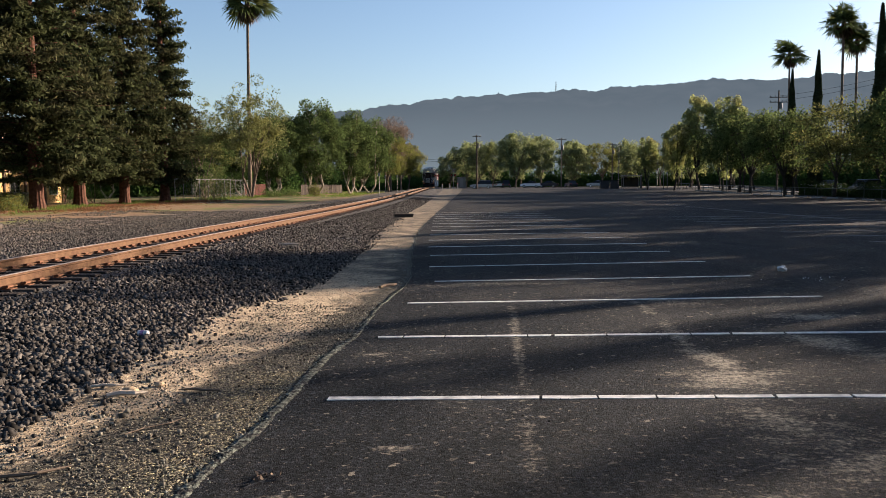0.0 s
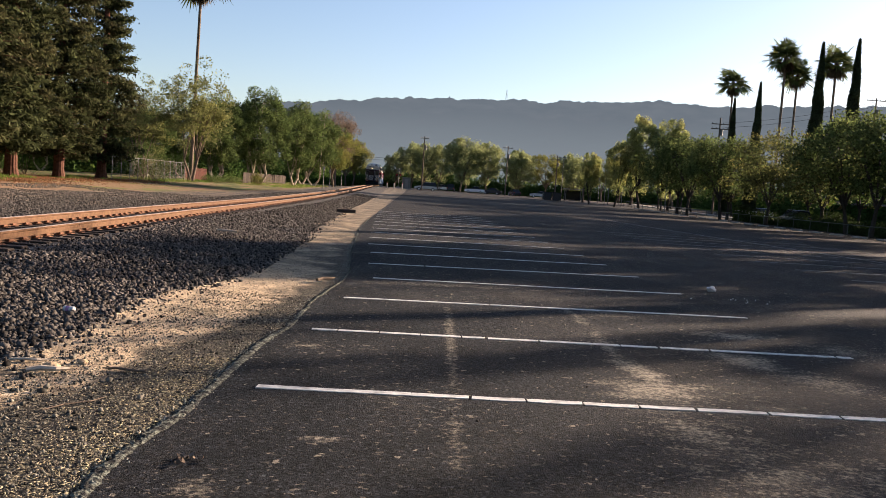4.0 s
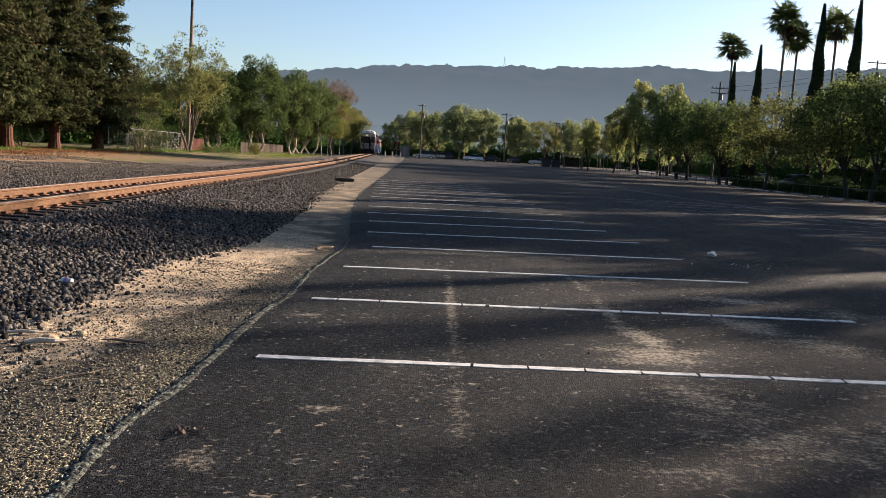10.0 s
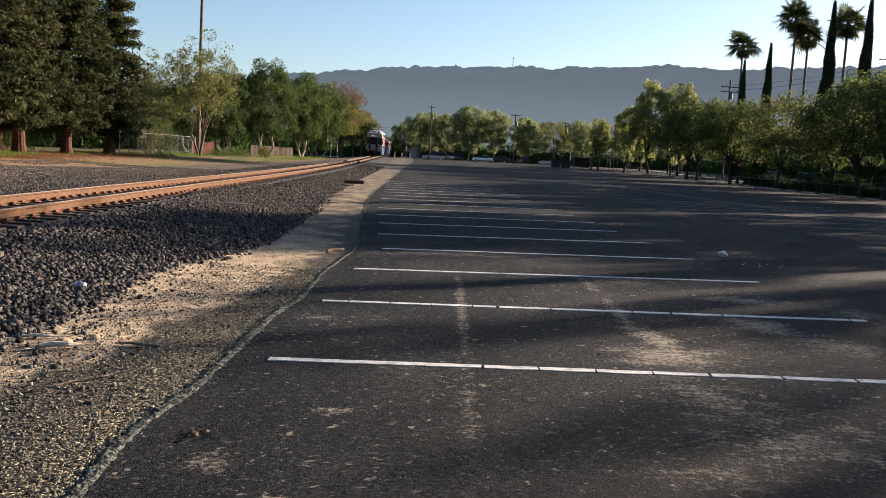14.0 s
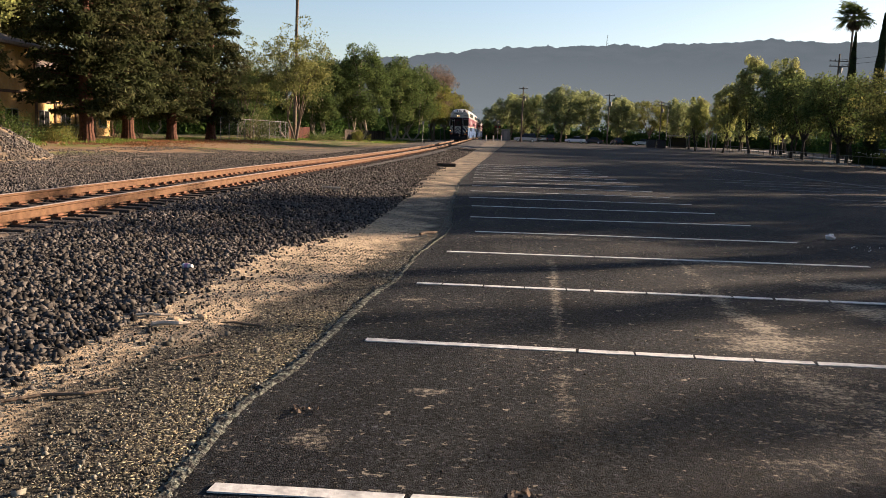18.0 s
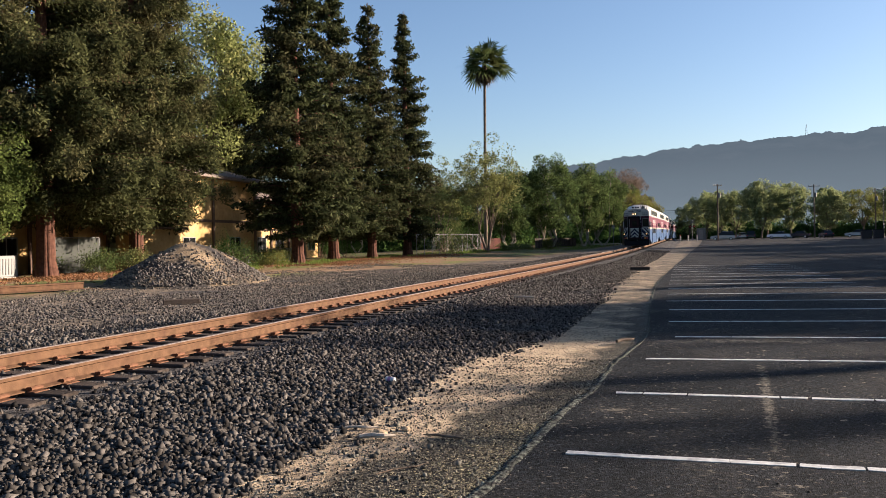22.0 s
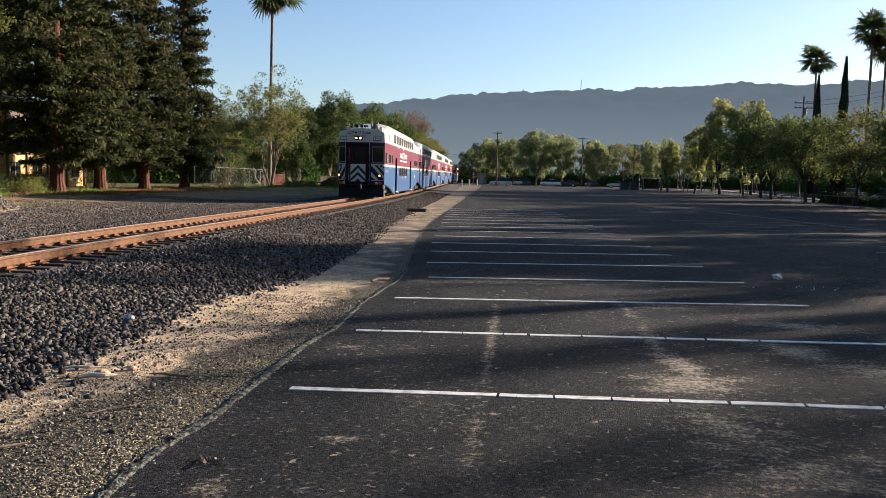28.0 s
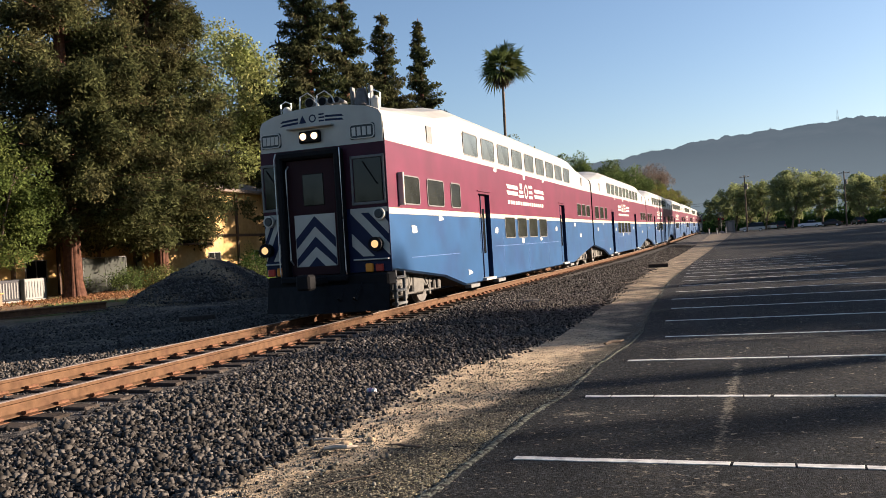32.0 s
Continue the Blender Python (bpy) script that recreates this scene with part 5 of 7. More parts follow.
    # number boards with plain bars
    for x0, x1 in ((0.72, 1.3), (-1.45, -0.95)):
        nb = part("number_board", box(x0, x1, -0.05, 0.01, 3.73, 4.05, 0.03), M_BACKING, parent, "dark number board")
        rim = bmesh.new()
        ring_shape(rim, x1 - x0 - 0.05, 0.27, 0.06, 0.02, 0.06)
        bmesh.ops.transform(rim, matrix=pose((x0 + x1) / 2, 0, 3.89, 0, 0, -90), verts=rim.verts)
        bmesh.ops.recalc_face_normals(rim, faces=rim.faces)
        part("board_rim", rim, M_PATCH, nb, "pale rounded rim")
        bm = bmesh.new()
        for k in range(4):
            a = x0 + 0.06 + k * (x1 - x0 - 0.1) / 4
            add_box(bm, a, a + 0.085, -0.056, -0.045, 3.8, 3.98)
        part("bars", bm, M_PATCH, nb)
    # emblem bars over the headlights
    bm = bmesh.new()
    for z in (4.2, 4.28):
        slab(bm, [(-0.95, z - 0.03), (-0.5, z), (-0.5, z + 0.045), (-0.88, z + 0.02)], 0.026)
        slab(bm, [(0.15, z), (0.6, z - 0.02), (0.55, z + 0.025), (0.15, z + 0.045)], 0.026)
    slab(bm, [(-0.48, 4.2), (-0.3, 4.2), (-0.39, 4.37)], 0.026)
    for k in range(10):
        a, c = 0.628 * k, 0.628 * (k + 1)
        slab(bm, [(-0.15 + r * math.cos(q), 4.285 + r * math.sin(q)) for r, q in ((0.06, a), (0.088, a), (0.088, c), (0.06, c))], 0.026)
    for z in (4.2, 4.27, 4.34):
        slab(bm, [(0.0, z), (0.13, z), (0.13, z + 0.032), (0.0, z + 0.032)], 0.026)
    bmesh.ops.recalc_face_normals(bm, faces=bm.faces)
    part("front_emblem", bm, M_NAVY, parent, "navy striped emblem")
    vis = part("visor", box(-0.75, 0.35, -0.16, 0.0, 4.08, 4.12, 0.01), M_WHITE, parent)
    # lamps
    hl = part("headlight_box", box(-0.48, 0.04, -0.1, 0.0, 3.76, 4.02, 0.03), M_BLACK, parent)
    for x in (-0.36, -0.09):
        part("headlight", tube((x, -0.09, 3.9), (x, -0.13, 3.9), 0.08, 0.07, 18), M_HEAD, hl, "lit warm headlight")
    for x, lit in ((-1.44, True), (1.2, False)):
        h = part("ditch_light_shell", tube((x, 0.0, 1.5), (x, -0.16, 1.5), 0.15, 0.15, 18), M_BLACK, parent)
        part("ditch_light", tube((x, -0.15, 1.5), (x, -0.18, 1.5), 0.085, 0.075, 18), M_DITCH, h, "lit ditch light")
    for x in (-1.35, 1.3):
        lamp = part("class_light", tube((x, 0.0, 2.13), (x, -0.1, 2.13), 0.14, 0.13, 18), M_PATCH, parent, "round lamp with a pale rim")
        part("lens", tube((x, -0.1, 2.13), (x, -0.125, 2.13), 0.1, 0.08, 18), M_BACKING, lamp, "dark round lens")
    for x0, x1 in ((0.66, 1.46), (-1.48, -1.06)):
        part("face_step", box(x0, x1, -0.1, 0.0, 1.17, 1.2, 0.006), M_PATCH, parent, "thin pale step")
    for x in (dx - 0.79, dx + 0.79):
        part("gangway_strip", add_path(bmesh.new(), [(x, -0.2, 0.9), (x, -0.225, 1.0), (x, -0.225, 3.45), (x * 0.97, -0.2, 3.58)], [0.014] * 4, 6), M_SILVER, parent, "worn bright edge strip")
    for x in (-1.14, 1.0):
        part("marker_amber", box(x - 0.09, x + 0.09, -0.08, 0.0, 0.92, 1.1, 0.02), M_AMBER, parent)
        part("marker_red", box(x + (0.14 if x > 0 else -0.32), x + (0.32 if x > 0 else -0.14), -0.07, 0.0, 0.92, 1.08, 0.02), M_RED, parent)
    for side in (-1, 1):
        bm = bmesh.new()
        for y in (0.3, 0.78):
            add_box(bm, side * 1.42 - 0.03, side * 1.42 + 0.03, y - 0.04, y + 0.04, 0.14, 0.95, 0.01)
        for z in (0.2, 0.48, 0.76):
            add_box(bm, side * 1.42 - 0.1, side * 1.42 + 0.05, 0.26, 0.82, z - 0.03, z + 0.03, 0.01)
        part("step_ladder", bm, M_GALV, parent, "grey steel corner steps")
    bm = bmesh.new()
    add_box(bm, -1.45, 1.45, -0.12, 0.3, 0.62, 0.9, 0.04)
    for k in range(9):
        a = -1.45 + 2.9 * k / 9
        b = a + 2.9 / 9
        def ny(x):
            return -0.75 + 0.38 * abs(x)
        for sgn in (0,):
            v = [bm.verts.new(p) for p in ((a, ny(a) * 0.5, 0.68), (b, ny(b) * 0.5, 0.68), (b, ny(b), 0.12), (a, ny(a), 0.12))]
            bm.faces.new(v)
            v = [bm.verts.new(p) for p in ((a, ny(a) * 0.5 + 0.05, 0.68), (b, ny(b) * 0.5 + 0.05, 0.68), (b, ny(b) + 0.05, 0.12), (a, ny(a) + 0.05, 0.12))]
            bm.faces.new(v[::-1])
    part("plough", bm, M_BLACK, parent, "black snow plough and buffer beam")
    part("coupler", add_box(tube((-0.0, -0.2, 0.78), (0.0, -0.95, 0.78), 0.1, 0.09, 10), -0.16, 0.16, -1.15, -0.85, 0.63, 0.95, 0.04), M_BLACK, parent)
    for k, x in enumerate((-1.3, -1.1)):
        part("air_hose", add_path(bmesh.new(), [(0.5 + 0.35 * k, -0.1, 0.7), (0.5 + 0.35 * k, -0.32, 0.55), (0.48 + 0.35 * k, -0.45, 0.36), (0.44 + 0.35 * k, -0.5, 0.42)], [0.03] * 4, 7), M_BLACK, parent)
    # roof gear
    for x, r in ((-0.4, 0.12), (-0.08, 0.11), (0.12, 0.08), (0.27, 0.07)):
        horn = part("horn", add_tube(tube((x, 0.8, 4.7), (x, 0.35, 4.7), 0.035, r, 16), (x, 0.85, 4.5), (x, 0.8, 4.7), 0.03, 0.03, 6), M_GALV, parent, "grey trumpet horn")
        # black disc closes the bell, standing in for its shaded inside
        part("horn_mouth_shade", tube((x, 0.345, 4.7), (x, 0.36, 4.7), r * 0.82, r * 0.7, 16), M_BLACK, horn, "black disc for the shaded mouth")
    for x in (-0.62, -0.2):
        part("roof_rail", add_path(bmesh.new(), [(x, 0.3, 4.45), (x + 0.02, 0.3, 4.84), (x + 0.2, 0.32, 4.92), (x + 0.38, 0.3, 4.78), (x + 0.44, 0.3, 4.62)], [0.014] * 5, 6), M_SILVER, parent, "bent steel guard")
    bell = part("bell_stand", add_box(add_box(add_box(bmesh.new(), 0.48, 0.54, 0.6, 0.75, 4.42, 4.98, 0.01), 0.92, 0.98, 0.6, 0.75, 4.42, 4.98, 0.01), 0.44, 1.02, 0.5, 0.85, 4.5, 4.54, 0.01), M_GALV, parent, "grey bell stand")
    part("bell", tube((0.73, 0.67, 4.55), (0.73, 0.67, 4.93), 0.2, 0.1, 18), M_GUNMETAL, bell, "dull metal bell")
    for x in (-1.0, 1.17):
        beacon = part("beacon", add_tube(tube((x, 0.4, 4.38), (x, 0.4, 4.62), 0.1, 0.1, 16), (x, 0.4, 4.62), (x, 0.4, 4.68), 0.1, 0.05, 16), M_WHITE, parent, "white capped beacon")
        part("beacon_cage", add_path(bmesh.new(), [(x - 0.13, 0.36, 4.38), (x - 0.13, 0.36, 4.74), (x, 0.36, 4.8), (x + 0.13, 0.36, 4.74), (x + 0.13, 0.36, 4.38)], [0.01] * 5, 5), M_SILVER, beacon)
    part("dome_antenna", tube((0.3, 2.9, 4.66), (0.3, 2.9, 4.86), 0.12, 0.05, 12), M_WHITE, parent)


RIDERS = []      # parts that follow the track coach by coach: part, coach, pose on the coach


def commuter_train():
    e = empty("commuter_train", pose(XC, 204, RAIL), label="white, maroon and blue double-deck commuter train with lit headlights", category="train")
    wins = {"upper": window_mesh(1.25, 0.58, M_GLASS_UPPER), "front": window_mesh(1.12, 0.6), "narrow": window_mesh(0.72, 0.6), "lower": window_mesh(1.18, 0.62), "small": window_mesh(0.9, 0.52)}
    door = side_door_meshes()
    share = {}
    vent = mesh_of("vent", add_box(bmesh.new(), -0.03, 0.015, -0.17, 0.17, -0.2, 0.2), [M_GALV])
    decals = []
    for k in range(3):
        rnd = random.Random(70 + k)
        bm = bmesh.new()
        pts = [(0.005, 0.15 * c + rnd.uniform(-0.05, 0.05), 0.075 * d + rnd.uniform(-0.03, 0.03)) for c, d in ((-1, -1), (0, -1.1), (1, -0.8), (1, 0.7), (0.2, 1.0), (-0.9, 1))]
        top = [bm.verts.new(p) for p in pts]
        low = [bm.verts.new((-0.01, p[1], p[2])) for p in pts]
        bm.faces.new(top)
        for q in range(6):
            bm.faces.new((top[q], low[q], low[(q + 1) % 6], top[(q + 1) % 6]))
        bmesh.ops.recalc_face_normals(bm, faces=bm.faces)
        decals.append(mesh_of("peeled_patch", bm, [M_PATCH]))
    upright = mesh_of("panel_seam", box(-0.01, 0.004, -0.008, 0.008, 0.42, 2.1), [M_SEAM])
    level = mesh_of("panel_seam", box(-0.01, 0.004, -4.7, 4.7, -0.008, 0.008), [M_SEAM])
    short = mesh_of("panel_seam", box(-0.01, 0.004, -1.7, 1.7, -0.008, 0.008), [M_SEAM])
    step = mesh_of("sill_step", add_box(bmesh.new(), -0.05, 0.14, -0.4, 0.4, -0.05, 0.05, 0.01), [M_GALV])
    deflector = mesh_of("wind_deflector", box(0.0, 0.13, -0.03, 0.03, -0.36, 0.36, 0.012), [M_PATCH])
    gap = mesh_of("diaphragm", box(-1.25, 1.25, -0.2, 0.2, 1.0, 4.2, 0.08), [M_BLACK])
    first = None
    for i in range(7):
        if first is None:
            first = body = coach_body(e)
        else:
            body = fit_part("coach_body", first.data, e, Matrix.Identity(4), "glossy coach shell in white, maroon, cream and blue bands")
        RIDERS.append((body, i, Matrix.Identity(4)))
        for side in (1, -1):
            def at(y, z, x=1.5):
                return pose(side * x, y, z, 0, 0, 0 if side > 0 else 180)
            for k in range(9):
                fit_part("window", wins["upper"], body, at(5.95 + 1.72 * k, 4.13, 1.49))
            for y, kind in ((1.24, "front"), (2.9, "front"), (4.4, "narrow")):
                fit_part("window", wins[kind], body, at(y, 2.66))
            for k in range(4):
                fit_part("window", wins["lower"], body, at(9.7 + 1.6 * k, 1.84))
            for k in range(3):
                fit_part("window", wins["small"], body, at(22.3 + 1.25 * k, 2.69))
            for y in DOORS:
                side_door(body, at(y, DOOR_LOW + 0.015), door)
            fit_part("vent", vent, body, at(2.7, 4.06, 1.49))
            fit_part("vent", vent, body, at(23.4, 4.06, 1.49))
            for k, (y, z) in enumerate(((1.35, 1.8), (3.2, 2.05), (8.1, 1.75), (11.3, 1.42), (14.1, 1.42), (16.9, 1.8), (21.0, 2.0), (5.3, 0.62), (8.3, 3.62), (11.9, 3.6), (14.9, 3.62), (22.4, 1.5))):
                fit_part("peeled_patch", decals[k % 3], body, at(y, z))
            for y in (3.6, 8.8, 12.1, 15.3, 20.4):
                if 5.0 < y < 20:
                    fit_part("panel_seam", upright, body, at(y, 0))
            fit_part("panel_seam", level, body, at(12.6, 1.28))
            fit_part("panel_seam", short, body, at(2.8, 1.16))
            for y in (5.5, 8.2, 19.6):
                fit_part("sill_step", step, body, at(y, 0.25, 1.42))
            if side > 0 and i == 0:
                emblem = logo_side(body, 0, side).data
            else:
                fit_part("emblem", emblem, body, pose(0, 0, 0) if side > 0 else pose(0, 24.3, 0, 0, 0, 180), "pale striped emblem with a line of bars")
        if i == 0:
            for side in (1, -1):
                fit_part("wind_deflector", deflector, body, pose(side * 1.5, 0.6, 2.66, 0, 0, 0 if side > 0 else 180), "pale wind deflector")
            cab_front(body)
        for y in (2.2, 23.7):
            RIDERS.append((bogie(e, y, share), i, pose(0, y, 0)))
        RIDERS.append((fit_part("diaphragm", gap, e, Matrix.Identity(4)), i, pose(0, 26.07, 0)))
    # the pushing locomotive at the rear
    loco = part("locomotive_body", add_box(add_box(box(-1.5, 1.5, 0, 17, 1.1, 4.3, 0.15), -1.45, 1.45, 1, 16, 0.5, 1.1, 0.05), -1.2, 1.2, 2, 15, 4.3, 4.7, 0.15), [M_WHITE], e, "white locomotive at the rear of the train")
    for x in (-1.504, 1.504):
        part("maroon_band", box(x - 0.004, x + 0.004, 0.4, 16.6, 2.3, 3.4), M_MAROON, loco)
        part("blue_band", box(x - 0.004, x + 0.004, 0.4, 16.6, 1.2, 2.2), M_BLUE, loco)
    for k in range(4):
        part("grille", box(1.505, 1.53, 4 + 2.5 * k, 6 + 2.5 * k, 2.5, 3.9, 0.01), M_BLACK, loco)
    RIDERS.append((loco, 7, Matrix.Identity(4)))
    for y in (3, 14):
        RIDERS.append((bogie(e, y, share), 7, pose(0, y, 0)))
    return e


# ---- along the track ----
def ties():
    """Timber sleepers with their plates and clips; far ones joined."""
    track = empty("railway_track", pose(XC, 0, 0), label="single railway track with dark timber ties and rusty clips", category="railway track", kind="structure")
    me = mesh_of("tie", box(-1.3, 1.3, -0.115, 0.115, RAIL - 0.37, RAIL - 0.187, 0.012), [M_TIE])
    bm = bmesh.new()
    for sx in (-0.7525, 0.7525):
        add_box(bm, sx - 0.19, sx + 0.19, -0.1, 0.1, RAIL - 0.189, RAIL - 0.176, 0.004)
        for k in (-1, 1):
            add_box(bm, sx + k * 0.085 - 0.03, sx + k * 0.085 + 0.03, -0.075, -0.03, RAIL - 0.178, RAIL - 0.135, 0.008)
            add_box(bm, sx + k * 0.085 - 0.03, sx + k * 0.085 + 0.03, 0.03, 0.075, RAIL - 0.178, RAIL - 0.135, 0.008)
            add_tube(bm, (sx + k * 0.12, -0.08, RAIL - 0.15), (sx + k * 0.12, 0.08, RAIL - 0.15), 0.022, n=6)
    fm = mesh_of("fastening", bm, [M_STEEL])
    rnd = random.Random(2)
    y = 2.0
    far = bmesh.new()
    while y < 240:
        if y < 72:
            t = fit_part("tie", me, track, pose(bend(y) + rnd.uniform(-0.05, 0.05), y, 0.85 * rise(y), 0, 0, rnd.uniform(-1, 1)))
            fit_part("fastening", fm, t, Matrix.Identity(4))
        else:
            c = track_at(y)
            add_box(far, bend(y) - 1.3, bend(y) + 1.3, y - 0.115, y + 0.115, c.z - 0.37, c.z - 0.187)
        y += 0.5
    tagged(part("far_ties", far, M_TIE, track), kind="stuff")
    for x in (-0.7525, 0.7525):
        rail(x).parent = track


def mound():
    """A heap of ballast with a sandy crest."""
    cx, cy, rx, ry, h = -20.3, 30.2, 2.8, 4.5, 1.85
    def hz(x, y):
        d = math.hypot((x - cx) / rx, (y - cy) / ry)
        return h * max(0.0, 1 - d) ** 0.85 * (1 + 0.15 * noise.noise(Vector((x * 0.8, y * 0.8, 4)))) + ground_z(x, y) - 0.06 * (d > 0.98)
    e = empty("gravel_mound", pose(0, 0, 0), label="heap of dark ballast gravel with a sandy crest", category="gravel heap")
    n = 36
    v = [(cx + rx * 1.02 * (2 * i / n - 1), cy + ry * 1.02 * (2 * j / n - 1), 0) for j in range(n + 1) for i in range(n + 1)]
    v = [(x, y, hz(x, y)) for x, y, _ in v]
    f = [(j * (n + 1) + i, j * (n + 1) + i + 1, (j + 1) * (n + 1) + i + 1, (j + 1) * (n + 1) + i) for j in range(n) for i in range(n)]
    link_mesh("mound_core", v, f, M_MOUND, e, True)
    rng = np.random.default_rng(9)
    a, r = rng.uniform(0, 6.283, 8200), np.sqrt(rng.uniform(0, 1, 8200))
    pts = np.stack([cx + np.cos(a) * r * rx, cy + np.sin(a) * r * ry], 1)
    keep = rng.uniform(size=8200) < np.clip(r * 1.6 - 0.42, 0.03, 1)
    pts = pts[keep]
    pts = np.array([(x, y, hz(x, y) + 0.01) for x, y in pts])
    v, f = rock_arrays(rng, pts, 0.058 * rng.uniform(0.5, 1.5, len(pts)))
    tagged(mesh_fast("loose_gravel", v, f, M_YARD_STONE, e), kind="stuff")


M_MOUND = mat("mound_earth", (0.035, 0.032, 0.03), 0.95, var=0.6, scale=14, bump=1.0, bump_scale=20, second=(0.2, 0.15, 0.095), second_scale=0.45, second_mix=0.75)
M_BROWN_LITTER = leaf_mat("needle_litter", (0.2, 0.1, 0.05), (0.13, 0.07, 0.04), 0.2, 0.4)
# slats darkened: the tree's shade over the gate is put into their green
M_GREEN_SLAT = mat("green_fence_slats", (0.011, 0.0145, 0.008), 0.7, var=0.2, scale=6, bump=0.1)
M_FENCE_PIPE = mat("dull_green_pipe", (0.05, 0.058, 0.05), 0.6, metal=0.2, var=0.15, scale=10, bump=0.05)
M_RED_FENCE = mat("red_fence_boards", (0.05, 0.018, 0.013), 0.9, var=0.3, scale=5, bump=0.3, object_random=0.3)
M_WHITE_METAL = mat("white_metal", (0.16, 0.16, 0.15), 0.5, var=0.1, scale=6, bump=0.05)
M_DRYWOOD = mat("pale_dry_wood", (0.45, 0.38, 0.3), 0.85, var=0.2, scale=14, bump=0.3)
M_LITTER_WHITE = mat("white_litter", (0.5, 0.49, 0.48), 0.6, var=0.1, scale=20, bump=0.2)
M_PINK = mat("faded_pink_print", (0.32, 0.17, 0.3), 0.6, var=0.2, scale=30, bump=0)
M_YELLOW_SIGN = mat("yellow_sign", (0.5, 0.55, 0.04), 0.5, var=0.05, scale=4, bump=0)
M_HEDGE = leaf_mat("hedge_leaves", (0.018, 0.03, 0.01), (0.026, 0.04, 0.013), 0.3, 0.4)


def apartment(x, y0, y1, h, label, bays, upper=True):
    """Two-storey stucco block: wall, brown corner posts, windows, doors and a shallow shingle roof with eaves."""
    e = empty("apartment_house", pose(x, (y0 + y1) / 2, ground_z(x, (y0 + y1) / 2) - 0.05), label=label, category="house", group="apartment houses")
    L = (y1 - y0) / 2
    wall = part("wall", box(-9, 0, -L, L, 0, h), M_STUCCO, e)
    bm = bmesh.new()
    ridge = h + 1.5
    pts = [(-10, -L - 0.8, h), (0.9, -L - 0.8, h - 0.12), (0.9, L + 0.8, h - 0.12), (-10, L + 0.8, h), (-4.5, -L + 2, ridge), (-4.5, L - 2, ridge)]
    vs = [bm.verts.new(p) for p in pts]
    lo = [bm.verts.new((p[0], p[1], p[2] - 0.22)) for p in pts[:4]]
    for q in ((0, 1, 4), (1, 2, 5, 4), (2, 3, 5), (3, 0, 4, 5)):
        bm.faces.new([vs[k] for k in q])
    for k in range(4):
        bm.faces.new((vs[k], lo[k], lo[(k + 1) % 4], vs[(k + 1) % 4]))
    bm.faces.new(lo[::-1])
    bmesh.ops.recalc_face_normals(bm, faces=bm.faces)
    part("roof", bm, M_ROOF, e, "brown shingle roof with deep eaves")
    n = bays
    for k in range(n + 1):
        y = -L + 2 * L * k / n
        part("post", box(0.0, 0.14, y - 0.12, y + 0.12, 0, h - 0.3, 0.01), M_BROWN, e)
    part("belt_trim", box(0.0, 0.08, -L, L, h * 0.47, h * 0.47 + 0.22, 0.01), M_BROWN, e)
    for k in range(n):
        y = -L + 2 * L * (k + 0.5) / n
        for z in (0.9, h * 0.47 + 0.9)[: 2 if upper else 1]:
            w = part("window", box(-0.05, 0.02, y - 0.75, y + 0.75, z, z + 1.25), M_GLASS, e)
            bm = bmesh.new()
            for a in ((y - 0.82, y + 0.82, z - 0.07, z), (y - 0.82, y + 0.82, z + 1.25, z + 1.32), (y - 0.82, y - 0.75, z, z + 1.25), (y + 0.75, y + 0.82, z, z + 1.25), (y - 0.03, y + 0.03, z, z + 1.25)):
                add_box(bm, 0, 0.05, *a)
            part("window_frame", bm, M_WHITE_METAL, w)
    return e


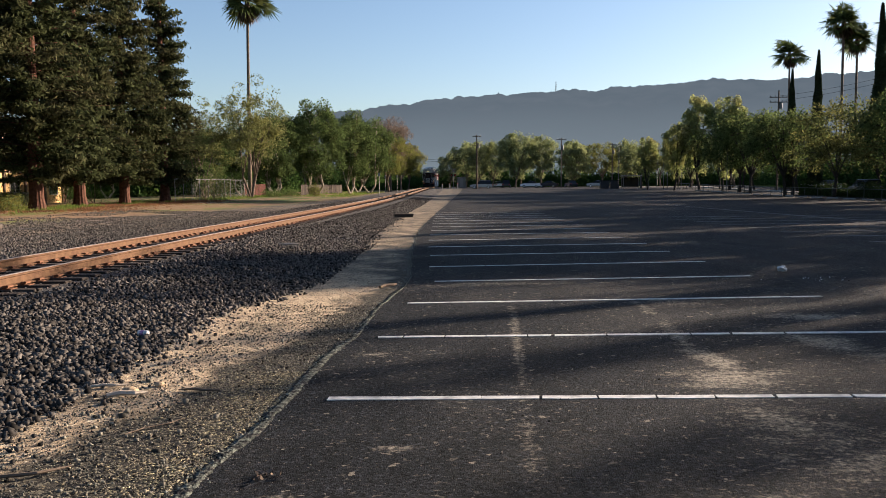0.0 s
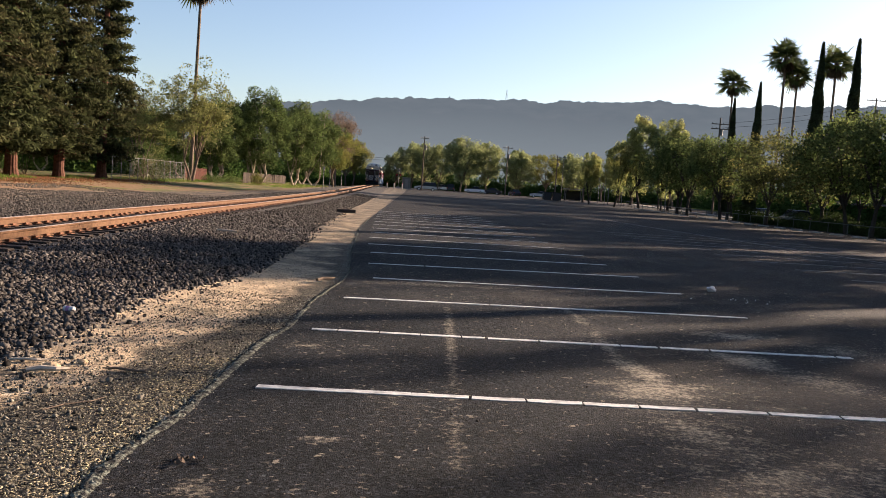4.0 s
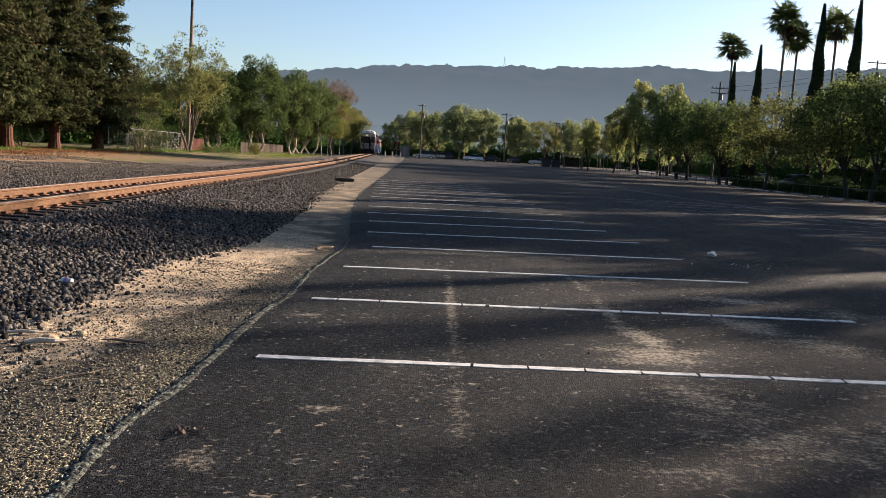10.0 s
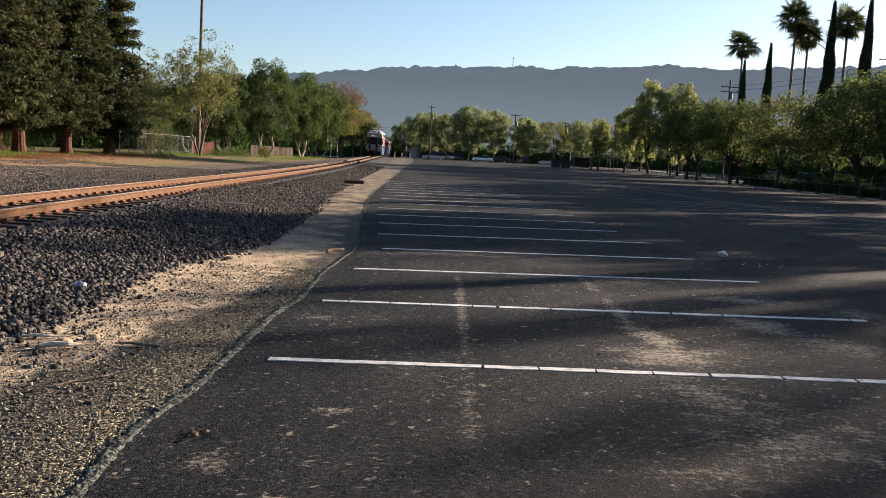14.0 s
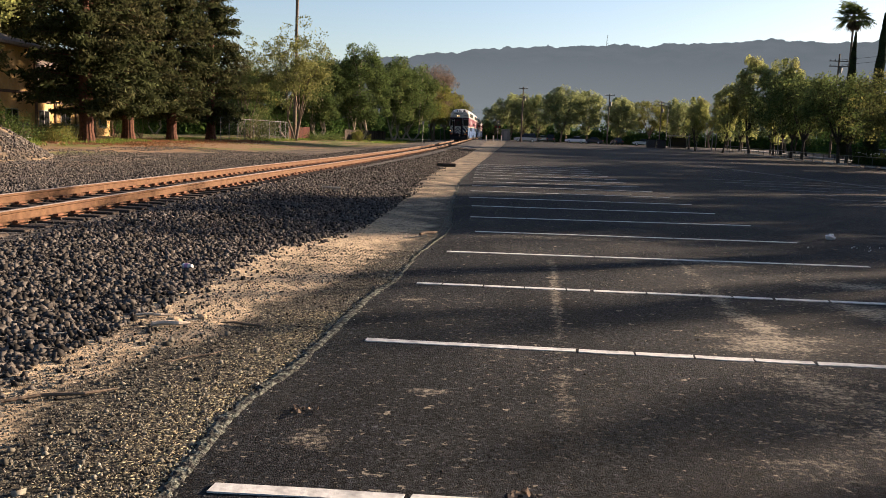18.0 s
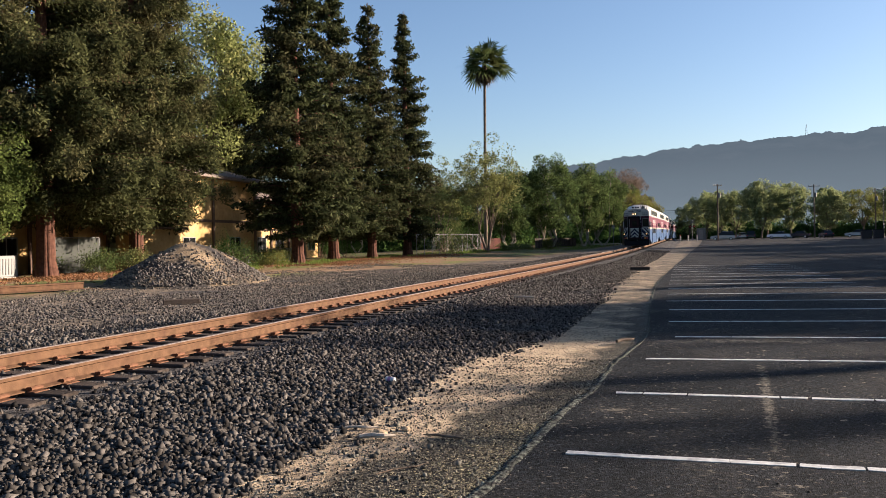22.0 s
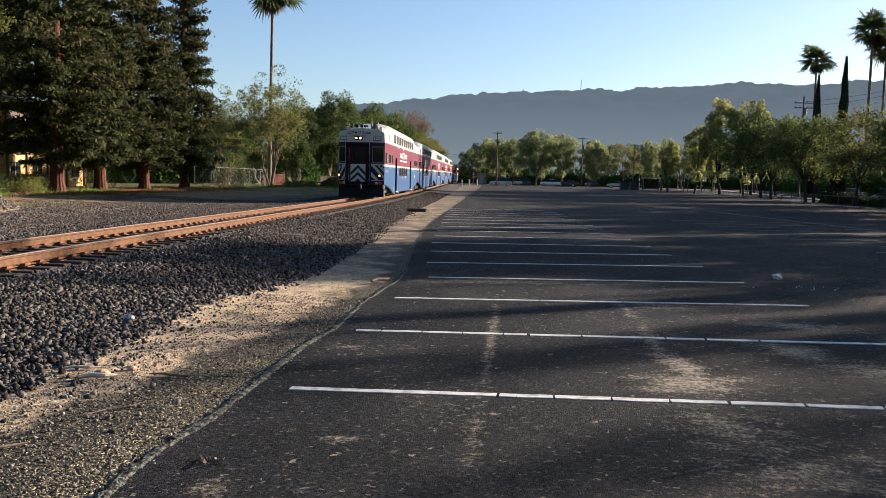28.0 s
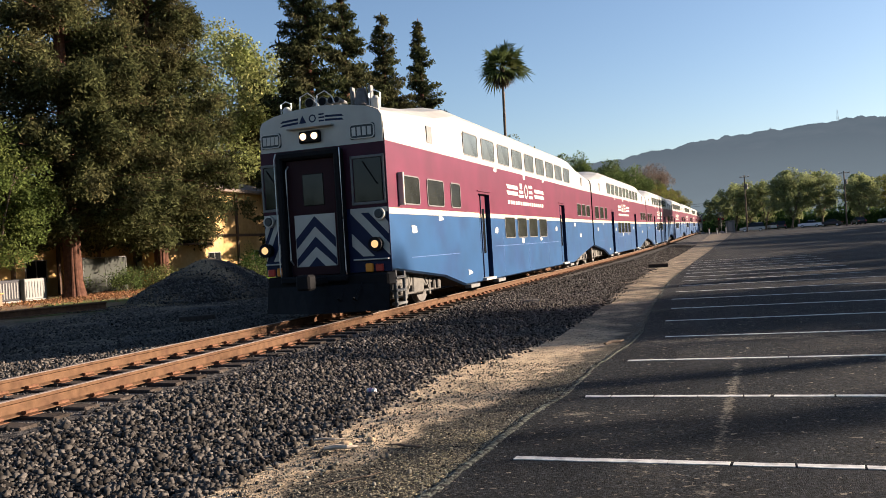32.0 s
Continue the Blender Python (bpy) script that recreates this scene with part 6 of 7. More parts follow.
def chain_fence(pts, h, label, slats=None, gap=2.6):
    """Posts, a top rail and woven wire, bay by bay."""
    e = empty("chain_link_fence", pose(*pts[0], ground_z(*pts[0])), label=label, category="fence", group="fences")
    o = Vector((*pts[0], ground_z(*pts[0])))
    for a, b in zip(pts, pts[1:]):
        A, B = Vector((*a, ground_z(*a))) - o, Vector((*b, ground_z(*b))) - o
        n = max(1, round((B - A).length / gap))
        for k in range(n):
            p, q = A.lerp(B, k / n), A.lerp(B, (k + 1) / n)
            part("post", tube(p - Vector((0, 0, 0.15)), p + Vector((0, 0, h)), 0.035, n=8), M_GALV, e)
            part("top_rail", tube(p + Vector((0, 0, h)), q + Vector((0, 0, h)), 0.025, n=7), M_GALV, e)
            if slats:
                d = (q - p).normalized()
                nrm = Vector((-d.y, d.x, 0)) * 0.008
                bm = bmesh.new()
                c = [p + Vector((0, 0, 0.05)), q + Vector((0, 0, 0.05)), q + Vector((0, 0, h - 0.05)), p + Vector((0, 0, h - 0.05))]
                f1 = [bm.verts.new(v + nrm) for v in c]
                f2 = [bm.verts.new(v - nrm) for v in c]
                bm.faces.new(f1)
                bm.faces.new(f2[::-1])
                for i in range(4):
                    bm.faces.new((f1[i], f2[i], f2[(i + 1) % 4], f1[(i + 1) % 4]))
                bmesh.ops.recalc_face_normals(bm, faces=bm.faces)
                part("slat_panel", bm, slats, e)
            else:
                V, F = [], []
                d = q - p
                m = 16
                w = 0.004
                for i in range(-8, m):
                    for sgn in (1, -1):
                        t0, t1 = i / m, (i + 8) / m
                        z0, z1 = 0.0, h
                        if t0 < 0:
                            z0, t0 = -t0 * m / 8 * h, 0.0
                        if t1 > 1:
                            z1, t1 = h - (t1 - 1) * m / 8 * h, 1.0
                        a0, a1 = (t0, t1) if sgn > 0 else (1 - t0, 1 - t1)
                        s0, s1 = p + d * a0 + Vector((0, 0, z0)), p + d * a1 + Vector((0, 0, z1))
                        k0 = len(V)
                        V += [s0 - Vector((0, 0, w)), s0 + Vector((0, 0, w)), s1 + Vector((0, 0, w)), s1 - Vector((0, 0, w))]
                        F.append((k0, k0 + 1, k0 + 2, k0 + 3))
                mesh_fast("wire_mesh", np.array([tuple(v) for v in V]), np.array(F), M_GALV, e)
    p = Vector((*pts[-1], ground_z(*pts[-1]))) - o
    part("post", tube(p - Vector((0, 0, 0.15)), p + Vector((0, 0, h)), 0.035, n=8), M_GALV, e)
    return e


def board_fence(a, b, h, label, material):
    e = empty("board_fence", pose(*a, ground_z(*a)), label=label, category="fence", group="fences")
    o = Vector((*a, 0))
    d = Vector((*b, 0)) - o
    n = int(d.length / 0.3)
    ang = math.degrees(math.atan2(d.y, d.x))
    me = mesh_of("board", box(0, 0.28, -0.012, 0.012, 0, h), [material])
    for k in range(n):
        p = d * (k / n)
        fit_part("board", me, e, pose(p.x, p.y, random.Random(k).uniform(-0.03, 0.03), 0, 0, ang))
    return e


def shrub(x, y, r, h, leaf, label, seed, n=2600, size=0.12):
    """A low bush: a few stems and a broken cloud of leaves."""
    rng = np.random.default_rng(seed)
    e = empty("shrub", pose(x, y, ground_z(x, y)), label=label, category="shrub", group="shrubs")
    bm = bmesh.new()
    for k in range(6):
        a = rng.uniform(0, 6.28)
        add_path(bm, [(0.1 * math.cos(a), 0.1 * math.sin(a), -0.1), (0.35 * r * math.cos(a), 0.35 * r * math.sin(a), h * 0.4), (0.7 * r * math.cos(a), 0.7 * r * math.sin(a), h * 0.8)], [0.03, 0.02, 0.008], 5)
    part("stems", bm, M_BARK, e)
    c = rng.normal(size=(22, 3)) * np.array([r * 0.45, r * 0.45, h * 0.2]) + np.array([0, 0, h * 0.52])
    g = rng.normal(size=(n, 3)) * np.array([r * 0.2, r * 0.2, h * 0.17])
    pts = c[rng.integers(0, 22, n)] + g
    pts[:, 2] = np.abs(pts[:, 2])
    v, f = leaf_arrays(rng, pts, size, size * 0.5)
    mesh_fast("leaves", v, f, leaf, e)
    return e


def belt(name, line, h, depth, count, leaf, label, seed, size=0.5):
    """Far woods and hedges: one uneven mass of leaves along a line."""
    rng = np.random.default_rng(seed)
    P = np.array(line, float)
    seg = np.linalg.norm(np.diff(P, axis=0), axis=1)
    cum = np.concatenate([[0], np.cumsum(seg)])
    s = rng.uniform(0, cum[-1], count)
    x, y = np.interp(s, cum, P[:, 0]), np.interp(s, cum, P[:, 1])
    top = h * (0.72 + 0.16 * np.sin(s * 0.33) + 0.14 * np.sin(s * 0.9 + 2) + 0.08 * np.sin(s * 2.7))
    z = top * rng.uniform(0, 1, count)
    w = depth * np.sqrt(np.clip(1 - (z / (top + 0.3)) ** 3, 0.05, 1))
    x = x + rng.uniform(-1, 1, count) * w
    y = y + rng.uniform(-1, 1, count) * w
    g = np.array([ground_z(a, b) for a, b in zip(x, y)])
    v, f = leaf_arrays(rng, np.stack([x, y, z + g], 1), size, size * 0.55)
    # a solid bumpy ridge added inside, to block light between the leaves
    n = int(cum[-1] / 1.2) + 2
    t = np.linspace(0, cum[-1], n)
    cx, cy = np.interp(t, cum, P[:, 0]), np.interp(t, cum, P[:, 1])
    ct = h * (0.72 + 0.16 * np.sin(t * 0.33) + 0.14 * np.sin(t * 0.9 + 2) + 0.08 * np.sin(t * 2.7)) * rng.uniform(0.6, 0.78, n)
    cg = np.array([ground_z(a, b) for a, b in zip(cx, cy)])
    d = np.stack([np.gradient(cy), -np.gradient(cx)], 1)
    d /= np.linalg.norm(d, axis=1)[:, None]
    prof = ((1.0, 0.0), (0.9, 0.55), (0.35, 0.95), (-0.35, 1.0), (-0.9, 0.55), (-1.0, 0.0))
    rows = [np.stack([cx + d[:, 0] * k * depth * 0.5 * rng.uniform(0.7, 1.1, n), cy + d[:, 1] * k * depth * 0.5, cg + ct * q * rng.uniform(0.9, 1.05, n) - 0.05], 1) for k, q in prof]
    c = np.stack(rows, 1).reshape(-1, 3)
    m = len(prof)
    cf = np.array([(i * m + j, i * m + j + 1, (i + 1) * m + j + 1, (i + 1) * m + j) for i in range(n - 1) for j in range(m - 1)])
    f = np.concatenate([f, cf + len(v)])
    v = np.concatenate([v, c])
    ob = mesh_fast(name, v, f, leaf)
    return tagged(ob, label, "trees", kind="stuff")


def grass():
    rng = np.random.default_rng(12)
    pts = []
    def patch(n, x0, x1, y0, y1, h):
        pts.append(np.stack([rng.uniform(x0, x1, n), rng.uniform(y0, y1, n), np.full(n, h)], 1))
    patch(5000, -29, -23, 84, 130, 0.3)
    patch(5000, -22, -13, 110, 170, 0.35)
    patch(3000, -32, -24, 46, 60, 0.22)
    patch(2500, -31, -26, 60, 82, 0.22)
    patch(1500, -27, -24, 33, 46, 0.25)
    p = np.concatenate(pts)
    nz = np.array([noise.noise(Vector((a * 0.35, b * 0.2, 3))) for a, b, _ in p])
    p = p[nz > -0.08]
    g = np.array([ground_z(a, b) for a, b, _ in p])
    base = np.stack([p[:, 0], p[:, 1], g + p[:, 2] * 0.4], 1)
    v, f = leaf_arrays(rng, base, 0.36, 0.05, -1.6)
    tagged(mesh_fast("grass", v, f, M_GRASS), "tufts of green and dry grass under the trees", "grass", kind="stuff")
    # fallen needles under the redwoods
    q = np.concatenate([np.stack([rng.normal(x, 2.2, 2600), rng.normal(y, 3.0, 2600)], 1) for x, y in ((-29, 33), (-30, 42), (-25.5, 53), (-27, 63), (-26.5, 70), (-26.5, 80))])
    base = np.array([(a, b, ground_z(a, b) + 0.03) for a, b in q])
    v, f = leaf_arrays(rng, base, 0.22, 0.05)
    tagged(mesh_fast("needle_litter", v, f, M_BROWN_LITTER), "fallen red-brown needles beneath the redwoods", "litter", kind="stuff")


def utility_pole(x, y, top, label, arms=(0.6,), wide=2.2, lamp=False, r=0.16):
    z = ground_z(x, y)
    h = top - z
    e = empty("utility_pole", pose(x, y, z), label=label, category="utility pole", group="utility poles")
    part("shaft", tube((0, 0, -0.3), (0, 0, h), r, r * 0.65, 10), M_POLE, e)
    for a in arms:
        arm = part("cross_arm", box(-wide / 2, wide / 2, -0.07, 0.07, h - a - 0.12, h - a, 0.01), M_POLE, e)
        for k in (-0.45, -0.2, 0.2, 0.45):
            part("insulator", tube((wide * k, 0, h - a), (wide * k, 0, h - a + 0.2), 0.05, 0.035, 8), M_GALV, arm)
    part("transformer", tube((0.3, 0, h - 2.6), (0.3, 0, h - 1.7), 0.22, 0.22, 12), M_GALV, e)
    return e


def wire(a, b, sag):
    pts = [Vector(a).lerp(Vector(b), k / 14) - Vector((0, 0, sag * 4 * (k / 14) * (1 - k / 14))) for k in range(15)]
    return tagged(part("overhead_wire", add_path(bmesh.new(), pts, [0.02] * 15, 4), M_BLACK), "thin black overhead wire between poles", "cable", group="overhead wires")


def car(name, x, y, turn, material, label, suv=False):
    """A parked car with body, glasshouse, wheels, lamps."""
    e = empty(name, pose(x, y, ground_z(x, y) + 0.06, 0, 0, turn), label=label, category="car", group="parked cars")
    L, W, H = (4.6, 1.82, 1.68) if suv else (4.5, 1.78, 1.45)
    prof = [(-L / 2, 0.3), (-L / 2, 0.75), (-L / 2 + 0.15, 0.92), (L / 2 - 1.2, 0.95), (L / 2 - 0.1, 0.78), (L / 2, 0.6), (L / 2, 0.3)]
    bm = bmesh.new()
    a = [bm.verts.new((px, -W / 2, pz)) for px, pz in prof]
    b = [bm.verts.new((px, W / 2, pz)) for px, pz in prof]
    n = len(prof)
    bm.faces.new(a)
    bm.faces.new(b[::-1])
    for k in range(n):
        bm.faces.new((a[k], b[k], b[(k + 1) % n], a[(k + 1) % n]))
    bmesh.ops.recalc_face_normals(bm, faces=bm.faces)
    bmesh.ops.bevel(bm, geom=list(bm.edges), offset=0.05, segments=2, affect="EDGES")
    body = part("body", bm, material, e)
    bm = bmesh.new()
    back = -L / 2 + (0.12 if suv else 0.65)
    q = [((back, 0.9), (back + (0.25 if suv else 0.65), H - 0.03), (L / 2 - 2.05, H - 0.03), (L / 2 - 1.25, 0.93))]
    lo = [bm.verts.new((px, s * W * (0.48 if pz < 1 else 0.4), pz)) for s in (-1, 1) for px, pz in q[0]]
    bm.faces.new(lo[:4])
    bm.faces.new(lo[4:][::-1])
    for k in range(4):
        bm.faces.new((lo[k], lo[4 + k], lo[4 + (k + 1) % 4], lo[(k + 1) % 4]))
    bmesh.ops.recalc_face_normals(bm, faces=bm.faces)
    part("glasshouse", bm, M_GLASS, body)
    part("roof_panel", box(back + (0.3 if suv else 0.7), L / 2 - 2.1, -W * 0.38, W * 0.38, H - 0.05, H, 0.02), material, body)
    for px in (-L / 2 + 0.85, L / 2 - 0.9):
        for s in (-1, 1):
            w = part("wheel", tube((px, s * (W / 2 - 0.2), 0.26), (px, s * (W / 2 + 0.01), 0.26), 0.32, 0.32, 18), M_RUBBER, e)
            part("rim", tube((px, s * (W / 2 + 0.01), 0.26), (px, s * (W / 2 + 0.025), 0.26), 0.2, 0.18, 14), M_SILVER, w)
    for s in (-1, 1):
        part("headlamp", box(L / 2 - 0.06, L / 2 + 0.015, s * W * 0.36 - 0.18, s * W * 0.36 + 0.18, 0.6, 0.74, 0.02), M_WHITE_METAL, body)
        part("tail_lamp", box(-L / 2 - 0.015, -L / 2 + 0.06, s * W * 0.4 - 0.12, s * W * 0.4 + 0.12, 0.65, 0.85, 0.02), M_RED, body)
    return e


def crossing_signal(x, y, label):
    z = ground_z(x, y)
    e = empty("crossing_signal", pose(x, y, z), label=label, category="railway signal", group="crossing signals")
    part("mast", tube((0, 0, -0.2), (0, 0, 4.3), 0.07, n=10), M_GALV, e)
    for k in (-1, 1):
        l = part("lamp_hood", tube((k * 0.4, 0.05, 2.9), (k * 0.4, -0.12, 2.9), 0.28, 0.28, 16), M_BLACK, e)
        part("lens", tube((k * 0.4, -0.121, 2.9), (k * 0.4, -0.14, 2.9), 0.14, 0.13, 14), M_RED, l)
        part("crossbuck", add_box(bmesh.new(), -0.7, 0.7, -0.1, -0.07, -0.1, 0.1, 0, Matrix.Translation((0, 0, 3.9)) @ Matrix.Rotation(k * radians(42), 4, "Y")), M_GALV, e)
    part("lamp_arm", box(-0.5, 0.5, -0.03, 0.03, 2.86, 2.94), M_GALV, e)
    part("base", box(-0.4, 0.4, -0.4, 0.4, -0.2, 0.35, 0.03), M_CONCRETE, e)
    return e


def far_end():
    crossing_signal(-2.6, 184, "crossing signal mast with crossbuck and dark lamps")
    crossing_signal(1.2, 178, "crossing signal mast beside the equipment cabinet")
    e = empty("equipment_cabinet", pose(3.0, 181, ground_z(3, 181)), label="silver signal equipment cabinet by the crossing", category="cabinet")
    c = part("body", box(-0.9, 0.9, -0.6, 0.6, 0.1, 2.4, 0.03), M_GALV, e)
    part("roof", box(-1.0, 1.0, -0.7, 0.7, 2.4, 2.5, 0.02), M_WHITE_METAL, e)
    part("door", box(-0.4, 0.4, -0.63, -0.6, 0.25, 2.2, 0.01), M_WHITE_METAL, c)
    part("plinth", box(-1.1, 1.1, -0.8, 0.8, -0.3, 0.1), M_CONCRETE, e)
    for x, y in ((-1.2, 172), (0.3, 173), (2.0, 172)):
        b = empty("bollard", pose(x, y, ground_z(x, y)), label="short white post beside the crossing", category="bollard", group="white posts")
        part("post", tube((0, 0, -0.2), (0, 0, 1.1), 0.12, 0.12, 12), M_WHITE_METAL, b)
        part("cap", tube((0, 0, 1.1), (0, 0, 1.18), 0.13, 0.06, 12), M_RED, b)
    car("suv", 6.8, 167, 178, M_CAR_SILVER, "silver suv parked at the end of the lot", True)
    car("car", 12.6, 206, 95, M_CAR_WHITE, "white car parked beyond the lot")
    car("car", 13.6, 190, 84, M_CAR_DARK, "dark car parked beyond the lot", True)
    car("car", 18.6, 184, 168, M_CAR_WHITE, "white sedan parked at the end of the lot")
    car("car", 22.8, 186, 160, M_CAR_DARK, "dark sedan parked beyond the lot")
    car("car", 28.0, 186, 100, M_CAR_DARK, "dark hatchback parked beyond the lot")
    car("car", 33.5, 184, 172, M_CAR_SILVER, "grey car parked beyond the lot")
    car("car", 55, 118, 92, M_CAR_WHITE, "white car on the street behind the fence")
    car("car", 47, 92, 92, M_CAR_SILVER, "silver car on the street behind the fence", True)
    # bus shelter and dumpsters
    x, y = 32.8, 146
    e = empty("bus_shelter", pose(x, y, ground_z(x, y)), label="small glazed shelter with a pale roof", category="shelter")
    part("roof", box(-1.7, 1.7, -0.8, 0.8, 2.3, 2.45, 0.03), M_WHITE_METAL, e)
    for sx in (-1.5, 1.5):
        for sy in (-0.65, 0.65):
            part("post", box(sx - 0.05, sx + 0.05, sy - 0.05, sy + 0.05, -0.1, 2.3), M_GALV, e)
    part("back_pane", box(-1.45, 1.45, 0.62, 0.66, 0.3, 2.1), M_GLASS, e)
    part("bench", box(-1.2, 1.2, 0.1, 0.5, 0.42, 0.48), M_TIMBER, e)
    for x in (28.4, 30.2):
        e = empty("dumpster", pose(x, 148, ground_z(x, 148)), label="dark metal rubbish bin by the shelter", category="bin", group="bins")
        part("body", box(-0.75, 0.75, -0.6, 0.6, 0.1, 1.5, 0.04), M_CAR_DARK, e)
        part("lid", box(-0.78, 0.78, -0.63, 0.63, 1.5, 1.6, 0.03), M_BLACK, e)
    utility_pole(5.7, 160, 11.6, "tall wooden utility pole with a transformer", (0.3, 2.0), 1.6)
    utility_pole(25, 180, 12, "tall wooden utility pole behind the lot", (0.3,))
    utility_pole(38.2, 190, 11.3, "wooden utility pole among the far trees", (0.3, 0.9), 1.8)
    utility_pole(35.6, 150, 9.9, "leaning dark utility pole at the corner of the lot", (), 1.8)
    utility_pole(48, 119, 15.0, "wooden utility pole behind the street trees", (0.9, 1.6), 2.6)
    utility_pole(71, 118, 19.5, "tall utility pole beyond the street", (0.3,), 3.0)
    wire((48, 119, 14.2), (71, 118, 19), 0.6)
    wire((48.8, 119, 13.6), (72, 118, 18.6), 0.6)
    wire((5.7, 160, 7.2), (-30, 176, 7.8), 0.5)
    wire((5.7, 160, 6.8), (-30, 176, 7.3), 0.5)
    for x, y, h in ((-10.7, 140, 3.0), (-10.3, 165, 3.2), (-9.9, 118, 3.2)):
        p = empty("track_marker_post", pose(x, y, ground_z(x, y)), label="thin grey marker post beside the track", category="post", group="track posts")
        part("post", tube((0, 0, -0.2), (0, 0, h), 0.05, n=8), M_GALV, p)
        part("plate", box(-0.15, 0.15, -0.06, -0.04, h - 0.5, h - 0.05, 0.005), M_WHITE_METAL, p)


def street_side():
    """Low fence, kerb stops, hedge, sign and lamp posts on the street side."""
    line = [(37.2, 40), (36.8, 60), (36.4, 80), (36.6, 98), (38.5, 125), (42, 150)]
    e = empty("rail_fence", pose(0, 0, 0), label="low grey pipe fence with wire along the street", category="fence", group="fences")
    P = [Vector((x, y, ground_z(x, y))) for x, y in line]
    for a, b in zip(P, P[1:]):
        n = max(1, round((b - a).length / 3))
        for k in range(n):
            p, q = a.lerp(b, k / n), a.lerp(b, (k + 1) / n)
            part("post", tube(p - Vector((0, 0, 0.1)), p + Vector((0, 0, 1.0)), 0.035, n=8), M_FENCE_PIPE, e)
            part("rail", tube(p + Vector((0, 0, 0.98)), q + Vector((0, 0, 0.98)), 0.028, n=7), M_FENCE_PIPE, e)
    me = mesh_of("kerb_stop", box(-0.09, 0.09, -0.9, 0.9, 0, 0.13, 0.02), [M_CONCRETE])
    for k in range(26):
        y = 44 + 3.1 * k
        x = float(np.interp(y, [p[1] for p in line], [p[0] for p in line])) - 1.0
        s = new("kerb_stop", me)
        s.matrix_basis = pose(x, y, rise(y), 0, 0, 2)
        tagged(s, "pale concrete wheel stop at the edge of the lot", "wheel stop", group="wheel stops")
    belt("hedge", [(41, 30), (40.5, 60), (40.5, 93)], 1.9, 0.8, 24000, M_HEDGE, "dark clipped hedge behind the street fence", 3, 0.17)
    # pavement slabs along the street, a verge of grass past it
    v, f = [], []
    for k in range(76):
        y = 20 + 2 * k
        x = float(np.interp(y, (20, 93, 130, 170), (43.5, 42.6, 45.5, 50.5)))
        o = len(v)
        for h in (0.0, 0.12):
            v += [(x + px, y + py, rise(y + py) + h) for px, py in ((0, 0), (1.9, 0), (1.9, 1.97), (0, 1.97))]
        f += [(o + 4, o + 5, o + 6, o + 7), (o, o + 1, o + 5, o + 4), (o + 1, o + 2, o + 6, o + 5), (o + 2, o + 3, o + 7, o + 6), (o + 3, o, o + 4, o + 7)]
    tagged(link_mesh("pavement", v, f, M_CONCRETE), "pale concrete pavement slabs along the street", "pavement", kind="structure")
    rng = np.random.default_rng(77)
    n = 9000
    y = rng.uniform(60, 170, n)
    x = rng.uniform(54, 60, n) + np.interp(y, (60, 130, 170), (0, 2, 8))
    g, q = leaf_arrays(rng, np.stack([x, y, np.array([rise(b) for b in y]) + 0.08], 1), 0.32, 0.06, -1.4)
    tagged(mesh_fast("verge_grass", g, q, M_GRASS), "sunlit green grass across the street", "grass", kind="stuff")
    boards = empty("folding_boards", pose(41.9, 95, rise(95), 0, 0, 12), label="pair of white folding boards behind the fence", category="sign")
    for x in (-0.45, 0.45):
        bm = bmesh.new()
        for d in (-1, 1):
            vs = [bm.verts.new((x + px * 0.36 * (1 if pz < 0.5 else 0.8), d * (0.3 * (1 - pz) + 0.012) + e2, 0.05 + pz * 1.15)) for e2 in (0, 0.02 * d) for px, pz in ((-1, 0), (1, 0), (1, 1), (-1, 1))]
            for c in ((0, 1, 2, 3), (4, 5, 6, 7), (0, 1, 5, 4), (1, 2, 6, 5), (2, 3, 7, 6), (3, 0, 4, 7)):
                bm.faces.new([vs[i] for i in c])
        bmesh.ops.recalc_face_normals(bm, faces=bm.faces)
        part("board", bm, M_LITTER_WHITE, boards)
    x, y = 46.5, 84
    s = empty("warning_sign", pose(x, y, ground_z(x, y)), label="yellow diamond warning sign on a grey post", category="sign")
    part("post", tube((0, 0, -0.1), (0, 0, 3.2), 0.04, n=8), M_GALV, s)
    d = part("plate", add_box(bmesh.new(), -0.55, 0.55, -0.06, -0.04, -0.55, 0.55, 0, Matrix.Translation((0, 0, 2.9)) @ Matrix.Rotation(radians(45), 4, "Y")), M_YELLOW_SIGN, s)
    part("symbol", add_box(add_box(bmesh.new(), -0.08, 0.08, -0.07, -0.062, 2.6, 3.1), -0.2, 0.2, -0.07, -0.062, 2.85, 2.93), M_BLACK, d)
    for x, y, h in ((36.5, 138, 4.5), (37.5, 131, 5.2), (39, 145, 4.8), (34.5, 140, 3.5), (37, 108, 7.5), (41, 160, 8.5), (33.5, 160, 8.5)):
        p = empty("lamp_post", pose(x, y, ground_z(x, y)), label="slim grey lamp post along the street", category="lamp post", group="lamp posts")
        part("shaft", tube((0, 0, -0.2), (0, 0, h), 0.07, 0.05, 8), M_GALV, p)
        part("head", box(-0.15, 0.35, -0.1, 0.1, h - 0.02, h + 0.1, 0.02), M_GALV, p)
